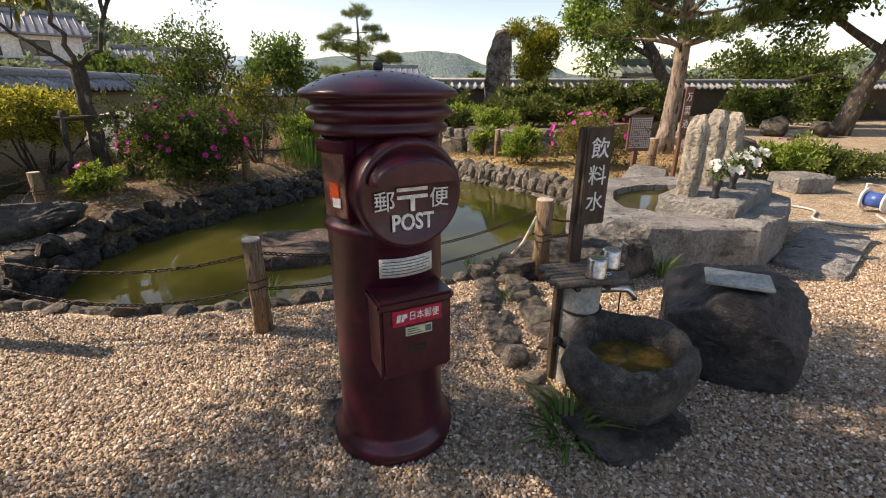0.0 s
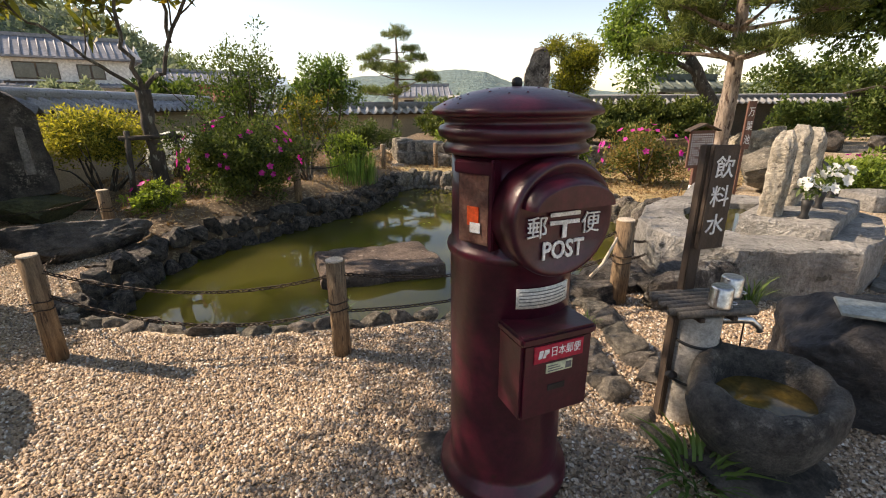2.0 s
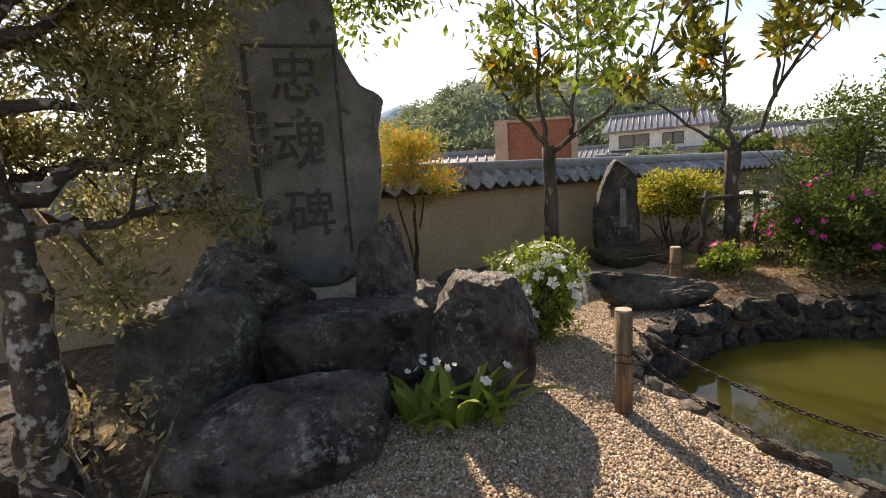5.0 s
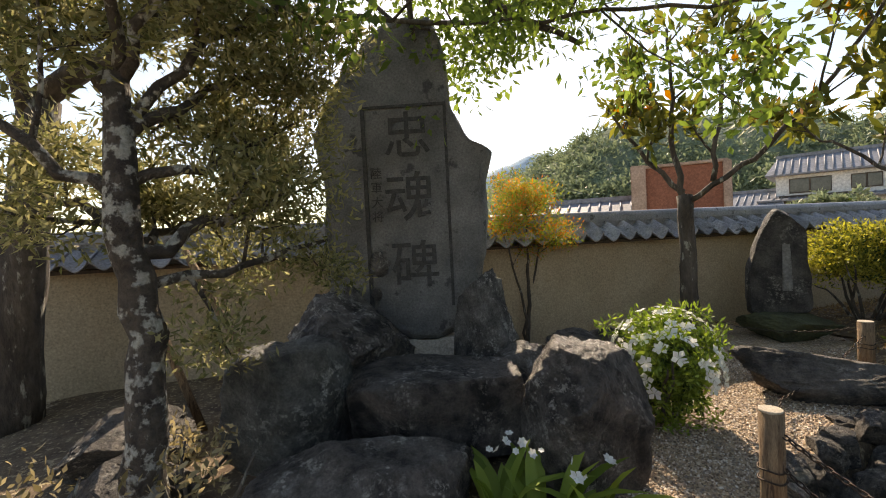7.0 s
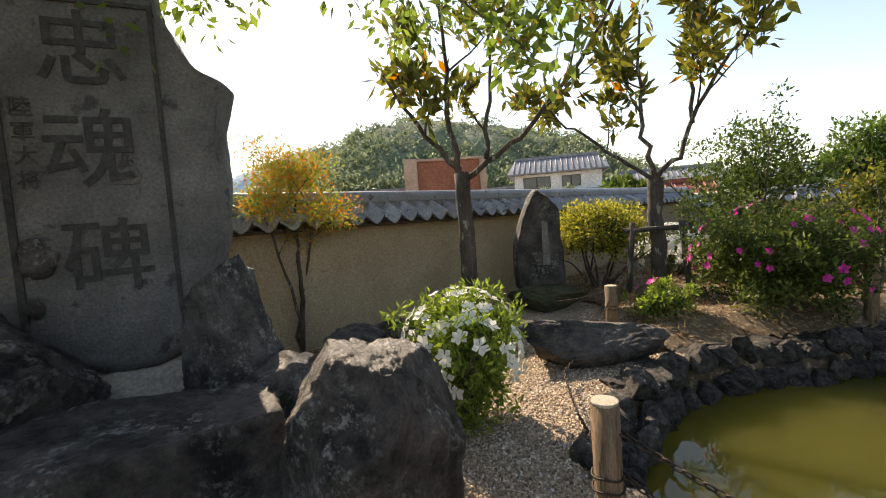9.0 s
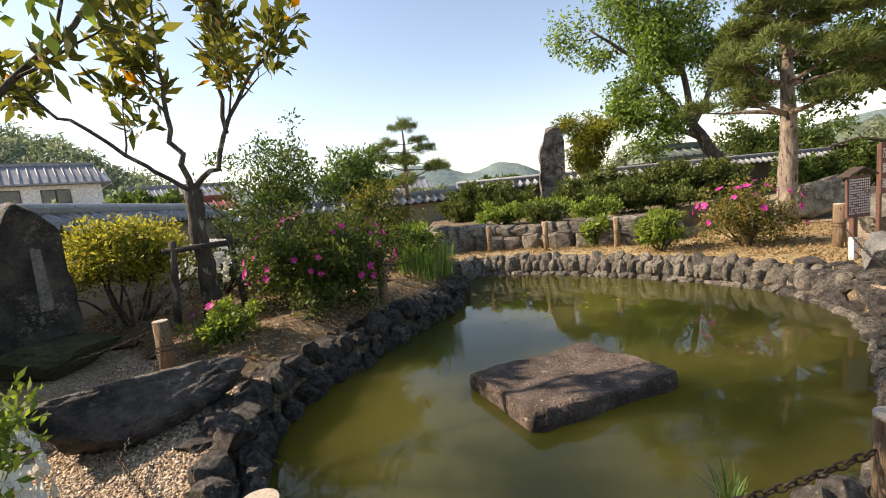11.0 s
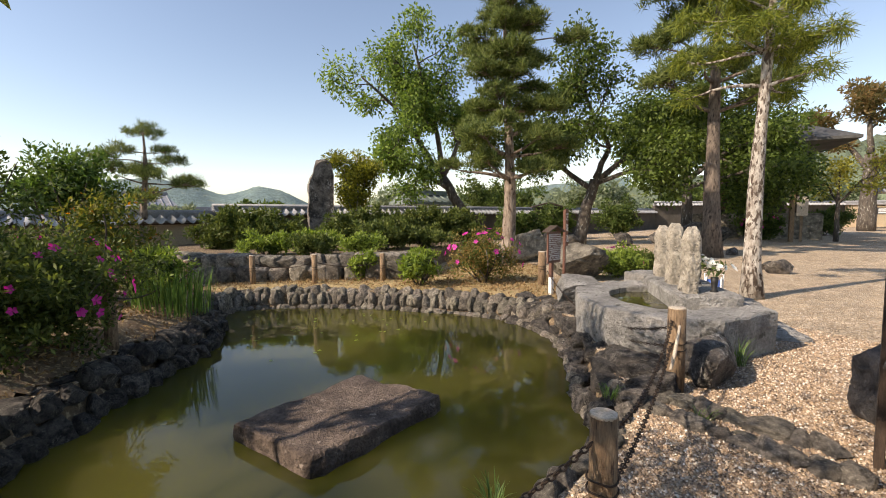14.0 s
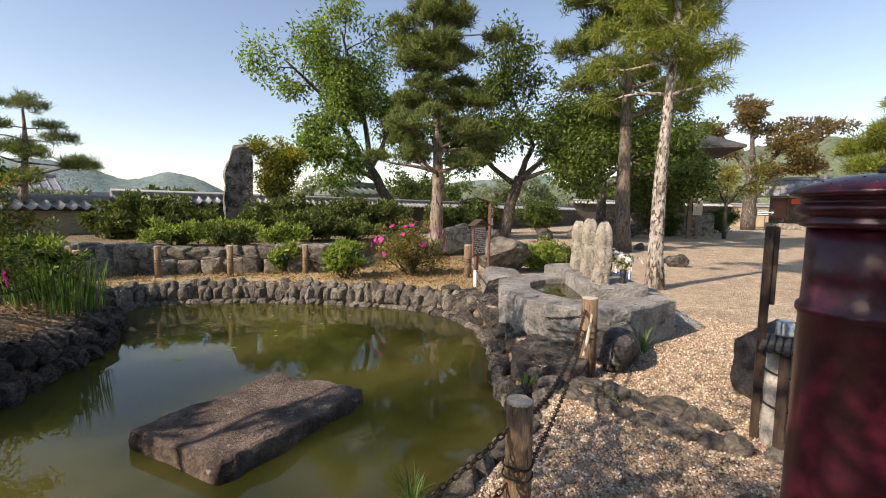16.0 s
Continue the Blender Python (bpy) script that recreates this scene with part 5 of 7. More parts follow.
def bent_plate(x0, x1, z0, z1, r, th=0.003, n=14):
    """A thin plate that hugs the drum of radius r."""
    v, f = [], []
    for z in (z0, z1):
        for k in (0, th):
            for i in range(n + 1):
                a = (x0 + (x1 - x0) * i / n) / r
                v.append(((r + k) * math.sin(a), -(r + k) * math.cos(a), z))
    m = n + 1
    for i in range(n):
        f += [(m + i, m + i + 1, 3 * m + i + 1, 3 * m + i), (2 * m + i, 2 * m + i + 1, 3 * m + i + 1, 3 * m + i)[::-1], (i, i + 1, m + i + 1, m + i)]
    f += [(0, m, 3 * m, 2 * m), (n, 2 * m + n, 3 * m + n, m + n)]
    return fast("plate", v, f)


nt_ = part("notice", bent_plate(-0.085, 0.104, 0.742, 0.805, 0.197), M_label, pb, "white notice with small print")
nt_.name = "notice"
for k in range(5):
    part("print_line", bent_plate(-0.077, 0.092 - 0.02 * (k == 4) - 0.012 * (k == 1), 0.751 + 0.0105 * k, 0.754 + 0.0105 * k, 0.2004, 0.0006), M_ink, nt_)
bx = part("collection_box", box_bm(-0.120, 0.120, -0.285, -0.15, 0.430, 0.685, 0.010), M_red, pb, "projecting square collection box")
part("box_lid", box_bm(-0.127, 0.127, -0.292, -0.15, 0.677, 0.707, 0.008), M_red, bx)
part("red_plate", box_bm(-0.083, 0.083, -0.289, -0.285, 0.618, 0.672, 0.001), M_bright_red, bx, "bright red name plate")
glyphs("plate_word", "日本郵便", 0.034, M_white, bx, pose(0.022, -0.2893, 0.646, 90, 0, 0), 0.001, 0.098)
part("plate_mark", prism_bm([(-0.070, 0.590), (-0.058, 0.590), (-0.052, 0.615), (-0.066, 0.615)], 0.0012), M_white, bx, at=pose(0, -0.2900, 0.043))
part("plate_mark", prism_bm([(-0.055, 0.590), (-0.046, 0.590), (-0.044, 0.598), (-0.034, 0.603), (-0.034, 0.615), (-0.049, 0.615)], 0.0012), M_white, bx, at=pose(0, -0.2900, 0.043))
part("small_label", box_bm(-0.040, 0.050, -0.288, -0.285, 0.578, 0.609, 0.0008), surf("cream_label", (0.50, 0.53, 0.36), (0.56, 0.58, 0.42), 9, 0.6, 0.02, 60), bx, "pale green label")
for k in range(3):
    part("print_line", box_bm(-0.034, 0.018 - 0.01 * k, -0.2888, -0.288, 0.584 + 0.008 * k, 0.587 + 0.008 * k, 0), M_ink, bx)
part("print_block", box_bm(0.026, 0.046, -0.2888, -0.288, 0.583, 0.604, 0), M_ink, bx)
part("keyhole_plate", box_bm(-0.03, 0.03, -0.287, -0.284, 0.518, 0.538, 0.001), M_rubber, bx)
sd = part("side_door", box_bm(-0.055, 0.055, -0.208, -0.185, 0.93, 1.16, 0.006), M_rust, pb, "narrow worn side plate with scraped paint", at=pose(0, 0, 0, 0, 0, -62))
part("side_frame", box_bm(-0.065, 0.065, -0.214, -0.19, 1.13, 1.165, 0.004), M_red, sd)
part("hinge_post", box_bm(0.055, 0.072, -0.218, -0.18, 0.92, 1.17, 0.004), M_red, sd)
part("sticker", box_bm(-0.02, 0.02, -0.211, -0.208, 0.985, 1.04, 0.0005), M_orange_red, sd, "torn orange sticker")
part("sticker", box_bm(-0.01, 0.025, -0.2115, -0.2085, 0.965, 0.995, 0.0005), M_white, sd, "torn white sticker")
boulder("plinth_stone", "grey footing stone behind the post box", (0.03, 1.40, -0.06), (0.60, 0.50, 0.16), 70, M_rock, 0, 4)
# ---------- drinking-water place ----------
def ring_body(outer, inner, z0, z1, zi, jit, seed):
    """A stone vessel: outer wall, rim, inner wall and floor."""
    bm = bmesh.new()

    def loop(pts, z):
        return [bm.verts.new((x + jit * noise.noise(Vector((x * 4, y * 4, z * 4 + seed))), y + jit * noise.noise(Vector((x * 4 + 7, y * 4, z * 4 + seed))), z + 0.5 * jit * noise.noise(Vector((x * 6, y * 6, seed))))) for x, y in pts]
    c = outer.mean(0)
    L = [loop(outer, z0), loop(outer + (outer - c) * 0.01, z0 + (z1 - z0) * 0.35), loop(outer + (outer - c) * 0.012, z0 + (z1 - z0) * 0.7), loop(outer, z1 - 0.015), loop(c + (outer - c) * 0.985, z1), loop((outer + inner) / 2, z1 + 0.004), loop(inner, z1 - 0.004), loop(c + (inner - c) * 0.98, zi)]
    for p, q in zip(L, L[1:]):
        for i in range(len(p)):
            k = (i + 1) % len(p)
            bm.faces.new((p[i], p[k], q[k], q[i]))
    bm.faces.new(L[-1])
    return bm


TROUGH_CORNERS = [(1.32, 3.28), (1.66, 2.98), (2.40, 2.93), (2.88, 3.35), (3.32, 3.95), (3.15, 4.60), (2.60, 4.95), (1.95, 4.80), (1.50, 4.35), (1.27, 3.75)]
TROUGH = np.array([(a + (c - a) * u, b + (d - b) * u) for (a, b), (c, d) in zip(TROUGH_CORNERS, TROUGH_CORNERS[1:] + TROUGH_CORNERS[:1]) for u in (0.0, 0.14, 0.3, 0.45, 0.6, 0.75, 0.88)])
tr = thing("stone_trough", "broad pale grey rough-hewn stone water trough", "trough")
tc = TROUGH.mean(0)
part("basin", ring_body(TROUGH, tc + (TROUGH - tc) * 0.58, -0.05, 0.37, 0.18, 0.035, 2), M_granite, tr)
bm = bmesh.new()
bm.faces.new([bm.verts.new((x, y, 0.31)) for x, y in tc + (TROUGH - tc) * 0.60])
bmesh.ops.triangulate(bm, faces=bm.faces[:])
part("trough_water", bm, M_water, tr, "still dark water")


def hewn(name, label, at, size, seed, material, rot=0, category="stone", sub=3):
    me = block_mesh(name, size, seed, 0.014)
    me.materials.append(material)
    return tagged(part(name, me, None, at=pose(*at, 0, 0, rot)), label, category)


hewn("statue_base", "squared stone block carrying the three carved stones", (2.64, 3.90, 0.18), (1.45, 0.60, 0.30), 91, M_granite, 48, sub=4)


def block_stone(name, seed, size):
    """A squared stub of stone with a rounded, chipped head."""
    bm = bmesh.new()
    bmesh.ops.create_cube(bm, size=1)
    bmesh.ops.subdivide_edges(bm, edges=bm.edges[:], cuts=13, use_grid_fill=True)
    o = Vector((seed * 1.3, seed * 0.7, 0))
    for v in bm.verts:
        x, y, z = v.co.x * 2, v.co.y * 2, v.co.z + 0.5
        r = (abs(x) ** 5 + abs(y) ** 5) ** 0.2
        q = max(abs(x), abs(y), 1e-6)
        s = q / max(r, 1e-6)
        taper = (1 - 0.08 * z) * (1 - 0.45 * max(0, (z - 0.80) / 0.20) ** 2.2)
        p = Vector((x * s * taper * size[0] / 2, y * s * taper * size[1] / 2, z * size[2] * (1 - 0.06 * (x * x) * (z > 0.7))))
        k = 0.018 * noise.noise(p * 7 + o) + 0.014 * noise.noise(p * 17 + o) + 0.008 * noise.noise(p * 40 + o)
        v.co = p + Vector((x, y, 0.4)).normalized() * k
    me = bpy.data.meshes.new(name)
    bm.to_mesh(me)
    bm.free()
    return me


def carved_stone(x, y, h, w, seed, rot):
    t = thing("carved_stone", "pale weathered upright stone with a rough rounded top", "carved stone", pose(x, y, 0.45, 0, 0, rot), group="three carved stones")
    part("stone_body", block_stone("stone_body", seed, (w, w * 0.7, h)), M_pale_stone, t)
    part("carved_relief", rock_mesh("carved_relief", seed + 1, (w * 0.5, 0.05, h * 0.5), 4, 6, 0.03), M_pale_stone, t, "worn relief", at=pose(0, -w * 0.30, h * 0.16))
    return t


M_pale_stone = surf("pale_stone", (0.27, 0.24, 0.19), (0.52, 0.47, 0.38), 6, 0.9, 1.0, 40, (0.14, 0.12, 0.095), 0.58, 11, dist=0.03)
carved_stone(2.18, 3.57, 0.66, 0.21, 303, 50)
carved_stone(2.53, 3.96, 0.68, 0.22, 308, 46)
carved_stone(2.92, 4.38, 0.64, 0.21, 305, 48)
for x, y in ((2.33, 3.42), (2.66, 3.78), (3.05, 4.22)):
    v = thing("flower_vase", "dark metal vase of white flowers before the carved stones", "vase", pose(x, y, 0.47), group="flower vases")
    part("vase_body", lathe_bm([(0.035, 0), (0.040, 0.01), (0.022, 0.04), (0.030, 0.10), (0.036, 0.15)], 20), M_rubber, v)
    rg = np.random.default_rng(int(x * 100))
    st = [limb(rg, (0, 0, 0.1), (rg.normal() * 0.3, rg.normal() * 0.3, 1), 0.18, 0.003, 0.002, 0.2)[0] for _ in range(7)]
    part("stem", fast("stem", *join([tube(p, 0.0025, 4) for p in st]), True), L_blade, v)
    part("foliage", leaves("foliage", [p[-2] for p in st], 7, 0.05, 0.07, 0.022, 5), L_bush, v)
    part("blossom", petals("blossom", [p[-1] for p in st for _ in range(2)] + rg.normal(size=(14, 3)) * 0.018, rg.normal(size=(14, 3)) * 0.4 + np.array([0, -0.5, 0.8]), 0.035, 3, 8), L_white, v)

hewn("paving_slab", "flat worn grey stone slab lying in the gravel", (3.38, 3.52, -0.07), (0.46, 1.35, 0.12), 92, M_granite, -45)
boulder("boulder", "dark rock between the post and the trough", (1.36, 2.93, -0.05), (0.42, 0.80, 0.36), 93, M_black, -62, square=3.0, rough=0.05, tight=0.7)
hewn("stone_drum", "low round pale stone by the trough", (4.90, 6.05, -0.02), (0.56, 0.5, 0.24), 94, M_granite, 10)
boulder("boulder", "pale rounded rock behind the trough", (2.6, 5.35, -0.05), (0.85, 0.7, 0.45), 95, M_granite, 20, rough=0.04)
boulder("boulder", "weathered grey boulder on the gravel", (4.3, 7.0, -0.05), (1.2, 0.9, 0.75), 96, M_stone, 0)
boulder("boulder", "weathered grey boulder near the pine", (5.6, 10.2, -0.05), (1.8, 1.1, 0.9), 97, M_stone, 20)
for i, (x, y, s) in enumerate([(9.2, 13.4, 0.9), (10.4, 13.2, 0.7), (12.5, 12.6, 0.8), (14.0, 12.0, 1.0), (8.3, 5.5, 0.5), (8.8, 5.9, 0.35), (11.8, 8.2, 0.4), (17.0, 12.6, 1.3), (18.2, 12.0, 1.0)]):
    boulder("boulder", "dark garden rock at the edge of the gravel", (x, y, -0.05), (s, s * 0.8, s * 0.7), 110 + i, M_rock, 40 * i, 4)

# stone water basin
bs_ = thing("stone_basin", "hollowed dark boulder used as a water basin", "basin", pose(1.0, 1.42, 0.03, 0, 0, 10) @ Matrix.Diagonal((0.82, 0.80, 0.84, 1)))
ang = np.linspace(0, 2 * np.pi, 72, endpoint=False)
bm = bmesh.new()
loops = []
for r, z, e in ((0.13, 0.02, 1), (0.20, 0.07, 1), (0.27, 0.18, 1), (0.305, 0.28, 1), (0.30, 0.355, 1), (0.285, 0.390, 1), (0.245, 0.405, 1), (0.212, 0.385, 0), (0.196, 0.345, 0), (0.185, 0.29, 0), (0.165, 0.24, 0)):
    loops.append([bm.verts.new(((r * (1.02 + 0.05 * math.cos(2 * a) + (0.12 * noise.noise(Vector((math.cos(a) * 1.4, math.sin(a) * 1.4, z * 3))) if e else 0))) * math.cos(a), r * (0.95 + (0.12 * noise.noise(Vector((math.cos(a) * 1.4 + 5, math.sin(a) * 1.4, z * 3))) if e else 0)) * math.sin(a), z + 0.03 * math.sin(a) + (0.02 * noise.noise(Vector((math.cos(a) * 3, math.sin(a) * 3, 4))) if z > 0.3 else 0))) for a in ang])
for p, q in zip(loops, loops[1:]):
    for i in range(72):
        bm.faces.new((p[i], p[(i + 1) % 72], q[(i + 1) % 72], q[i])).smooth = True
bm.faces.new(loops[0][::-1])
bm.faces.new(loops[-1])
for v in bm.verts:
    v.co += v.co.normalized() * (0.012 * noise.noise(v.co * 9) + 0.008 * noise.noise(v.co * 24) + 0.018 * noise.noise(v.co * 4))
M_basin = lichen_rock("basin_stone", (0.06, 0.055, 0.048), (0.29, 0.265, 0.225), (0.42, 0.39, 0.33), 0.6, 0.75, 0.03, 0.0)
part("bowl", bm, M_basin, bs_)
M_basin_water = surf("basin_water", (0.05, 0.045, 0.02), (0.13, 0.085, 0.02), 7, 0.03, 0.0, 40)
part("basin_water", lathe_bm([(0.205, 0.300), (0.203, 0.305)], 30), M_basin_water, bs_, "brown water in the hollow")
boulder("plinth_stone", "flat dark stone under the basin", (0.98, 1.34, -0.04), (0.52, 0.44, 0.14), 98, M_rock, 15)
M_inscribed = lichen_rock("smooth_black_stone", (0.022, 0.021, 0.022), (0.075, 0.07, 0.07), (0.15, 0.14, 0.13), 0.3, 0.5, 0.012, 0.0)
boulder("inscribed_boulder", "large black boulder with a pale inscribed plate", (1.63, 1.86, -0.06), (0.60, 0.50, 0.57), 137, M_inscribed, -20, top=0.95, cuts=5, tight=0.98, square=4.5, rough=0.04, tilt=(6, 0))
pl = tagged(part("stone_plate", box_bm(-0.128, 0.128, -0.068, 0.068, 0, 0.014, 0.003), surf("pale_plate", (0.26, 0.28, 0.25), (0.36, 0.38, 0.34), 8, 0.5, 0.1, 60), at=pose(1.545, 1.715, 0.502, 9, 0, -21)), "pale grey-green inscribed stone plate on the black boulder", "plate")

tp = thing("water_tap_stand", "concrete pipe stand with a bamboo shelf and brass tap", "water tap", pose(0.85, 1.67, 0.03, 0, 0, 12) @ Matrix.Scale(0.95, 4))
part("pipe", lathe_bm([(0.092, -0.06), (0.095, 0.01), (0.092, 0.24), (0.094, 0.25), (0.091, 0.50), (0.080, 0.505)], 28), M_concrete, tp, "weathered concrete pipe")
for z in (0.20, 0.385):
    part("band", tube_mesh("band", [(0.098 * math.cos(a), 0.098 * math.sin(a), z + 0.012 * math.sin(a)) for a in np.linspace(0, 6.283, 28)], 0.006, 6), M_rubber, tp, "black wire band")
part("backing_board", box_bm(-0.120, -0.095, -0.02, 0.03, -0.06, 0.52, 0.004), M_dark_wood, tp)
part("knot", rock_mesh("knot", 7, (0.05, 0.04, 0.04), 3), M_rubber, tp, "wire knot", at=pose(-0.105, -0.04, 0.20))
for i in range(7):
    y = -0.10 + 0.034 * i
    part("bamboo_slat", tube_mesh("bamboo_slat", [(-0.16 - 0.02 * (i % 2), y, 0.535), (0.0, y, 0.540), (0.17 + 0.015 * (i % 3), y, 0.535)], 0.016, 10), M_bamboo, tp)
for x in (-0.07, 0.07):
    part("shelf_beam", box_bm(x - 0.012, x + 0.012, -0.12, 0.13, 0.505, 0.525, 0.003), M_dark_wood, tp)
fa = part("tap", tube_mesh("tap", [(0.05, -0.03, 0.47), (0.14, -0.045, 0.475), (0.20, -0.055, 0.470), (0.235, -0.062, 0.440), (0.240, -0.064, 0.420)], [0.020, 0.018, 0.015, 0.013, 0.014], 14), M_steel, tp, "worn chrome tap")
part("tap_handle", lathe_bm([(0.004, 0), (0.008, 0.02), (0.022, 0.024), (0.022, 0.036), (0.010, 0.042)], 14), M_steel, fa, at=pose(0.175, -0.05, 0.484))
part("tap_chain", tube_mesh("tap_chain", [(0.17, -0.055, 0.46), (0.172, -0.056, 0.36), (0.17, -0.06, 0.30)], 0.0035, 5), M_iron, tp, "thin chain hanging from the tap")
for x, y in ((0.89, 1.61), (0.98, 1.72)):
    cu = thing("cup", "upturned steel drinking cup on the bamboo shelf", "cup", pose(x, y, 0.557), group="cups on the shelf")
    part("cup_body", lathe_bm([(0.042, 0), (0.044, 0.003), (0.041, 0.01), (0.040, 0.075), (0.036, 0.082), (0.030, 0.083)], 30), M_steel, cu)
    part("cup_ring", tube_mesh("cup_ring", [(0.05 + 0.012 * math.cos(a), 0.012 * math.sin(a), 0.012) for a in np.linspace(0, 6.2, 14)], 0.0025, 5), M_steel, cu)


def sign_board(name, label, at, yaw, post_h, w, h, z0, words, size, wood, step, tilt=0, dx=0.0):
    s = thing(name, label, "sign", pose(*at, tilt, 0, yaw))
    part("sign_post", box_bm(-0.028, 0.028, 0.012, 0.05, -0.05, post_h, 0.004), wood, s)
    part("board", box_bm(-w / 2 + dx, w / 2 + dx, -0.012, 0.012, z0, z0 + h, 0.004), wood, s)
    for i, t in enumerate(words):
        glyphs("painted_character", t, size, M_white, s, pose(dx, -0.0135, z0 + h - step * (i + 0.78), 90, 0, 0), 0.001, bold=0.0006)
    return s


sign_board("water_sign", "dark wooden signboard with white lettering beside the tap", (0.845, 1.755, 0), 20, 1.15, 0.122, 0.41, 0.74, "飲料水", 0.090, M_dark_wood, 0.113, dx=0.044)
sign_board("pond_sign", "weathered wooden post sign with white lettering", (3.42, 6.47, 0), 30, 1.30, 0.16, 0.62, 0.70, "万葉池", 0.13, M_brown_wood, 0.18)
inf = thing("notice_board", "small roofed dark red notice board with rows of white writing", "sign", pose(2.60, 5.91, 0, 0, 0, 14))
part("sign_post", box_bm(-0.03, 0.03, 0.0, 0.05, 0.30, 0.95, 0.004), M_brown_wood, inf)
part("post_foot", box_bm(-0.032, 0.032, -0.002, 0.052, -0.05, 0.30, 0.004), M_white, inf, "white-painted post foot")
part("board", box_bm(-0.165, 0.165, -0.03, 0.0, 0.52, 0.98, 0.005), M_brown_wood, inf)
part("roof", prism_bm([(-0.21, 0.97), (0, 1.05), (0.21, 0.97), (0.21, 0.985), (0, 1.07), (-0.21, 0.985)], 0.13, 0.002), M_dark_wood, inf, "little gabled roof", at=pose(0, -0.08, 0))
for i in range(11):
    for j in range(14):
        if random.random() < 0.9:
            part("writing", box_bm(-0.142 + i * 0.0275, -0.128 + i * 0.0275, -0.0325, -0.0305, 0.925 - j * 0.028, 0.942 - j * 0.028, 0), M_white, inf)

reel = thing("hose_reel", "blue and white garden hose reel on the gravel", "hose reel", pose(4.88, 4.85, 0.0, 0, 0, 115) @ Matrix.Scale(0.9, 4))
M_blue = surf("blue_plastic", (0.03, 0.08, 0.30), (0.05, 0.11, 0.36), 9, 0.4, 0.05, 60)
part("drum", lathe_bm([(0.09, -0.10), (0.09, 0.10)], 28), M_blue, reel, at=pose(0, 0, 0.16, 0, 90, 0))
for x in (-0.11, 0.11):
    part("flange", lathe_bm([(0.13, -0.012), (0.135, 0.0), (0.13, 0.012)], 32), M_white, reel, at=pose(x, 0, 0.16, 0, 90, 0))
part("handle", tube_mesh("handle", [(-0.12, 0, 0.02), (-0.14, 0, 0.34), (0.14, 0, 0.34), (0.12, 0, 0.02)], 0.012, 8), M_white, reel)
M_hose = surf("grey_hose", (0.45, 0.45, 0.40), (0.55, 0.55, 0.50), 9, 0.5, 0.05, 60)
HOSE = smooth_loop([(4.8, 4.7), (4.6, 4.35), (4.2, 4.25), (4.0, 4.5), (4.25, 4.85), (4.05, 5.1), (3.7, 4.9), (3.55, 4.5), (3.7, 4.35), (3.95, 4.4), (4.4, 4.2), (4.75, 4.3)], 5)[:52]
tagged(part("garden_hose", tube_mesh("garden_hose", [(x, y, 0.02) for x, y in HOSE], 0.012, 8), M_hose), "pale garden hose looped on the gravel", "hose")
pole = thing("bamboo_pole", "split pale bamboo stick leaning on the post", "pole", pose(0.83, 2.80, 0))
part("pole_shaft", tube_mesh("pole_shaft", [(-0.16, -0.05, 0.22), (-0.08, -0.02, 0.30), (0.0, 0.0, 0.48)], [0.010, 0.012, 0.008], 8), M_cut, pole)
# ---------- trees and shrubs ----------
def mag_crown(tips, seed):
    return [(leaves("crown", tips, 17, 0.15, 0.185, 0.068, seed, 0.8, up=0.5), L_mag)]


tree("magnolia_tree", "young magnolia with broad glossy leaves and forked trunk", (-5.45, 3.52, 0.0), [(0, 0, 0, .11), (0.02, 0.0, .6, .092), (-0.02, 0.02, 1.2, .084), (0, 0, 1.72, .085)], M_bark, mag_crown,
     limbs=[([(0, 0, 1.65), (-0.08, -0.08, 2.2), (-0.05, -0.1, 2.8), (0.0, -0.15, 3.6)], 0.038, 0.014), ([(0, 0, 1.62), (0.35, 0.4, 1.95), (0.7, 0.8, 2.45), (1.1, 1.1, 3.1), (1.25, 1.2, 3.6)], 0.034, 0.012), ([(-0.02, 0, 1.75), (-0.22, -0.4, 2.25), (-0.35, -0.7, 2.8)], 0.035, 0.012), ([(0.2, 0.2, 1.85), (0.1, 0.35, 2.5), (0.25, 0.3, 3.3)], 0.03, 0.012)], depth=2, count=3, ratio=0.38, spread=0.55, lift=0.5, seed=3)
tree("magnolia_tree", "young magnolia tied to a wooden support frame", (-4.50, 5.62, 0.0), [(0, 0, 0, .105), (0, 0.01, .6, .09), (-0.01, 0, 1.1, .082), (0, 0, 1.52, .09)], M_bark, mag_crown,
     limbs=[([(0, 0, 1.5), (-0.05, -0.1, 2.0), (-0.1, -0.1, 2.6), (-0.05, -0.1, 3.4)], 0.034, 0.012), ([(0, 0, 1.48), (0.2, 0.15, 1.75), (0.4, 0.22, 2.3), (0.8, 0.4, 2.9), (1.1, 0.5, 3.3)], 0.032, 0.012), ([(0, 0, 1.5), (-0.3, -0.25, 1.8), (-0.7, -0.55, 2.2), (-1.0, -0.75, 2.5)], 0.026, 0.01), ([(0.35, 0.2, 2.1), (0.3, 0.3, 2.8), (0.35, 0.3, 3.5)], 0.025, 0.01)], depth=2, count=3, ratio=0.36, spread=0.55, lift=0.5, seed=6)
sf = thing("tree_support", "weathered wooden frame propping the magnolia", "tree support", pose(-4.50, 5.62, 0.0, 0, 0, 30))
for x, dx in ((-0.26, -0.08), (0.26, 0.08)):
    part("leg", tube_mesh("leg", [(x + dx, -0.1, 0), (x, -0.12, 1.02)], 0.035, 10), M_bark, sf)
part("crossbar", tube_mesh("crossbar", [(-0.36, -0.12, 0.93), (0.36, -0.12, 0.94)], 0.032, 10), M_bark, sf)


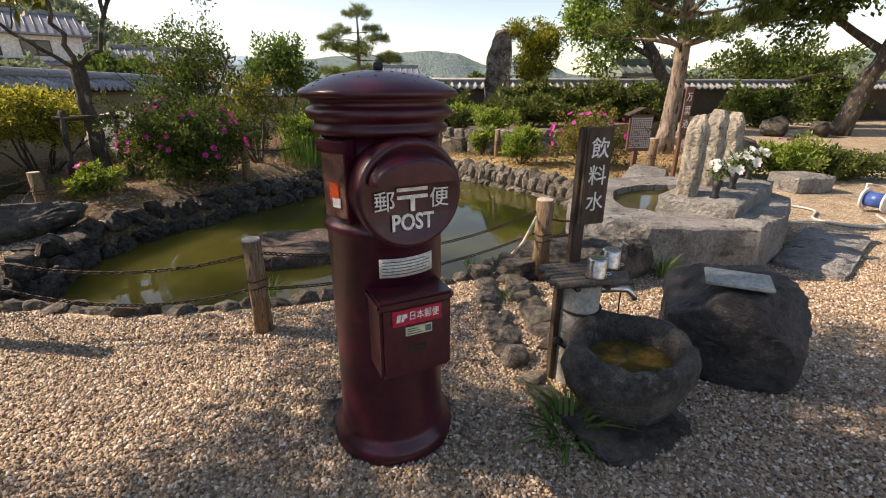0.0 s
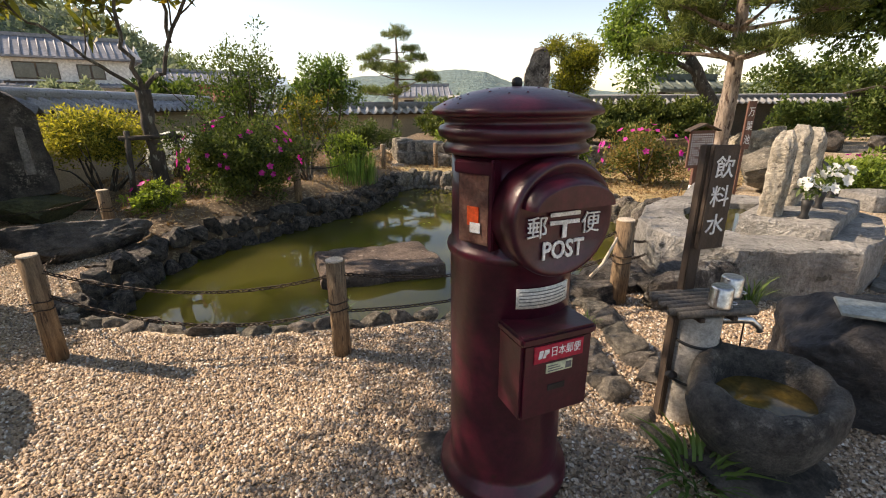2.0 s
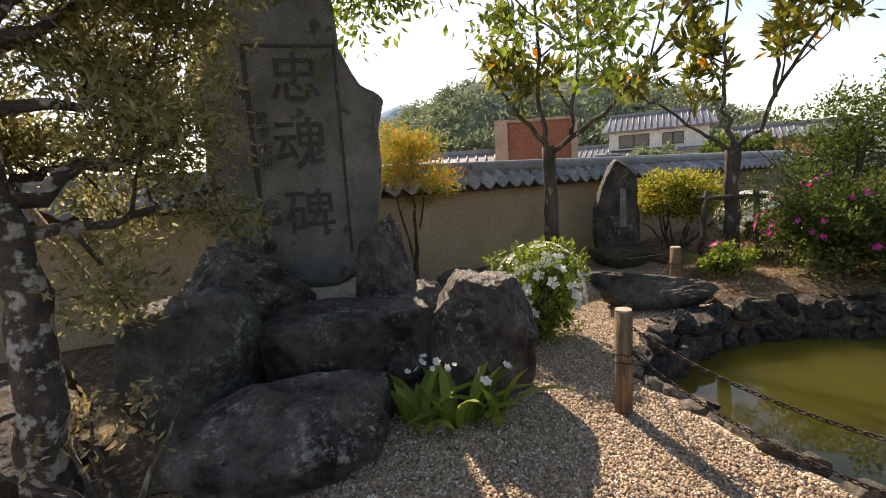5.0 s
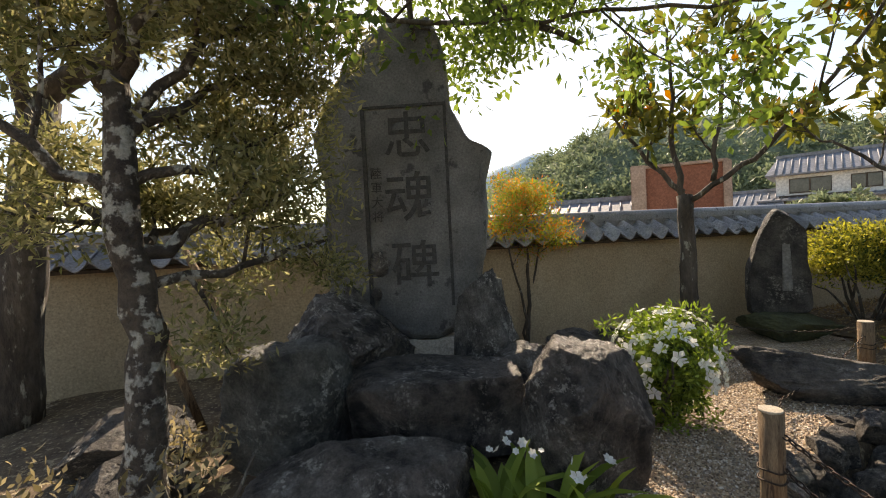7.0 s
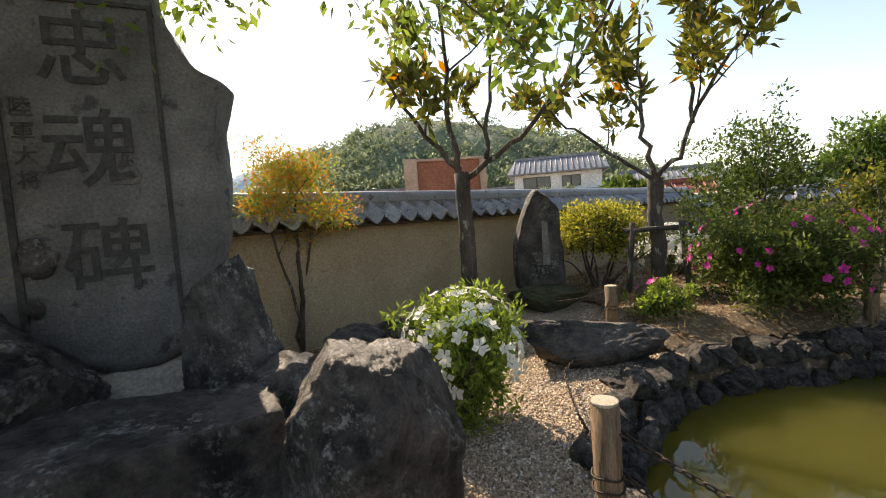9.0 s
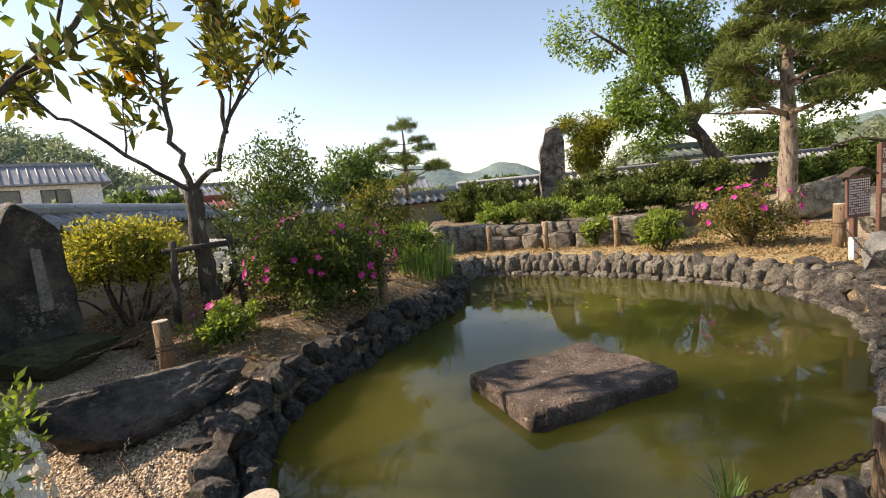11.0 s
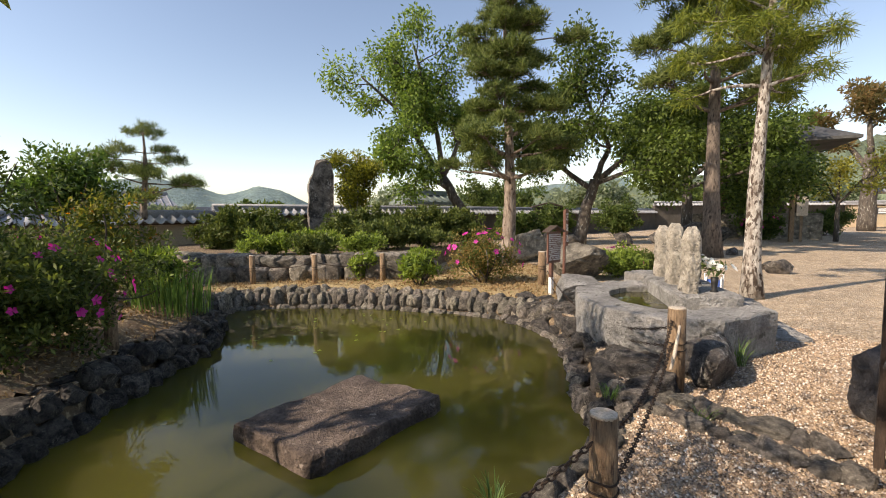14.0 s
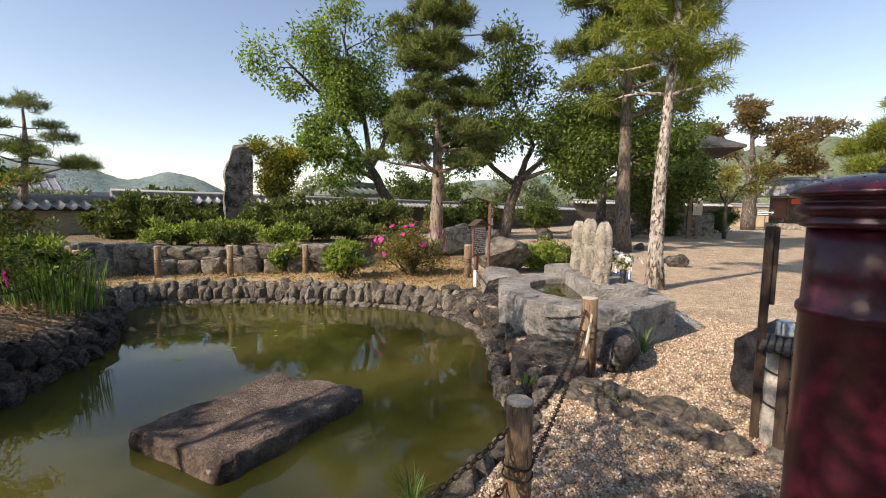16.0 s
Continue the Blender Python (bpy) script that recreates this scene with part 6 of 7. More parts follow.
def maple_crown(tips, seed):
    return [(leaves("crown", tips, 95, 0.22, 0.046, 0.013, seed, 0.8, up=0.1), L_maple)]


tree("nandina", "slender shrub with orange and yellow-green new leaves", (-5.85, 1.72, 0.0), [(0, 0, 0, .03), (0.0, 0.05, .5, .022), (0.03, 0.04, 1.0, .018)], M_bark, maple_crown, "shrub",
     limbs=[([(0, 0, 0.05), (-0.1, 0.1, 0.7), (-0.05, 0.3, 1.5)], 0.02, 0.008), ([(0, 0.02, 0.1), (0.1, -0.1, 0.8), (0.05, -0.25, 1.55)], 0.018, 0.008), ([(0.02, 0.03, 0.9), (0.05, 0.05, 1.4), (0.0, 0.0, 1.9)], 0.016, 0.006)], depth=2, count=4, ratio=0.33, spread=0.6, lift=0.3, seed=9, start=0.72)


def cherry_crown(per, spread, ll):
    def fn(tips, seed):
        return [(leaves("crown", tips, per, spread, ll, ll * 0.45, seed, 0.8, droop=0.25), L_cherry if ll < 0.1 else L_far_cherry if ll < 0.16 else L_shade_tree)]
    return fn


tree("cherry_tree", "old cherry tree reaching leafy branches over the memorial", (-4.35, -2.9, 0.0), [(0, 0, 0, .20), (0.05, 0.2, 1.2, .16), (0.1, 0.5, 2.6, .13)], M_bark, cherry_crown(52, 0.36, 0.088),
     limbs=[([(0.1, 0.5, 2.6), (0.1, 1.5, 3.05), (0.14, 2.72, 3.18), (0.15, 3.76, 3.08), (0.35, 4.6, 3.02), (0.8, 5.4, 2.92), (1.25, 5.9, 2.75)], 0.028, 0.01), ([(0.1, 1.5, 3.05), (0.5, 2.5, 3.3), (0.7, 3.6, 3.3), (1.0, 4.6, 3.25), (1.3, 5.4, 3.15)], 0.028, 0.01), ([(0.1, 0.5, 2.6), (0.1, 1.6, 3.3), (0.15, 2.8, 3.55), (0.2, 3.9, 3.3), (0.3, 4.7, 2.85)], 0.09, 0.02), ([(0.1, 0.5, 2.6), (-0.4, 1.6, 3.7), (-0.4, 2.9, 4.2), (0.2, 4.0, 4.1), (0.7, 5.0, 3.7)], 0.08, 0.02), ([(0.1, 0.4, 2.4), (0.9, 0.9, 3.4), (1.6, 1.5, 3.8)], 0.06, 0.02)], depth=2, count=5, ratio=0.28, spread=0.6, lift=0.12, seed=12)


def left_crown(tips, seed):
    return [(leaves("crown", tips, 50, 0.24, 0.055, 0.016, seed, 0.5, up=0.2), leaf_mat("fine_leaf", (0.10, 0.11, 0.04), (0.36, 0.33, 0.17), 0.5))]


tree("garden_pine", "gnarled lichen-covered tree with fine dense twigs", (-2.72, -0.90, 0.0), [(0, 0, 0, .11), (0.04, 0.02, .5, .085), (-0.05, 0.03, 1.0, .08), (0.02, -0.02, 1.5, .075), (0.0, 0.0, 2.2, .05)], M_lichen_bark, left_crown,
     limbs=[([(0, 0, 1.35), (-0.2, 0.25, 1.5), (-0.35, 0.5, 1.62), (-0.5, 0.68, 1.85)], 0.04, 0.012), ([(0, 0, 1.45), (-0.3, -0.3, 1.6), (-0.5, -0.8, 1.75)], 0.04, 0.012), ([(0, 0, 1.9), (-0.25, 0.25, 2.15), (-0.4, 0.5, 2.35)], 0.035, 0.01), ([(0, 0, 2.1), (-0.1, -0.3, 2.4), (-0.4, 0.1, 2.7)], 0.03, 0.01), ([(0, 0, 1.6), (0.2, -0.4, 1.9), (0.1, -0.9, 2.2)], 0.035, 0.01), ([(0, 0, 1.4), (-0.35, 0.0, 1.5), (-0.7, 0.2, 1.6)], 0.03, 0.01), ([(0, 0, 1.95), (-0.15, 0.3, 2.35), (-0.3, 0.55, 2.6), (-0.4, 0.72, 2.75)], 0.03, 0.01), ([(0, 0, 2.1), (-0.2, -0.35, 2.4), (-0.3, -0.7, 2.6)], 0.03, 0.01), ([(0, 0, 2.2), (0.2, 0.1, 2.6), (0.3, 0.2, 3.0)], 0.03, 0.01), ([(0, 0, 1.7), (-0.3, 0.35, 1.85), (-0.55, 0.62, 2.1)], 0.03, 0.01), ([(0, 0, 2.15), (0.1, 0.3, 2.55), (-0.1, 0.7, 2.9)], 0.03, 0.01), ([(0, 0, 1.2), (-0.4, 0.35, 1.28), (-0.75, 0.75, 1.4)], 0.03, 0.01)], depth=3, count=4, ratio=0.42, spread=0.62, lift=0.1, seed=17)
for a, b in (((-3.9, -1.17, 0), (-3.9, -1.66, 1.45)), ((-4.42, -0.84, 0), (-4.42, -1.50, 1.38))):
    tagged(part("support_pole", tube_mesh("support_pole", [a, b], 0.03, 10), M_wood), "slanting wooden pole propping a tree", "pole", group="support poles")

pine("pine_tree", "small trained pine with flat layered pads by the wall", (-3.2, 15.2, 0.0), 3.45, (0.1, 0), 0.13,
     [(1.0, 0, 0.02, 0.42), (0.9, 0.3, 0.5, 0.30), (0.9, 3.4, 0.55, 0.32), (0.78, 0.1, 0.65, 0.34), (0.80, 3.0, 0.95, 0.34), (0.76, 1.6, 0.5, 0.34), (0.76, 4.6, 0.4, 0.34), (0.66, 0.2, 0.95, 0.38), (0.66, 3.3, 0.85, 0.40), (0.62, 4.8, 0.5, 0.36), (0.54, 0.0, 1.1, 0.38), (0.52, 2.9, 0.95, 0.40), (0.52, 4.5, 0.6, 0.36), (0.55, 1.5, 0.7, 0.36)], M_pine_bark, L_pine, 4, 26, 0.12, 0.015)
pads = []
rp = random.Random(5)
for i in range(11):
    hs = 0.36 + 0.64 * i / 10
    reach = 0.15 + 1.75 * (1.02 - hs) ** 0.75
    for k in range(5 if hs < 0.85 else 3):
        a = i * 1.1 + k * 6.283 / (5 if hs < 0.85 else 3) + rp.uniform(-.35, .35)
        pads.append((min(1, max(0.3, hs + rp.uniform(-.025, .025))), a, reach * rp.uniform(0.55, 1.1), rp.uniform(0.26, 0.46)))
pads += [(0.95, -0.65, 1.25, 0.30), (0.80, -0.65, 1.5, 0.34), (1.0, 0, 0.02, 0.4)]
pine("pine_tree", "tall garden pine with clouded foliage and orange bark", (4.4, 9.45, 0.0), 6.7, (0.1, 0.1), 0.15, pads, M_pine_bark, L_pine, 7, 30, 0.12, 0.020)
pads = []
for i in range(30):
    hs = 0.42 + 0.58 * i / 29
    pads.append((min(hs, 1), i * 2.4 + rp.uniform(-.4, .4), (1.05 - hs) * 3.4 * rp.uniform(0.5, 1.0) + 0.4, 0.5 + rp.uniform(0, .3)))
pine("pine_tree", "tall dark pine at the edge of the yard", (10.6, 8.2, 0.0), 10.5, (0.9, 0.2), 0.20, pads, M_dark_pine_bark, L_pine, 9, 11, 0.22, 0.034)
pads = []
for i in range(58):
    hs = 0.52 + 0.48 * i / 57
    pads.append((min(hs, 1), i * 2.4 + rp.uniform(-.5, .5), (1.2 - hs) * 1.5 * rp.uniform(0.25, 1.15) + 0.10, 0.13 + rp.uniform(0, .12)))
pine("conifer_tree", "conifer with pale flaking trunk and light green drooping needles", (5.14, 4.4, 0.0), 6.6, (0.15, 0.0), 0.105, pads, M_pale_bark, L_cedar, 11, 30, 0.14, 0.015, -0.35, 1.3)


def yt(tips, seed):
    return [(leaves("crown", tips, 150, 0.34, 0.085, 0.04, seed, 0.7, up=0.3), L_clipped)]


tree("clipped_tree", "small clipped tree with yellow-green crown beside the stone pillar", (2.45, 14.5, 0.44), [(0, 0, 0, .05), (0.03, 0, .5, .045)], M_pale_bark, yt,
     limbs=[([(0, 0, 0.4), (-0.25, 0, 1.3), (-0.35, 0, 2.4)], 0.035, 0.015), ([(0, 0, 0.4), (0.25, 0.1, 1.2), (0.4, 0.1, 2.3)], 0.035, 0.015), ([(0, 0, 0.4), (0, -0.15, 1.4), (0, -0.1, 2.6)], 0.03, 0.012)], depth=2, count=4, ratio=0.25, spread=0.6, lift=0.1, seed=21)
tree("cherry_tree", "leaning old cherry tree with airy bright green leaves", (7.3, 14.9, 0.0), [(0, 0, 0, .24), (-0.5, 0.2, 1.2, .2), (-1.3, 0.4, 2.6, .16)], M_bark, cherry_crown(42, 0.44, 0.14),
     limbs=[([(-1.3, 0.4, 2.6), (-2.0, 0.5, 3.6), (-3.0, 0.7, 5.0), (-4.2, 0.8, 5.9)], 0.12, 0.03), ([(-1.3, 0.4, 2.6), (-1.6, 0.3, 4.2), (-2.2, 0.2, 5.8), (-2.5, 0.2, 7.0)], 0.11, 0.03), ([(-1.0, 0.3, 2.1), (-2.4, 0.2, 2.9), (-3.8, 0.0, 3.4)], 0.09, 0.03), ([(-1.3, 0.4, 2.6), (-0.5, 0.3, 4.2), (0.4, 0.4, 5.6)], 0.1, 0.03)], depth=2, count=9, ratio=0.34, spread=0.66, lift=0.05, seed=24)
tree("cherry_tree", "spreading cherry tree with a dark forked trunk", (11.3, 13.7, 0.0), [(0, 0, 0, .26), (0.2, -0.1, 1.3, .22), (0.5, -0.3, 2.6, .19)], M_bark, cherry_crown(46, 0.50, 0.165),
     limbs=[([(0.5, -0.3, 2.6), (0.9, -0.6, 3.8), (0.2, -0.2, 5.4), (-0.2, 0, 6.9)], 0.13, 0.03), ([(0.4, -0.3, 2.4), (1.6, -1.4, 3.8), (2.6, -2.4, 5.0)], 0.13, 0.03), ([(0.4, -0.2, 2.2), (-0.8, 0.8, 3.4), (-1.6, 1.4, 4.6)], 0.12, 0.03), ([(0.4, -0.3, 2.4), (1.2, -2.0, 3.0), (2.0, -3.6, 3.3)], 0.1, 0.03)], depth=2, count=9, ratio=0.38, spread=0.66, lift=0.05, seed=27)
tree("broadleaf_tree", "leafy tree shading the bell tower", (17.5, 13.2, 0.0), [(0, 0, 0, .26), (0.1, 0.1, 1.5, .22), (0.0, 0.0, 3.0, .18)], M_bark, cherry_crown(70, 0.75, 0.19),
     limbs=[([(0, 0, 2.8), (-0.8, 1.0, 4.2), (-1.2, 1.8, 5.6)], 0.13, 0.03), ([(0, 0, 2.8), (1.0, -1.2, 4.0), (2.0, -2.6, 4.6)], 0.13, 0.03), ([(0, 0, 2.8), (0.2, 0.2, 4.6), (0.4, 0.2, 6.6)], 0.12, 0.03), ([(0, 0, 2.4), (0.8, -2.0, 3.0), (1.6, -3.6, 3.2)], 0.1, 0.03)], depth=2, count=8, ratio=0.42, spread=0.66, lift=0.0, seed=29)


def rc(tips, seed):
    return [(leaves("crown", tips, 260, 0.95, 0.24, 0.12, seed, 0.42, up=0.2), L_rust)]


tree("clipped_tree", "clipped tree with russet cloud-shaped foliage near the shrine", (36.3, 12.8, 0.0), [(0, 0, 0, .5), (0.1, 0, 2.5, .42), (-0.2, 0, 5, .3)], M_bark, rc,
     limbs=[([(-0.2, 0, 4), (0.4, 1.6, 6), (-0.2, 2.4, 7.6)], 0.2, 0.06), ([(-0.2, 0, 4), (0.6, -1.8, 6), (0.8, -3.2, 7.4)], 0.2, 0.06), ([(-0.2, 0, 5), (0.0, 0.2, 7), (0, 0, 9.0)], 0.2, 0.06), ([(0, 0, 3), (0.5, -2.0, 4.5), (0.8, -3.0, 5.0)], 0.15, 0.05)], depth=1, count=5, ratio=0.32, spread=0.6, lift=0.1, seed=31)
pine("pine_tree", "spreading pine with light green needle clouds", (24.5, 2.6, 0.0), 6.0, (0, 0), 0.25, [(0.55, 2.2, 2.6, 0.9), (0.75, 2.4, 2.0, 1.0), (0.95, 2.0, 0.8, 1.1), (0.5, 0.5, 2.0, 1.0), (0.7, 4.0, 1.6, 1.0), (0.42, 2.6, 3.0, 0.8)], M_pine_bark, L_cedar, 33, 12, 0.3, 0.03)
rng = np.random.default_rng(40)
bare = []
p, r = limb(rng, (0, 0, 0), (0, 0.05, 1), 3.4, 0.10, 0.06, 0.15)
bare.append(tube(p, r, 8))
for d, l in (((-0.5, 1.6, 0.9), 2.4), ((-0.2, 1.7, 0.5), 2.4), ((0.2, 1.3, 1.2), 2.4)):
    p2, r2 = limb(rng, p[-2], d, l, 0.05, 0.012, 0.25, 0.0, 8)
    bare.append(tube(p2, r2, 6))
    branch_out(rng, p2, r2, 2, 5, 0.4, 0.5, -0.1, bare, [], 5)
bt_ = thing("bare_tree", "tree with thin leafless twigs", "tree", pose(7.2, -1.6, 0))
part("trunk", fast("trunk", *join(bare), True), M_bark, bt_)

shrub("azalea_bush", "white-flowering azalea bush with fresh green leaves", (-3.58, 2.12, 0.0), (0.66, 0.66, 0.76), L_lime, 40, (0.050, 0.018), 51, L_white, 95, 6, 110, 0.048, 0.02)
shrub("azalea_bush", "round azalea bush with magenta flowers at the pond wall", (-3.25, 5.60, 0.08), (1.40, 1.30, 1.05), L_azalea, 54, (0.050, 0.020), 52, L_pink, 60, 8, 230, 0.042, 0.04)
shrub("azalea_bush", "small low azalea with magenta flowers", (-3.88, 4.70, 0.05), (0.55, 0.48, 0.42), L_lime, 24, (0.05, 0.018), 53, L_pink, 6, 5, 45, 0.045, 0.05)
shrub("azalea_bush", "azalea bush covered in white flowers behind the magnolia", (-5.1, 6.9, 0.10), (0.95, 0.8, 0.78), L_bush, 16, (0.05, 0.02), 54, L_white, 260, 5, 60, 0.05, 0.1)
shrub("clipped_bush", "clipped bush with golden-yellow young leaves", (-5.38, 5.62, 0.05), (1.25, 1.1, 1.15), L_yellow, 60, (0.048, 0.019), 55, None, 0, 9, 130, 0.05, 0.50)
shrub("camellia_bush", "tall loose camellia with dark glossy leaves", (-4.65, 8.3, 0.10), (1.75, 1.5, 2.35), L_bush, 26, (0.070, 0.032), 56, None, 0, 11, 150, 0.05, 0.28, 0, "shrub", False)
shrub("evergreen_bush", "tall bright green evergreen near the wall corner", (-3.75, 10.3, 0.10), (1.35, 1.2, 2.15), leaf_mat("fresh_leaf", (0.05, 0.10, 0.02), (0.15, 0.23, 0.05), 0.35), 30, (0.08, 0.035), 57, None, 0, 5, 120, 0.05, 0.52)
shrub("young_tree", "slender young shrub with olive leaves", (-2.85, 6.75, 0.12), (0.75, 0.7, 1.45), L_mag, 18, (0.055, 0.022), 58, None, 0, 5, 60, 0.05, 0.4)
shrub("leafy_bush", "fresh green bush growing behind the irises", (-2.45, 7.55, 0.10), (0.7, 0.7, 0.75), L_lime, 22, (0.07, 0.025), 59, L_pink, 3, 6, 60, 0.04, 0.1)
L_sprig = leaf_mat("dry_sprig_leaf", (0.16, 0.13, 0.06), (0.46, 0.38, 0.22), 0.4)
for k, (x, y, w_, h_) in enumerate([(-2.55, -0.62, 0.42, 0.62), (-2.35, -1.15, 0.45, 0.60), (-3.05, -0.95, 0.40, 0.45)]):
    shrub("sprig_shrub", "thin twiggy shrub with small pale brownish leaves", (x, y, 0.0), (w_, w_, h_), L_sprig, 5, (0.045, 0.018), 190 + k, None, 0, 6, 22, 0.05, 0.45, 0, "shrub", False)
shrub("low_bush", "dark low evergreen shrub by the wall", (-3.6, 12.2, 0.05), (2.2, 1.0, 0.85), L_bush, 26, (0.07, 0.03), 60, None, 0, 5, 90)
shrub("low_bush", "dark low evergreen shrub by the wall", (-5.9, 10.6, 0.05), (2.0, 1.2, 1.1), L_bush, 26, (0.07, 0.03), 61, None, 0, 5, 90)
shrub("low_bush", "dark low shrub in the planting bed", (-4.3, 6.9, 0.10), (1.0, 0.8, 0.7), L_hedge, 26, (0.06, 0.025), 62, None, 0, 5, 70)
shrub("low_bush", "dark low shrub in the planting bed", (-3.7, 8.0, 0.10), (1.1, 0.9, 0.8), L_hedge, 26, (0.06, 0.025), 63, None, 0, 5, 70)
shrub("hedge", "rounded clipped hedge bush on the terrace", (-0.75, 13.2, 0.30), (2.3, 1.3, 1.0), L_hedge, 60, (0.10, 0.045), 64, None, 0, 5, 170, 0.05, 0.05, 0.5)
for i, x in enumerate((1.9, 3.0, 4.1, 5.1)):
    shrub("hedge", "long clipped hedge before the wall", (x, 13.0 - 0.05 * i, 0.28), (1.5, 1.1, 1.02), L_hedge, 46, (0.10, 0.045), 65 + i, None, 0, 4, 110, 0.05, 0.05, 0.5)
shrub("azalea_bush", "azalea with pink flowers and reddish young leaves", (2.45, 7.45, 0.01), (1.3, 1.05, 0.92), leaf_mat("red_tip_leaf", (0.10, 0.14, 0.03), (0.34, 0.22, 0.08), 0.35), 30, (0.05, 0.022), 71, L_pink, 22, 7, 110, 0.055, 0.05)
shrub("leafy_bush", "bright green leafy perennial on the dry grass", (1.35, 7.85, 0.01), (0.7, 0.6, 0.62), L_lime, 22, (0.09, 0.03), 72, None, 0, 6, 50)
shrub("leafy_bush", "bright green leafy perennial below the wall", (0.75, 9.0, 0.02), (0.6, 0.5, 0.55), L_lime, 22, (0.09, 0.03), 73, None, 0, 6, 40)
shrub("leafy_bush", "small green plants at the foot of the pillar", (0.3, 11.2, 0.42), (1.2, 0.7, 0.5), L_lime, 20, (0.09, 0.03), 74, None, 0, 6, 50)
shrub("leafy_bush", "green shrub spilling over the retaining wall", (1.9, 10.6, 0.42), (1.7, 1.2, 0.75), L_hedge, 30, (0.09, 0.035), 75, None, 0, 6, 80)
for k, (x, y, w_) in enumerate([(-0.75, 10.65, 1.0), (0.15, 10.2, 0.9), (1.05, 9.85, 1.0), (2.9, 10.6, 1.1)]):
    shrub("leafy_bush", "low green plants along the edge of the terrace", (x, y, 0.42), (w_, 0.7, 0.42), L_hedge if k % 2 else L_lime, 26, (0.08, 0.03), 205 + k, None, 0, 6, 50)
shrub("azalea_bush", "low yellow-green azalea on the gravel", (5.25, 6.95, 0.0), (1.05, 0.9, 0.55), L_lime, 36, (0.06, 0.025), 76, L_pink, 6, 6, 90, 0.05, 0.05)
shrub("azalea_bush", "low clipped green azalea by the trough", (6.1, 6.85, 0.0), (1.15, 0.8, 0.42), L_hedge, 36, (0.05, 0.025), 77, None, 0, 6, 80, 0.05, 0.05)
for i, (x, y, s, h) in enumerate([(13.5, 17.5, 2.2, 1.6), (17.0, 16.5, 2.4, 1.8), (20.2, 11.5, 1.6, 1.2), (27.5, 11.8, 2.6, 1.4), (10.6, 16.6, 2.2, 1.3)]):
    shrub("garden_bush", "broad evergreen bush at the far edge of the yard", (x, y, 0), (s, s * 0.8, h), L_bush, 34, (0.14, 0.06), 80 + i, L_pink if i == 2 else None, 30, 5, 110, 0.10, 0.05)

ir = thing("iris_clump", "clump of tall green iris blades at the water's edge", "iris", pose(-2.25, 7.2, 0.08))
part("leaf_clump", blades("leaf_clump", (0, 0, 0), 320, 0.42, 0.55, 0.014, 3, 0.16), L_blade, ir)
for i, (x, y, n, L) in enumerate([(-2.60, 0.95, 17, 0.40), (-2.70, 0.74, 15, 0.38), (-2.58, 1.18, 10, 0.32)]):
    q = thing("lily_clump", "clump of broad pale-green leaves with small white flowers", "plant", pose(x, y, 0.0), group="flower clumps by the boulder")
    part("leaf_clump", blades("leaf_clump", (0, 0, 0), n, 0.10, L, 0.078, 7 + i, 0.8), L_lime, q)
    rg = np.random.default_rng(i)
    ps = rg.normal(size=(5, 3)) * np.array([0.11, 0.11, 0.05]) + np.array([0, 0, L * 0.85])
    part("blossom", petals("blossom", ps, rg.normal(size=(5, 3)) * 0.4 + np.array([0.5, 0, 0.8]), 0.024, 2, 6), L_white, q)
sp = thing("grass_clump", "arching green strap-leaved plant at the basin's foot", "plant", pose(0.74, 1.27, 0.0))
part("leaf_clump", blades("leaf_clump", (0, 0, 0), 70, 0.08, 0.22, 0.017, 11, 0.8), L_blade, sp)
for i, (x, y, L) in enumerate([(1.78, 2.90, 0.28), (0.4, 3.0, 0.10), (-0.95, 2.46, 0.14), (0.62, 2.5, 0.08)]):
    q = thing("grass_tuft", "tuft of narrow green grass among the stones", "grass", pose(x, y, 0.0))
    part("leaf_clump", blades("leaf_clump", (0, 0, 0), 45, 0.05, L, 0.007, 20 + i, 0.6), L_blade, q)
# ---------- buildings beyond the garden ----------
M_roof_far = surf("far_roof_tile", (0.17, 0.18, 0.20), (0.25, 0.26, 0.28), 0.8, 0.6, 0.4, 6)
M_white_wall = surf("white_plaster", (0.62, 0.61, 0.57), (0.72, 0.71, 0.67), 0.5, 0.9, 0.1, 6)
M_timber = surf("old_timber", (0.05, 0.038, 0.03), (0.10, 0.075, 0.055), 3, 0.8, 0.3, 20)
M_glass = surf("dark_window", (0.03, 0.035, 0.04), (0.06, 0.065, 0.07), 2, 0.1, 0.0, 10)
M_brick = surf("red_brown_wall", (0.22, 0.085, 0.05), (0.28, 0.11, 0.065), 0.8, 0.9, 0.2, 12)
M_cream = surf("cream_trim", (0.33, 0.23, 0.17), (0.42, 0.31, 0.24), 1, 0.9, 0.2, 12)
M_red_roof = surf("rusty_roof", (0.20, 0.05, 0.035), (0.27, 0.075, 0.05), 1, 0.7, 0.2, 8)


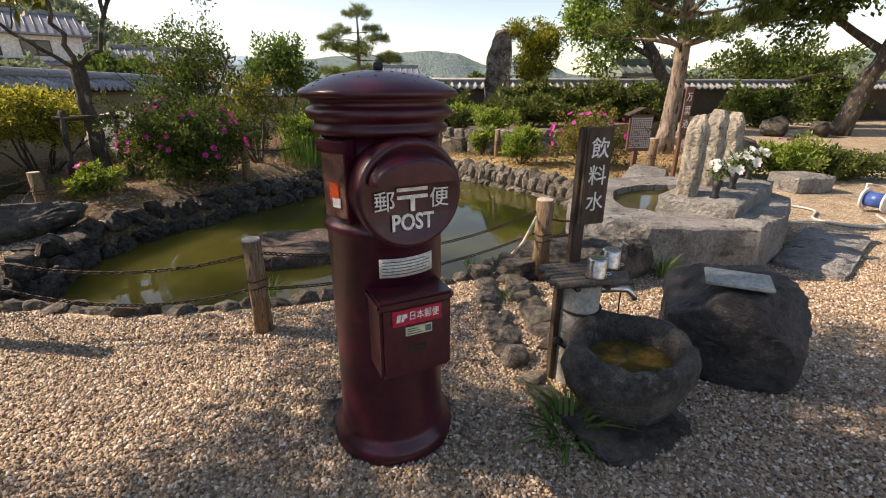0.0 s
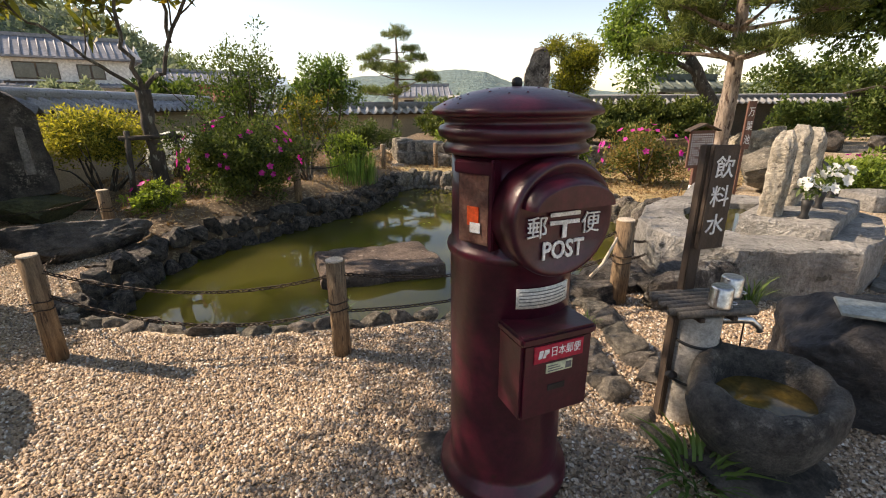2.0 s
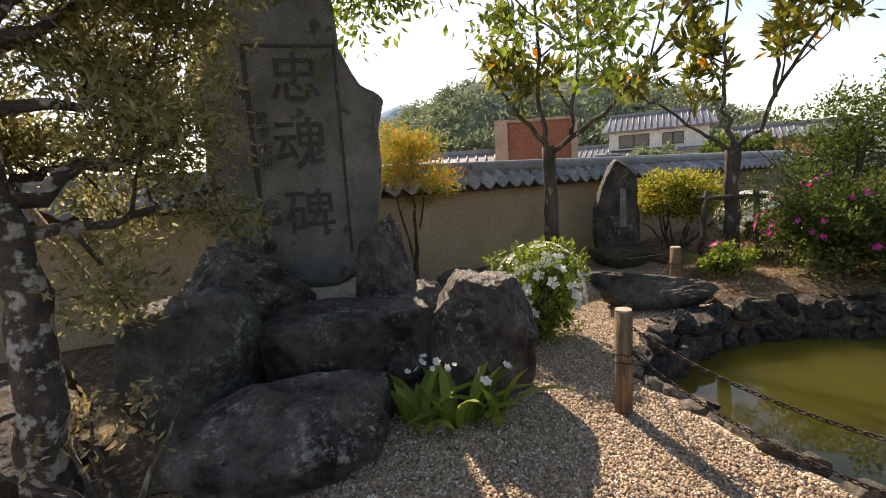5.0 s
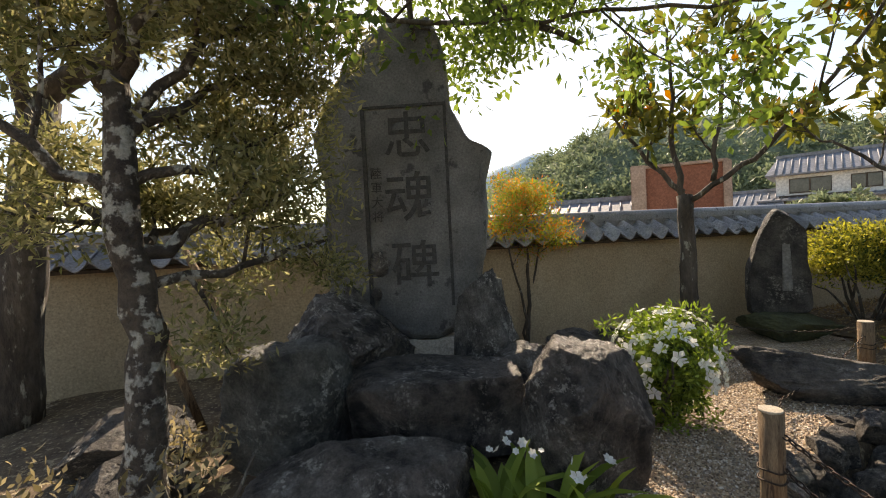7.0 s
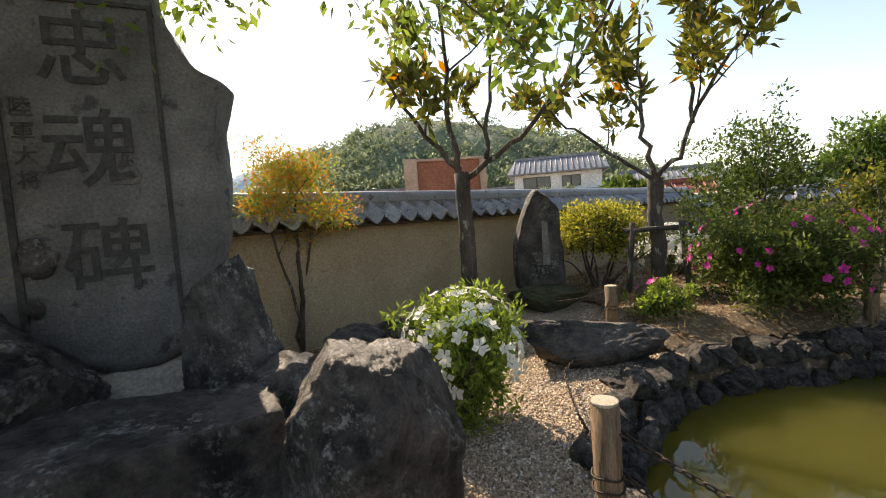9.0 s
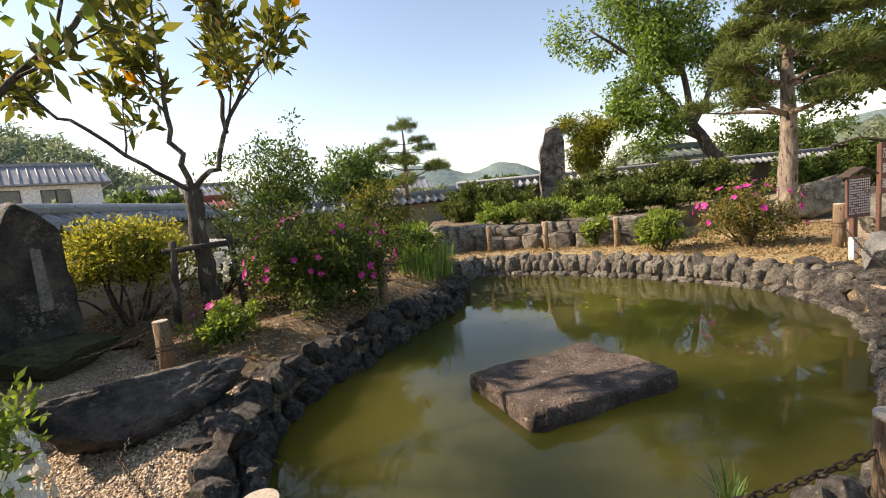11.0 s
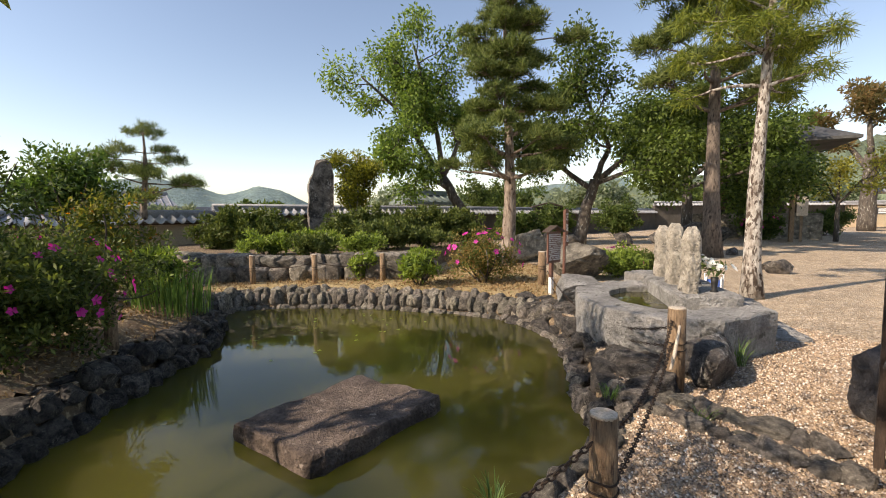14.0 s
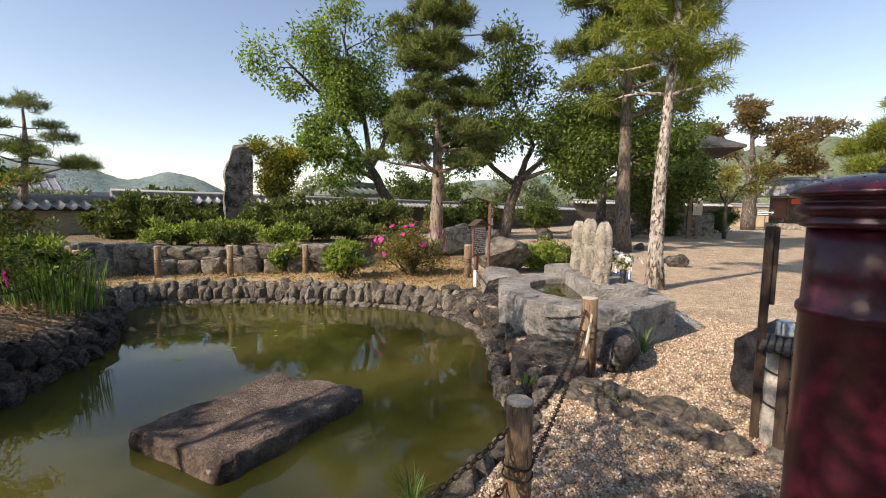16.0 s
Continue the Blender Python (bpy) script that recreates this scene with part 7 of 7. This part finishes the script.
def gable(name, w, d, eave, ridge, over, material, root, hip=0.0, at=None):
    """A pitched roof with thick eaves along x; hip pulls the ridge ends in."""
    bm = bmesh.new()
    a, b = w / 2 + over, d / 2 + over
    lo = [bm.verts.new(p) for p in ((-a, -b, eave), (a, -b, eave), (a, b, eave), (-a, b, eave))]
    up = [bm.verts.new(p) for p in ((-a, -b, eave + 0.12), (a, -b, eave + 0.12), (a, b, eave + 0.12), (-a, b, eave + 0.12))]
    r = [bm.verts.new((-a + hip, 0, ridge)), bm.verts.new((a - hip, 0, ridge))]
    bm.faces.new(lo[::-1])
    for i in range(4):
        k = (i + 1) % 4
        bm.faces.new((lo[i], lo[k], up[k], up[i]))
    bm.faces.new((up[0], up[1], r[1], r[0]))
    bm.faces.new((up[2], up[3], r[0], r[1]))
    bm.faces.new((up[1], up[2], r[1]))
    bm.faces.new((up[3], up[0], r[0]))
    roof = part(name, bm, material, root, at=at)
    n = int((2 * a - 2 * hip) / 0.45)
    for s in (-1, 1):
        for i in range(n + 1):
            x = -a + hip + (2 * a - 2 * hip) * i / max(n, 1)
            part("tile_rib", tube_mesh("tile_rib", [(x, 0, ridge + 0.02), (x, s * b, eave + 0.15)], 0.05, 5), material, roof)
    part("ridge", box_bm(-a + hip - 0.1, a - hip + 0.1, -0.12, 0.12, ridge - 0.03, ridge + 0.22, 0.03), material, roof)
    return roof


def house(name, label, at, yaw, w, d, h, ridge, wall, roof, windows, hip=0.0, over=0.6, category="house"):
    root = thing(name, label, category, pose(*at, 0, 0, yaw))
    part("wall", box_bm(-w / 2, w / 2, -d / 2, d / 2, -0.1, h, 0.03), wall, root)
    gable("roof", w, d, h, ridge, over, roof, root, hip)
    for x, z, ww, hh in windows:
        win = part("window", box_bm(x - ww / 2, x + ww / 2, -d / 2 - 0.05, -d / 2 + 0.02, z - hh / 2, z + hh / 2, 0.01), M_timber, root)
        for k in (-1, 1):
            part("pane", box_bm(x + k * ww / 4 - ww / 4 + 0.06, x + k * ww / 4 + ww / 4 - 0.06, -d / 2 - 0.062, -d / 2 - 0.04, z - hh / 2 + 0.08, z + hh / 2 - 0.08, 0), M_glass, win)
    return root


hb = thing("brown_building", "windowless red-brown block with pale stone corners behind the wall", "building", pose(-19.6, 12.4, 0, 0, 0, 62))
part("wall", box_bm(-1.7, 1.6, -1.2, 2.5, -0.1, 3.85, 0.03), M_brick, hb)
part("corner_pier", box_bm(-1.95, -1.35, -1.4, -0.5, -0.1, 4.0, 0.03), M_cream, hb, "pale corner pier")
part("corner_pier", box_bm(1.5, 1.8, -1.35, -0.6, -0.1, 3.9, 0.03), M_cream, hb, "pale corner pier")
part("parapet", box_bm(-1.8, 1.7, -1.3, 2.6, 3.85, 3.98, 0.03), M_cream, hb)
h2 = house("farmhouse", "two-storey farmhouse with grey tiled roofs and white gable", (-31.5, 32.6, 0), 45, 7.6, 5.0, 4.6, 6.2, M_white_wall, M_roof_far, [(-1.8, 3.8, 2.4, 1.1), (1.2, 3.8, 1.6, 1.0)], 0.6)
gable("lower_roof", 8.8, 6.4, 2.7, 3.4, 0.5, M_roof_far, h2, 1.0)
part("veranda", box_bm(-3.6, 1.0, -3.0, -2.4, 2.5, 3.1, 0.02), M_timber, h2)
part("gable_wall", prism_bm([(-2.6, 4.55), (2.6, 4.55), (0.0, 5.95)], 0.12, 0.01), M_white_wall, h2, "white plastered gable", at=pose(4.45, 0, 0, 0, 0, 90))
gable("wing_roof", 3.4, 3.6, 2.5, 3.5, 0.4, M_roof_far, h2, 0.8, at=pose(-5.4, -1.2, 0))
house("outbuilding", "low outbuilding with a pale tiled roof", (-35.0, 27.0, 0), 45, 5.0, 4.0, 2.3, 3.6, M_white_wall, M_roof_far, [(0, 1.5, 1.2, 0.8)])
house("outbuilding", "white gabled shed beyond the wall", (-22.5, 9.5, 0), 65, 3.2, 3.0, 2.0, 2.7, M_white_wall, M_roof_far, [(0, 1.3, 0.8, 0.6)], 0, 0.3)
house("outbuilding", "low rusty red-roofed shed behind the wall", (-15.6, 24.0, 0), 40, 4.0, 3.0, 1.5, 2.25, M_timber, M_red_roof, [], 0, 0.3)
house("farmhouse", "distant house with white walls and grey roof", (-24.5, 39.5, 0), 40, 7.0, 5.0, 2.8, 4.2, M_white_wall, M_roof_far, [(0, 1.8, 1.6, 0.9)])
house("farmhouse", "distant house with grey tiled roof north of the wall", (-6.2, 41.0, 0), 10, 4.4, 4.0, 1.9, 2.9, M_white_wall, M_roof_far, [(-1, 1.4, 0.9, 0.7)], 0.4)
house("outbuilding", "low roofed shed north of the wall", (-2.4, 42.0, 0), -8, 3.2, 3.0, 1.2, 1.8, M_timber, M_roof_far, [], 0.2, 0.3)
gt = thing("gate", "small roofed wooden gate behind the hedge", "gate", pose(8.1, 21.0, 0, 0, 0, 14))
for x in (-0.9, 0.9):
    part("gate_post", box_bm(x - 0.1, x + 0.1, -0.1, 0.1, 0, 1.75, 0.01), M_timber, gt)
part("gate_door", box_bm(-0.8, 0.8, -0.03, 0.03, 0.05, 1.6, 0.01), M_timber, gt)
gable("roof", 2.6, 1.2, 1.75, 2.25, 0.25, surf("green_roof", (0.10, 0.13, 0.11), (0.16, 0.19, 0.16), 1, 0.7, 0.2, 8), gt, 0.15)

bl = thing("bell_tower", "dark wooden bell tower with a heavy tiled roof", "bell tower", pose(23.2, 13.6, 0, 0, 0, -55))
part("stone_base", box_bm(-2.6, 2.6, -2.4, 2.4, -0.1, 1.2, 0.06), M_stone, bl)
for x in (-1.7, 0, 1.7):
    for y in (-1.6, 1.6):
        part("pillar", tube_mesh("pillar", [(x, y, 1.1), (x, y, 4.4)], 0.14, 10), M_timber, bl)
part("railing", box_bm(-2.1, 2.1, -1.95, -1.85, 1.7, 1.85, 0.01), M_timber, bl)
part("beam", box_bm(-2.2, 2.2, -1.75, -1.45, 4.3, 4.6, 0.02), M_timber, bl)
part("beam", box_bm(-2.2, 2.2, 1.45, 1.75, 4.3, 4.6, 0.02), M_timber, bl)
part("inner_wall", box_bm(-1.6, 1.6, -0.2, 1.5, 1.2, 4.3, 0.02), M_timber, bl)
part("inner_panel", box_bm(-1.5, -0.5, -0.26, -0.2, 1.4, 3.0, 0.02), M_brown_wood, bl)
gable("roof", 4.6, 4.2, 4.35, 5.7, 1.2, surf("dark_roof_tile", (0.045, 0.045, 0.045), (0.085, 0.085, 0.08), 1, 0.8, 0.3, 8), bl, 1.6)
sh = thing("small_shrine", "little wooden shrine with a grey roof and lattice doors", "shrine", pose(41.9, 11.3, 0, 0, 0, -75))
part("stone_base", box_bm(-2.0, 2.0, -1.6, 1.6, -0.1, 0.5, 0.05), M_stone, sh)
part("wall", box_bm(-1.7, 1.7, -1.0, 1.3, 0.45, 2.5, 0.02), M_timber, sh)
for x in (-1.65, -0.55, 0.55, 1.65):
    part("pillar", box_bm(x - 0.09, x + 0.09, -1.2, -1.0, 0.45, 2.6, 0.01), M_timber, sh)
for x in (-1.1, 1.1):
    part("lattice", box_bm(x - 0.45, x + 0.45, -1.06, -1.0, 0.9, 2.2, 0.01), M_brown_wood, sh)
part("banner", box_bm(-0.4, 0.4, -1.25, -1.2, 2.0, 2.4, 0.005), M_orange_red, sh, "faded red hanging")
gable("roof", 3.6, 2.8, 2.6, 3.9, 0.8, M_roof_far, sh, 0.5)
nb = thing("notice_board", "roofed wooden notice board standing by the far wall", "sign", pose(13.2, 17.6, 0, 0, 0, -20))
for x in (-0.55, 0.55):
    part("leg", box_bm(x - 0.05, x + 0.05, -0.05, 0.05, 0, 1.5, 0.01), M_timber, nb)
part("board", box_bm(-0.7, 0.7, -0.03, 0.03, 0.75, 1.6, 0.01), M_timber, nb)
part("roof", prism_bm([(-0.85, 1.55), (0, 1.75), (0.85, 1.55), (0.85, 1.62), (0, 1.83), (-0.85, 1.62)], 0.3, 0.01), M_timber, nb, at=pose(0, -0.15, 0))
for i in range(9):
    part("writing", box_bm(-0.55 + i * 0.13, -0.50 + i * 0.13, -0.036, -0.031, 0.85, 1.48, 0), M_cream, nb)
ar = thing("direction_sign", "black direction sign with white writing and an arrow", "sign", pose(33.5, 11.0, 0, 0, 0, -70) @ Matrix.Scale(0.68, 4))
part("sign_post", box_bm(-0.04, 0.04, -0.04, 0.04, 0, 1.7, 0.005), M_timber, ar)
part("board", box_bm(-0.75, 0.75, -0.07, -0.03, 1.6, 2.2, 0.01), M_rubber, ar)
for i in range(3):
    part("writing", box_bm(-0.65, 0.25, -0.078, -0.07, 1.70 + 0.16 * i, 1.78 + 0.16 * i, 0), M_white, ar)
part("arrow", prism_bm([(0.3, 1.88), (0.5, 1.88), (0.5, 1.80), (0.68, 1.92), (0.5, 2.04), (0.5, 1.96), (0.3, 1.96)], 0.008), M_white, ar, at=pose(0, -0.08, 0))
sp2 = thing("sign_post", "slim wooden signpost with a pale notice board", "sign", pose(20.0, 10.2, 0, 0, 0, -50))
part("post_shaft", box_bm(-0.08, 0.08, -0.08, 0.08, 0, 2.2, 0.01), M_wood, sp2)
part("board", box_bm(0.15, 0.55, -0.04, 0.0, 1.1, 1.9, 0.01), M_cut, sp2)
part("board_post", box_bm(0.30, 0.40, 0.0, 0.06, 0, 1.9, 0.01), M_wood, sp2)
tree("maple_tree", "small yellow-leaved tree beyond the pale trunk", (21.5, 9.2, 0), [(0, 0, 0, .1), (0, 0, 1.2, .08), (0, 0, 2.0, .06)], M_bark, lambda tips, seed: [(leaves("crown", tips, 60, 0.5, 0.14, 0.07, seed, 0.6), L_yellow)],
     limbs=[([(0, 0, 1.6), (0.5, 0.6, 2.4), (0.8, 1.2, 2.7)], 0.05, 0.02), ([(0, 0, 1.6), (-0.3, -0.8, 2.5), (-0.4, -1.4, 2.7)], 0.05, 0.02), ([(0, 0, 1.8), (0, 0, 2.6), (0.1, 0, 3.0)], 0.05, 0.02)], depth=1, count=5, ratio=0.4, seed=44)

# wooded rise with bamboo behind the houses
hill("backdrop_grove", [(-100, 5, 6), (-92, 18, 11), (-85, 30, 15), (-83, 35, 18), (-80, 41, 20), (-76, 50, 20), (-67, 61, 17), (-60, 68, 14), (-55, 72, 9), (-48, 78, 5), (-38, 86, 3)], 2, 40, M_hill_near, "wooded rise behind the houses", 14, 1.0)
rng = np.random.default_rng(77)
GC = np.array([(-92, 18, 11), (-85, 30, 15), (-83, 35, 18), (-80, 41, 20), (-76, 50, 20), (-67, 61, 17), (-60, 68, 14), (-55, 72, 9), (-48, 78, 5)], dtype=float)
cs = []
for i in range(520):
    u = rng.random() * (len(GC) - 1)
    c = np.array([np.interp(u, np.arange(len(GC)), GC[:, k]) for k in range(3)])
    s = rng.random() ** 0.8
    d = -c[:2] / np.linalg.norm(c[:2])
    cs.append((c[0] + d[0] * 30 * s, c[1] + d[1] * 30 * s, max(1.0, c[2] * (1 - s) ** 0.8) + rng.random() * 1.4))
tagged(part("bamboo_grove", leaves("bamboo_grove", cs, 190, 2.3, 0.75, 0.3, 5, 0.9, droop=0.2), L_bamboo), "feathery bamboo and trees covering the rise", "trees", kind="stuff")
for i, (x, y, s, h) in enumerate([(-13, 17.5, 3.0, 2.3), (-24, 24, 4.0, 2.6), (-12, 30, 3, 2.2), (-3, 30, 3.5, 1.7), (2.5, 34, 4, 2.0), (14, 36, 7, 3.4), (22, 34, 8, 4.2), (30, 30, 8, 4.0), (39, 26, 8, 4.0), (50, 20, 8, 4.5), (56, 8, 7, 4.0)]):
    shrub("garden_bush", "leafy trees showing above the garden wall", (x, y, 0), (s, s * 0.8, h), L_bamboo if i % 2 else L_bush, 40, (0.30, 0.14), 180 + i, None, 0, 5, 120, 0.1, 0.1, category="trees")

# ---------- gravel ----------
rng = np.random.default_rng(2)
n = 330000
px, py = rng.uniform(-4.9, 3.6, n), rng.uniform(-0.3, 4.8, n)
near = rng.random(n) < np.clip(1.35 - 0.16 * np.hypot(px + 0.3, py - 0.6), 0.25, 1)
ok = near & ~inside(px, py, outset(SHORE_W, 0.17)) & ~inside(px, py, BED_W) & ~inside(px, py, TROUGH) & ~inside(px, py, [(-5.4, -3.2), (-2.9, -2.6), (-2.55, -0.6), (-2.75, 0.9), (-3.2, 1.6), (-5.9, 2.2)])
px, py = px[ok], py[ok]
RISE = [(-1.9, -0.9), (2.6, -0.9), (2.4, 1.2), (1.0, 1.75), (-0.6, 1.9), (-1.7, 1.3)]
pz = np.where(inside(px, py, RISE), 0.004 + 0.045 * np.clip(edge_dist(px, py, RISE) / 0.7, 0, 1), 0.0) + rng.uniform(-0.001, 0.005, len(px))
m = len(px)
oct_v = np.array([(1, 0, -0.5), (0, 1, -0.5), (-1, 0, -0.5), (0, -1, -0.5), (0.35, 0.1, 0.9), (-0.35, -0.1, 0.9)], dtype=float)
oct_f = np.array([(0, 1, 4), (1, 5, 4), (1, 2, 5), (2, 3, 5), (3, 4, 5), (3, 0, 4)])
sz = 0.0042 + 0.0040 * rng.random((m, 1, 1)) ** 2
V = oct_v[None] * np.array([1.25, 0.95, 0.75]) * (1 + 0.5 * (rng.random((m, 6, 1)) - 0.5)) * sz * 1.25
a = rng.random(m) * 6.283
b = rng.normal(size=m) * 0.4
ca, sa, cb, sb = np.cos(a)[:, None], np.sin(a)[:, None], np.cos(b)[:, None], np.sin(b)[:, None]
x1, z1 = V[..., 0] * cb - V[..., 2] * sb, V[..., 0] * sb + V[..., 2] * cb
V = np.stack([x1 * ca - V[..., 1] * sa + px[:, None], x1 * sa + V[..., 1] * ca + py[:, None], z1 + pz[:, None] + 0.003], 2)
F = (oct_f[None] + 6 * np.arange(m)[:, None, None]).reshape(-1, 3)
LITTER = leaf_mat("dead_leaf", (0.16, 0.09, 0.04), (0.42, 0.29, 0.14), 0.15)
for nm, poly, k, h in (("leaf_litter", BED_W, 5200, 0.175), ("dry_straw", BED_N, 4200, 0.05)):
    q = rng.uniform(np.min(poly, 0), np.max(poly, 0), (k * 2, 2))
    q = q[inside(q[:, 0], q[:, 1], poly)]
    zz = 0.015 + (h - 0.01) * np.clip(edge_dist(q[:, 0], q[:, 1], poly) / 0.35, 0, 1)
    tagged(part(nm, leaves(nm, np.stack([q[:, 0], q[:, 1], zz], 1), 3, 0.06, 0.05, 0.016, 6, 0.25), LITTER), "scattered dry leaves on the planting bed", "leaf litter", kind="stuff")
q = rng.uniform((-2.2, 5.8), (1.2, 8.2), (60, 2))
q = q[inside(q[:, 0], q[:, 1], outset(SHORE_W, -0.3))]
fl = []
for x, y in q:
    a = rng.random() * 6.28
    u, w2 = np.array([math.cos(a), math.sin(a), 0]) * 0.03, np.array([-math.sin(a), math.cos(a), 0]) * 0.018
    c = np.array([x, y, WATER_Z + 0.004])
    fl += [c - u, c + w2 + (0, 0, 0.004), c + u, c - w2 + (0, 0, 0.004)]
tagged(part("floating_leaves", fast("floating_leaves", fl, np.arange(len(fl)).reshape(-1, 4)), L_lime), "small pale leaves floating on the pond", "leaves", kind="stuff")
tagged(part("pea_gravel", fast("pea_gravel", V.reshape(-1, 3), F), M_peb), "loose beige and white pea gravel", "gravel", kind="stuff")
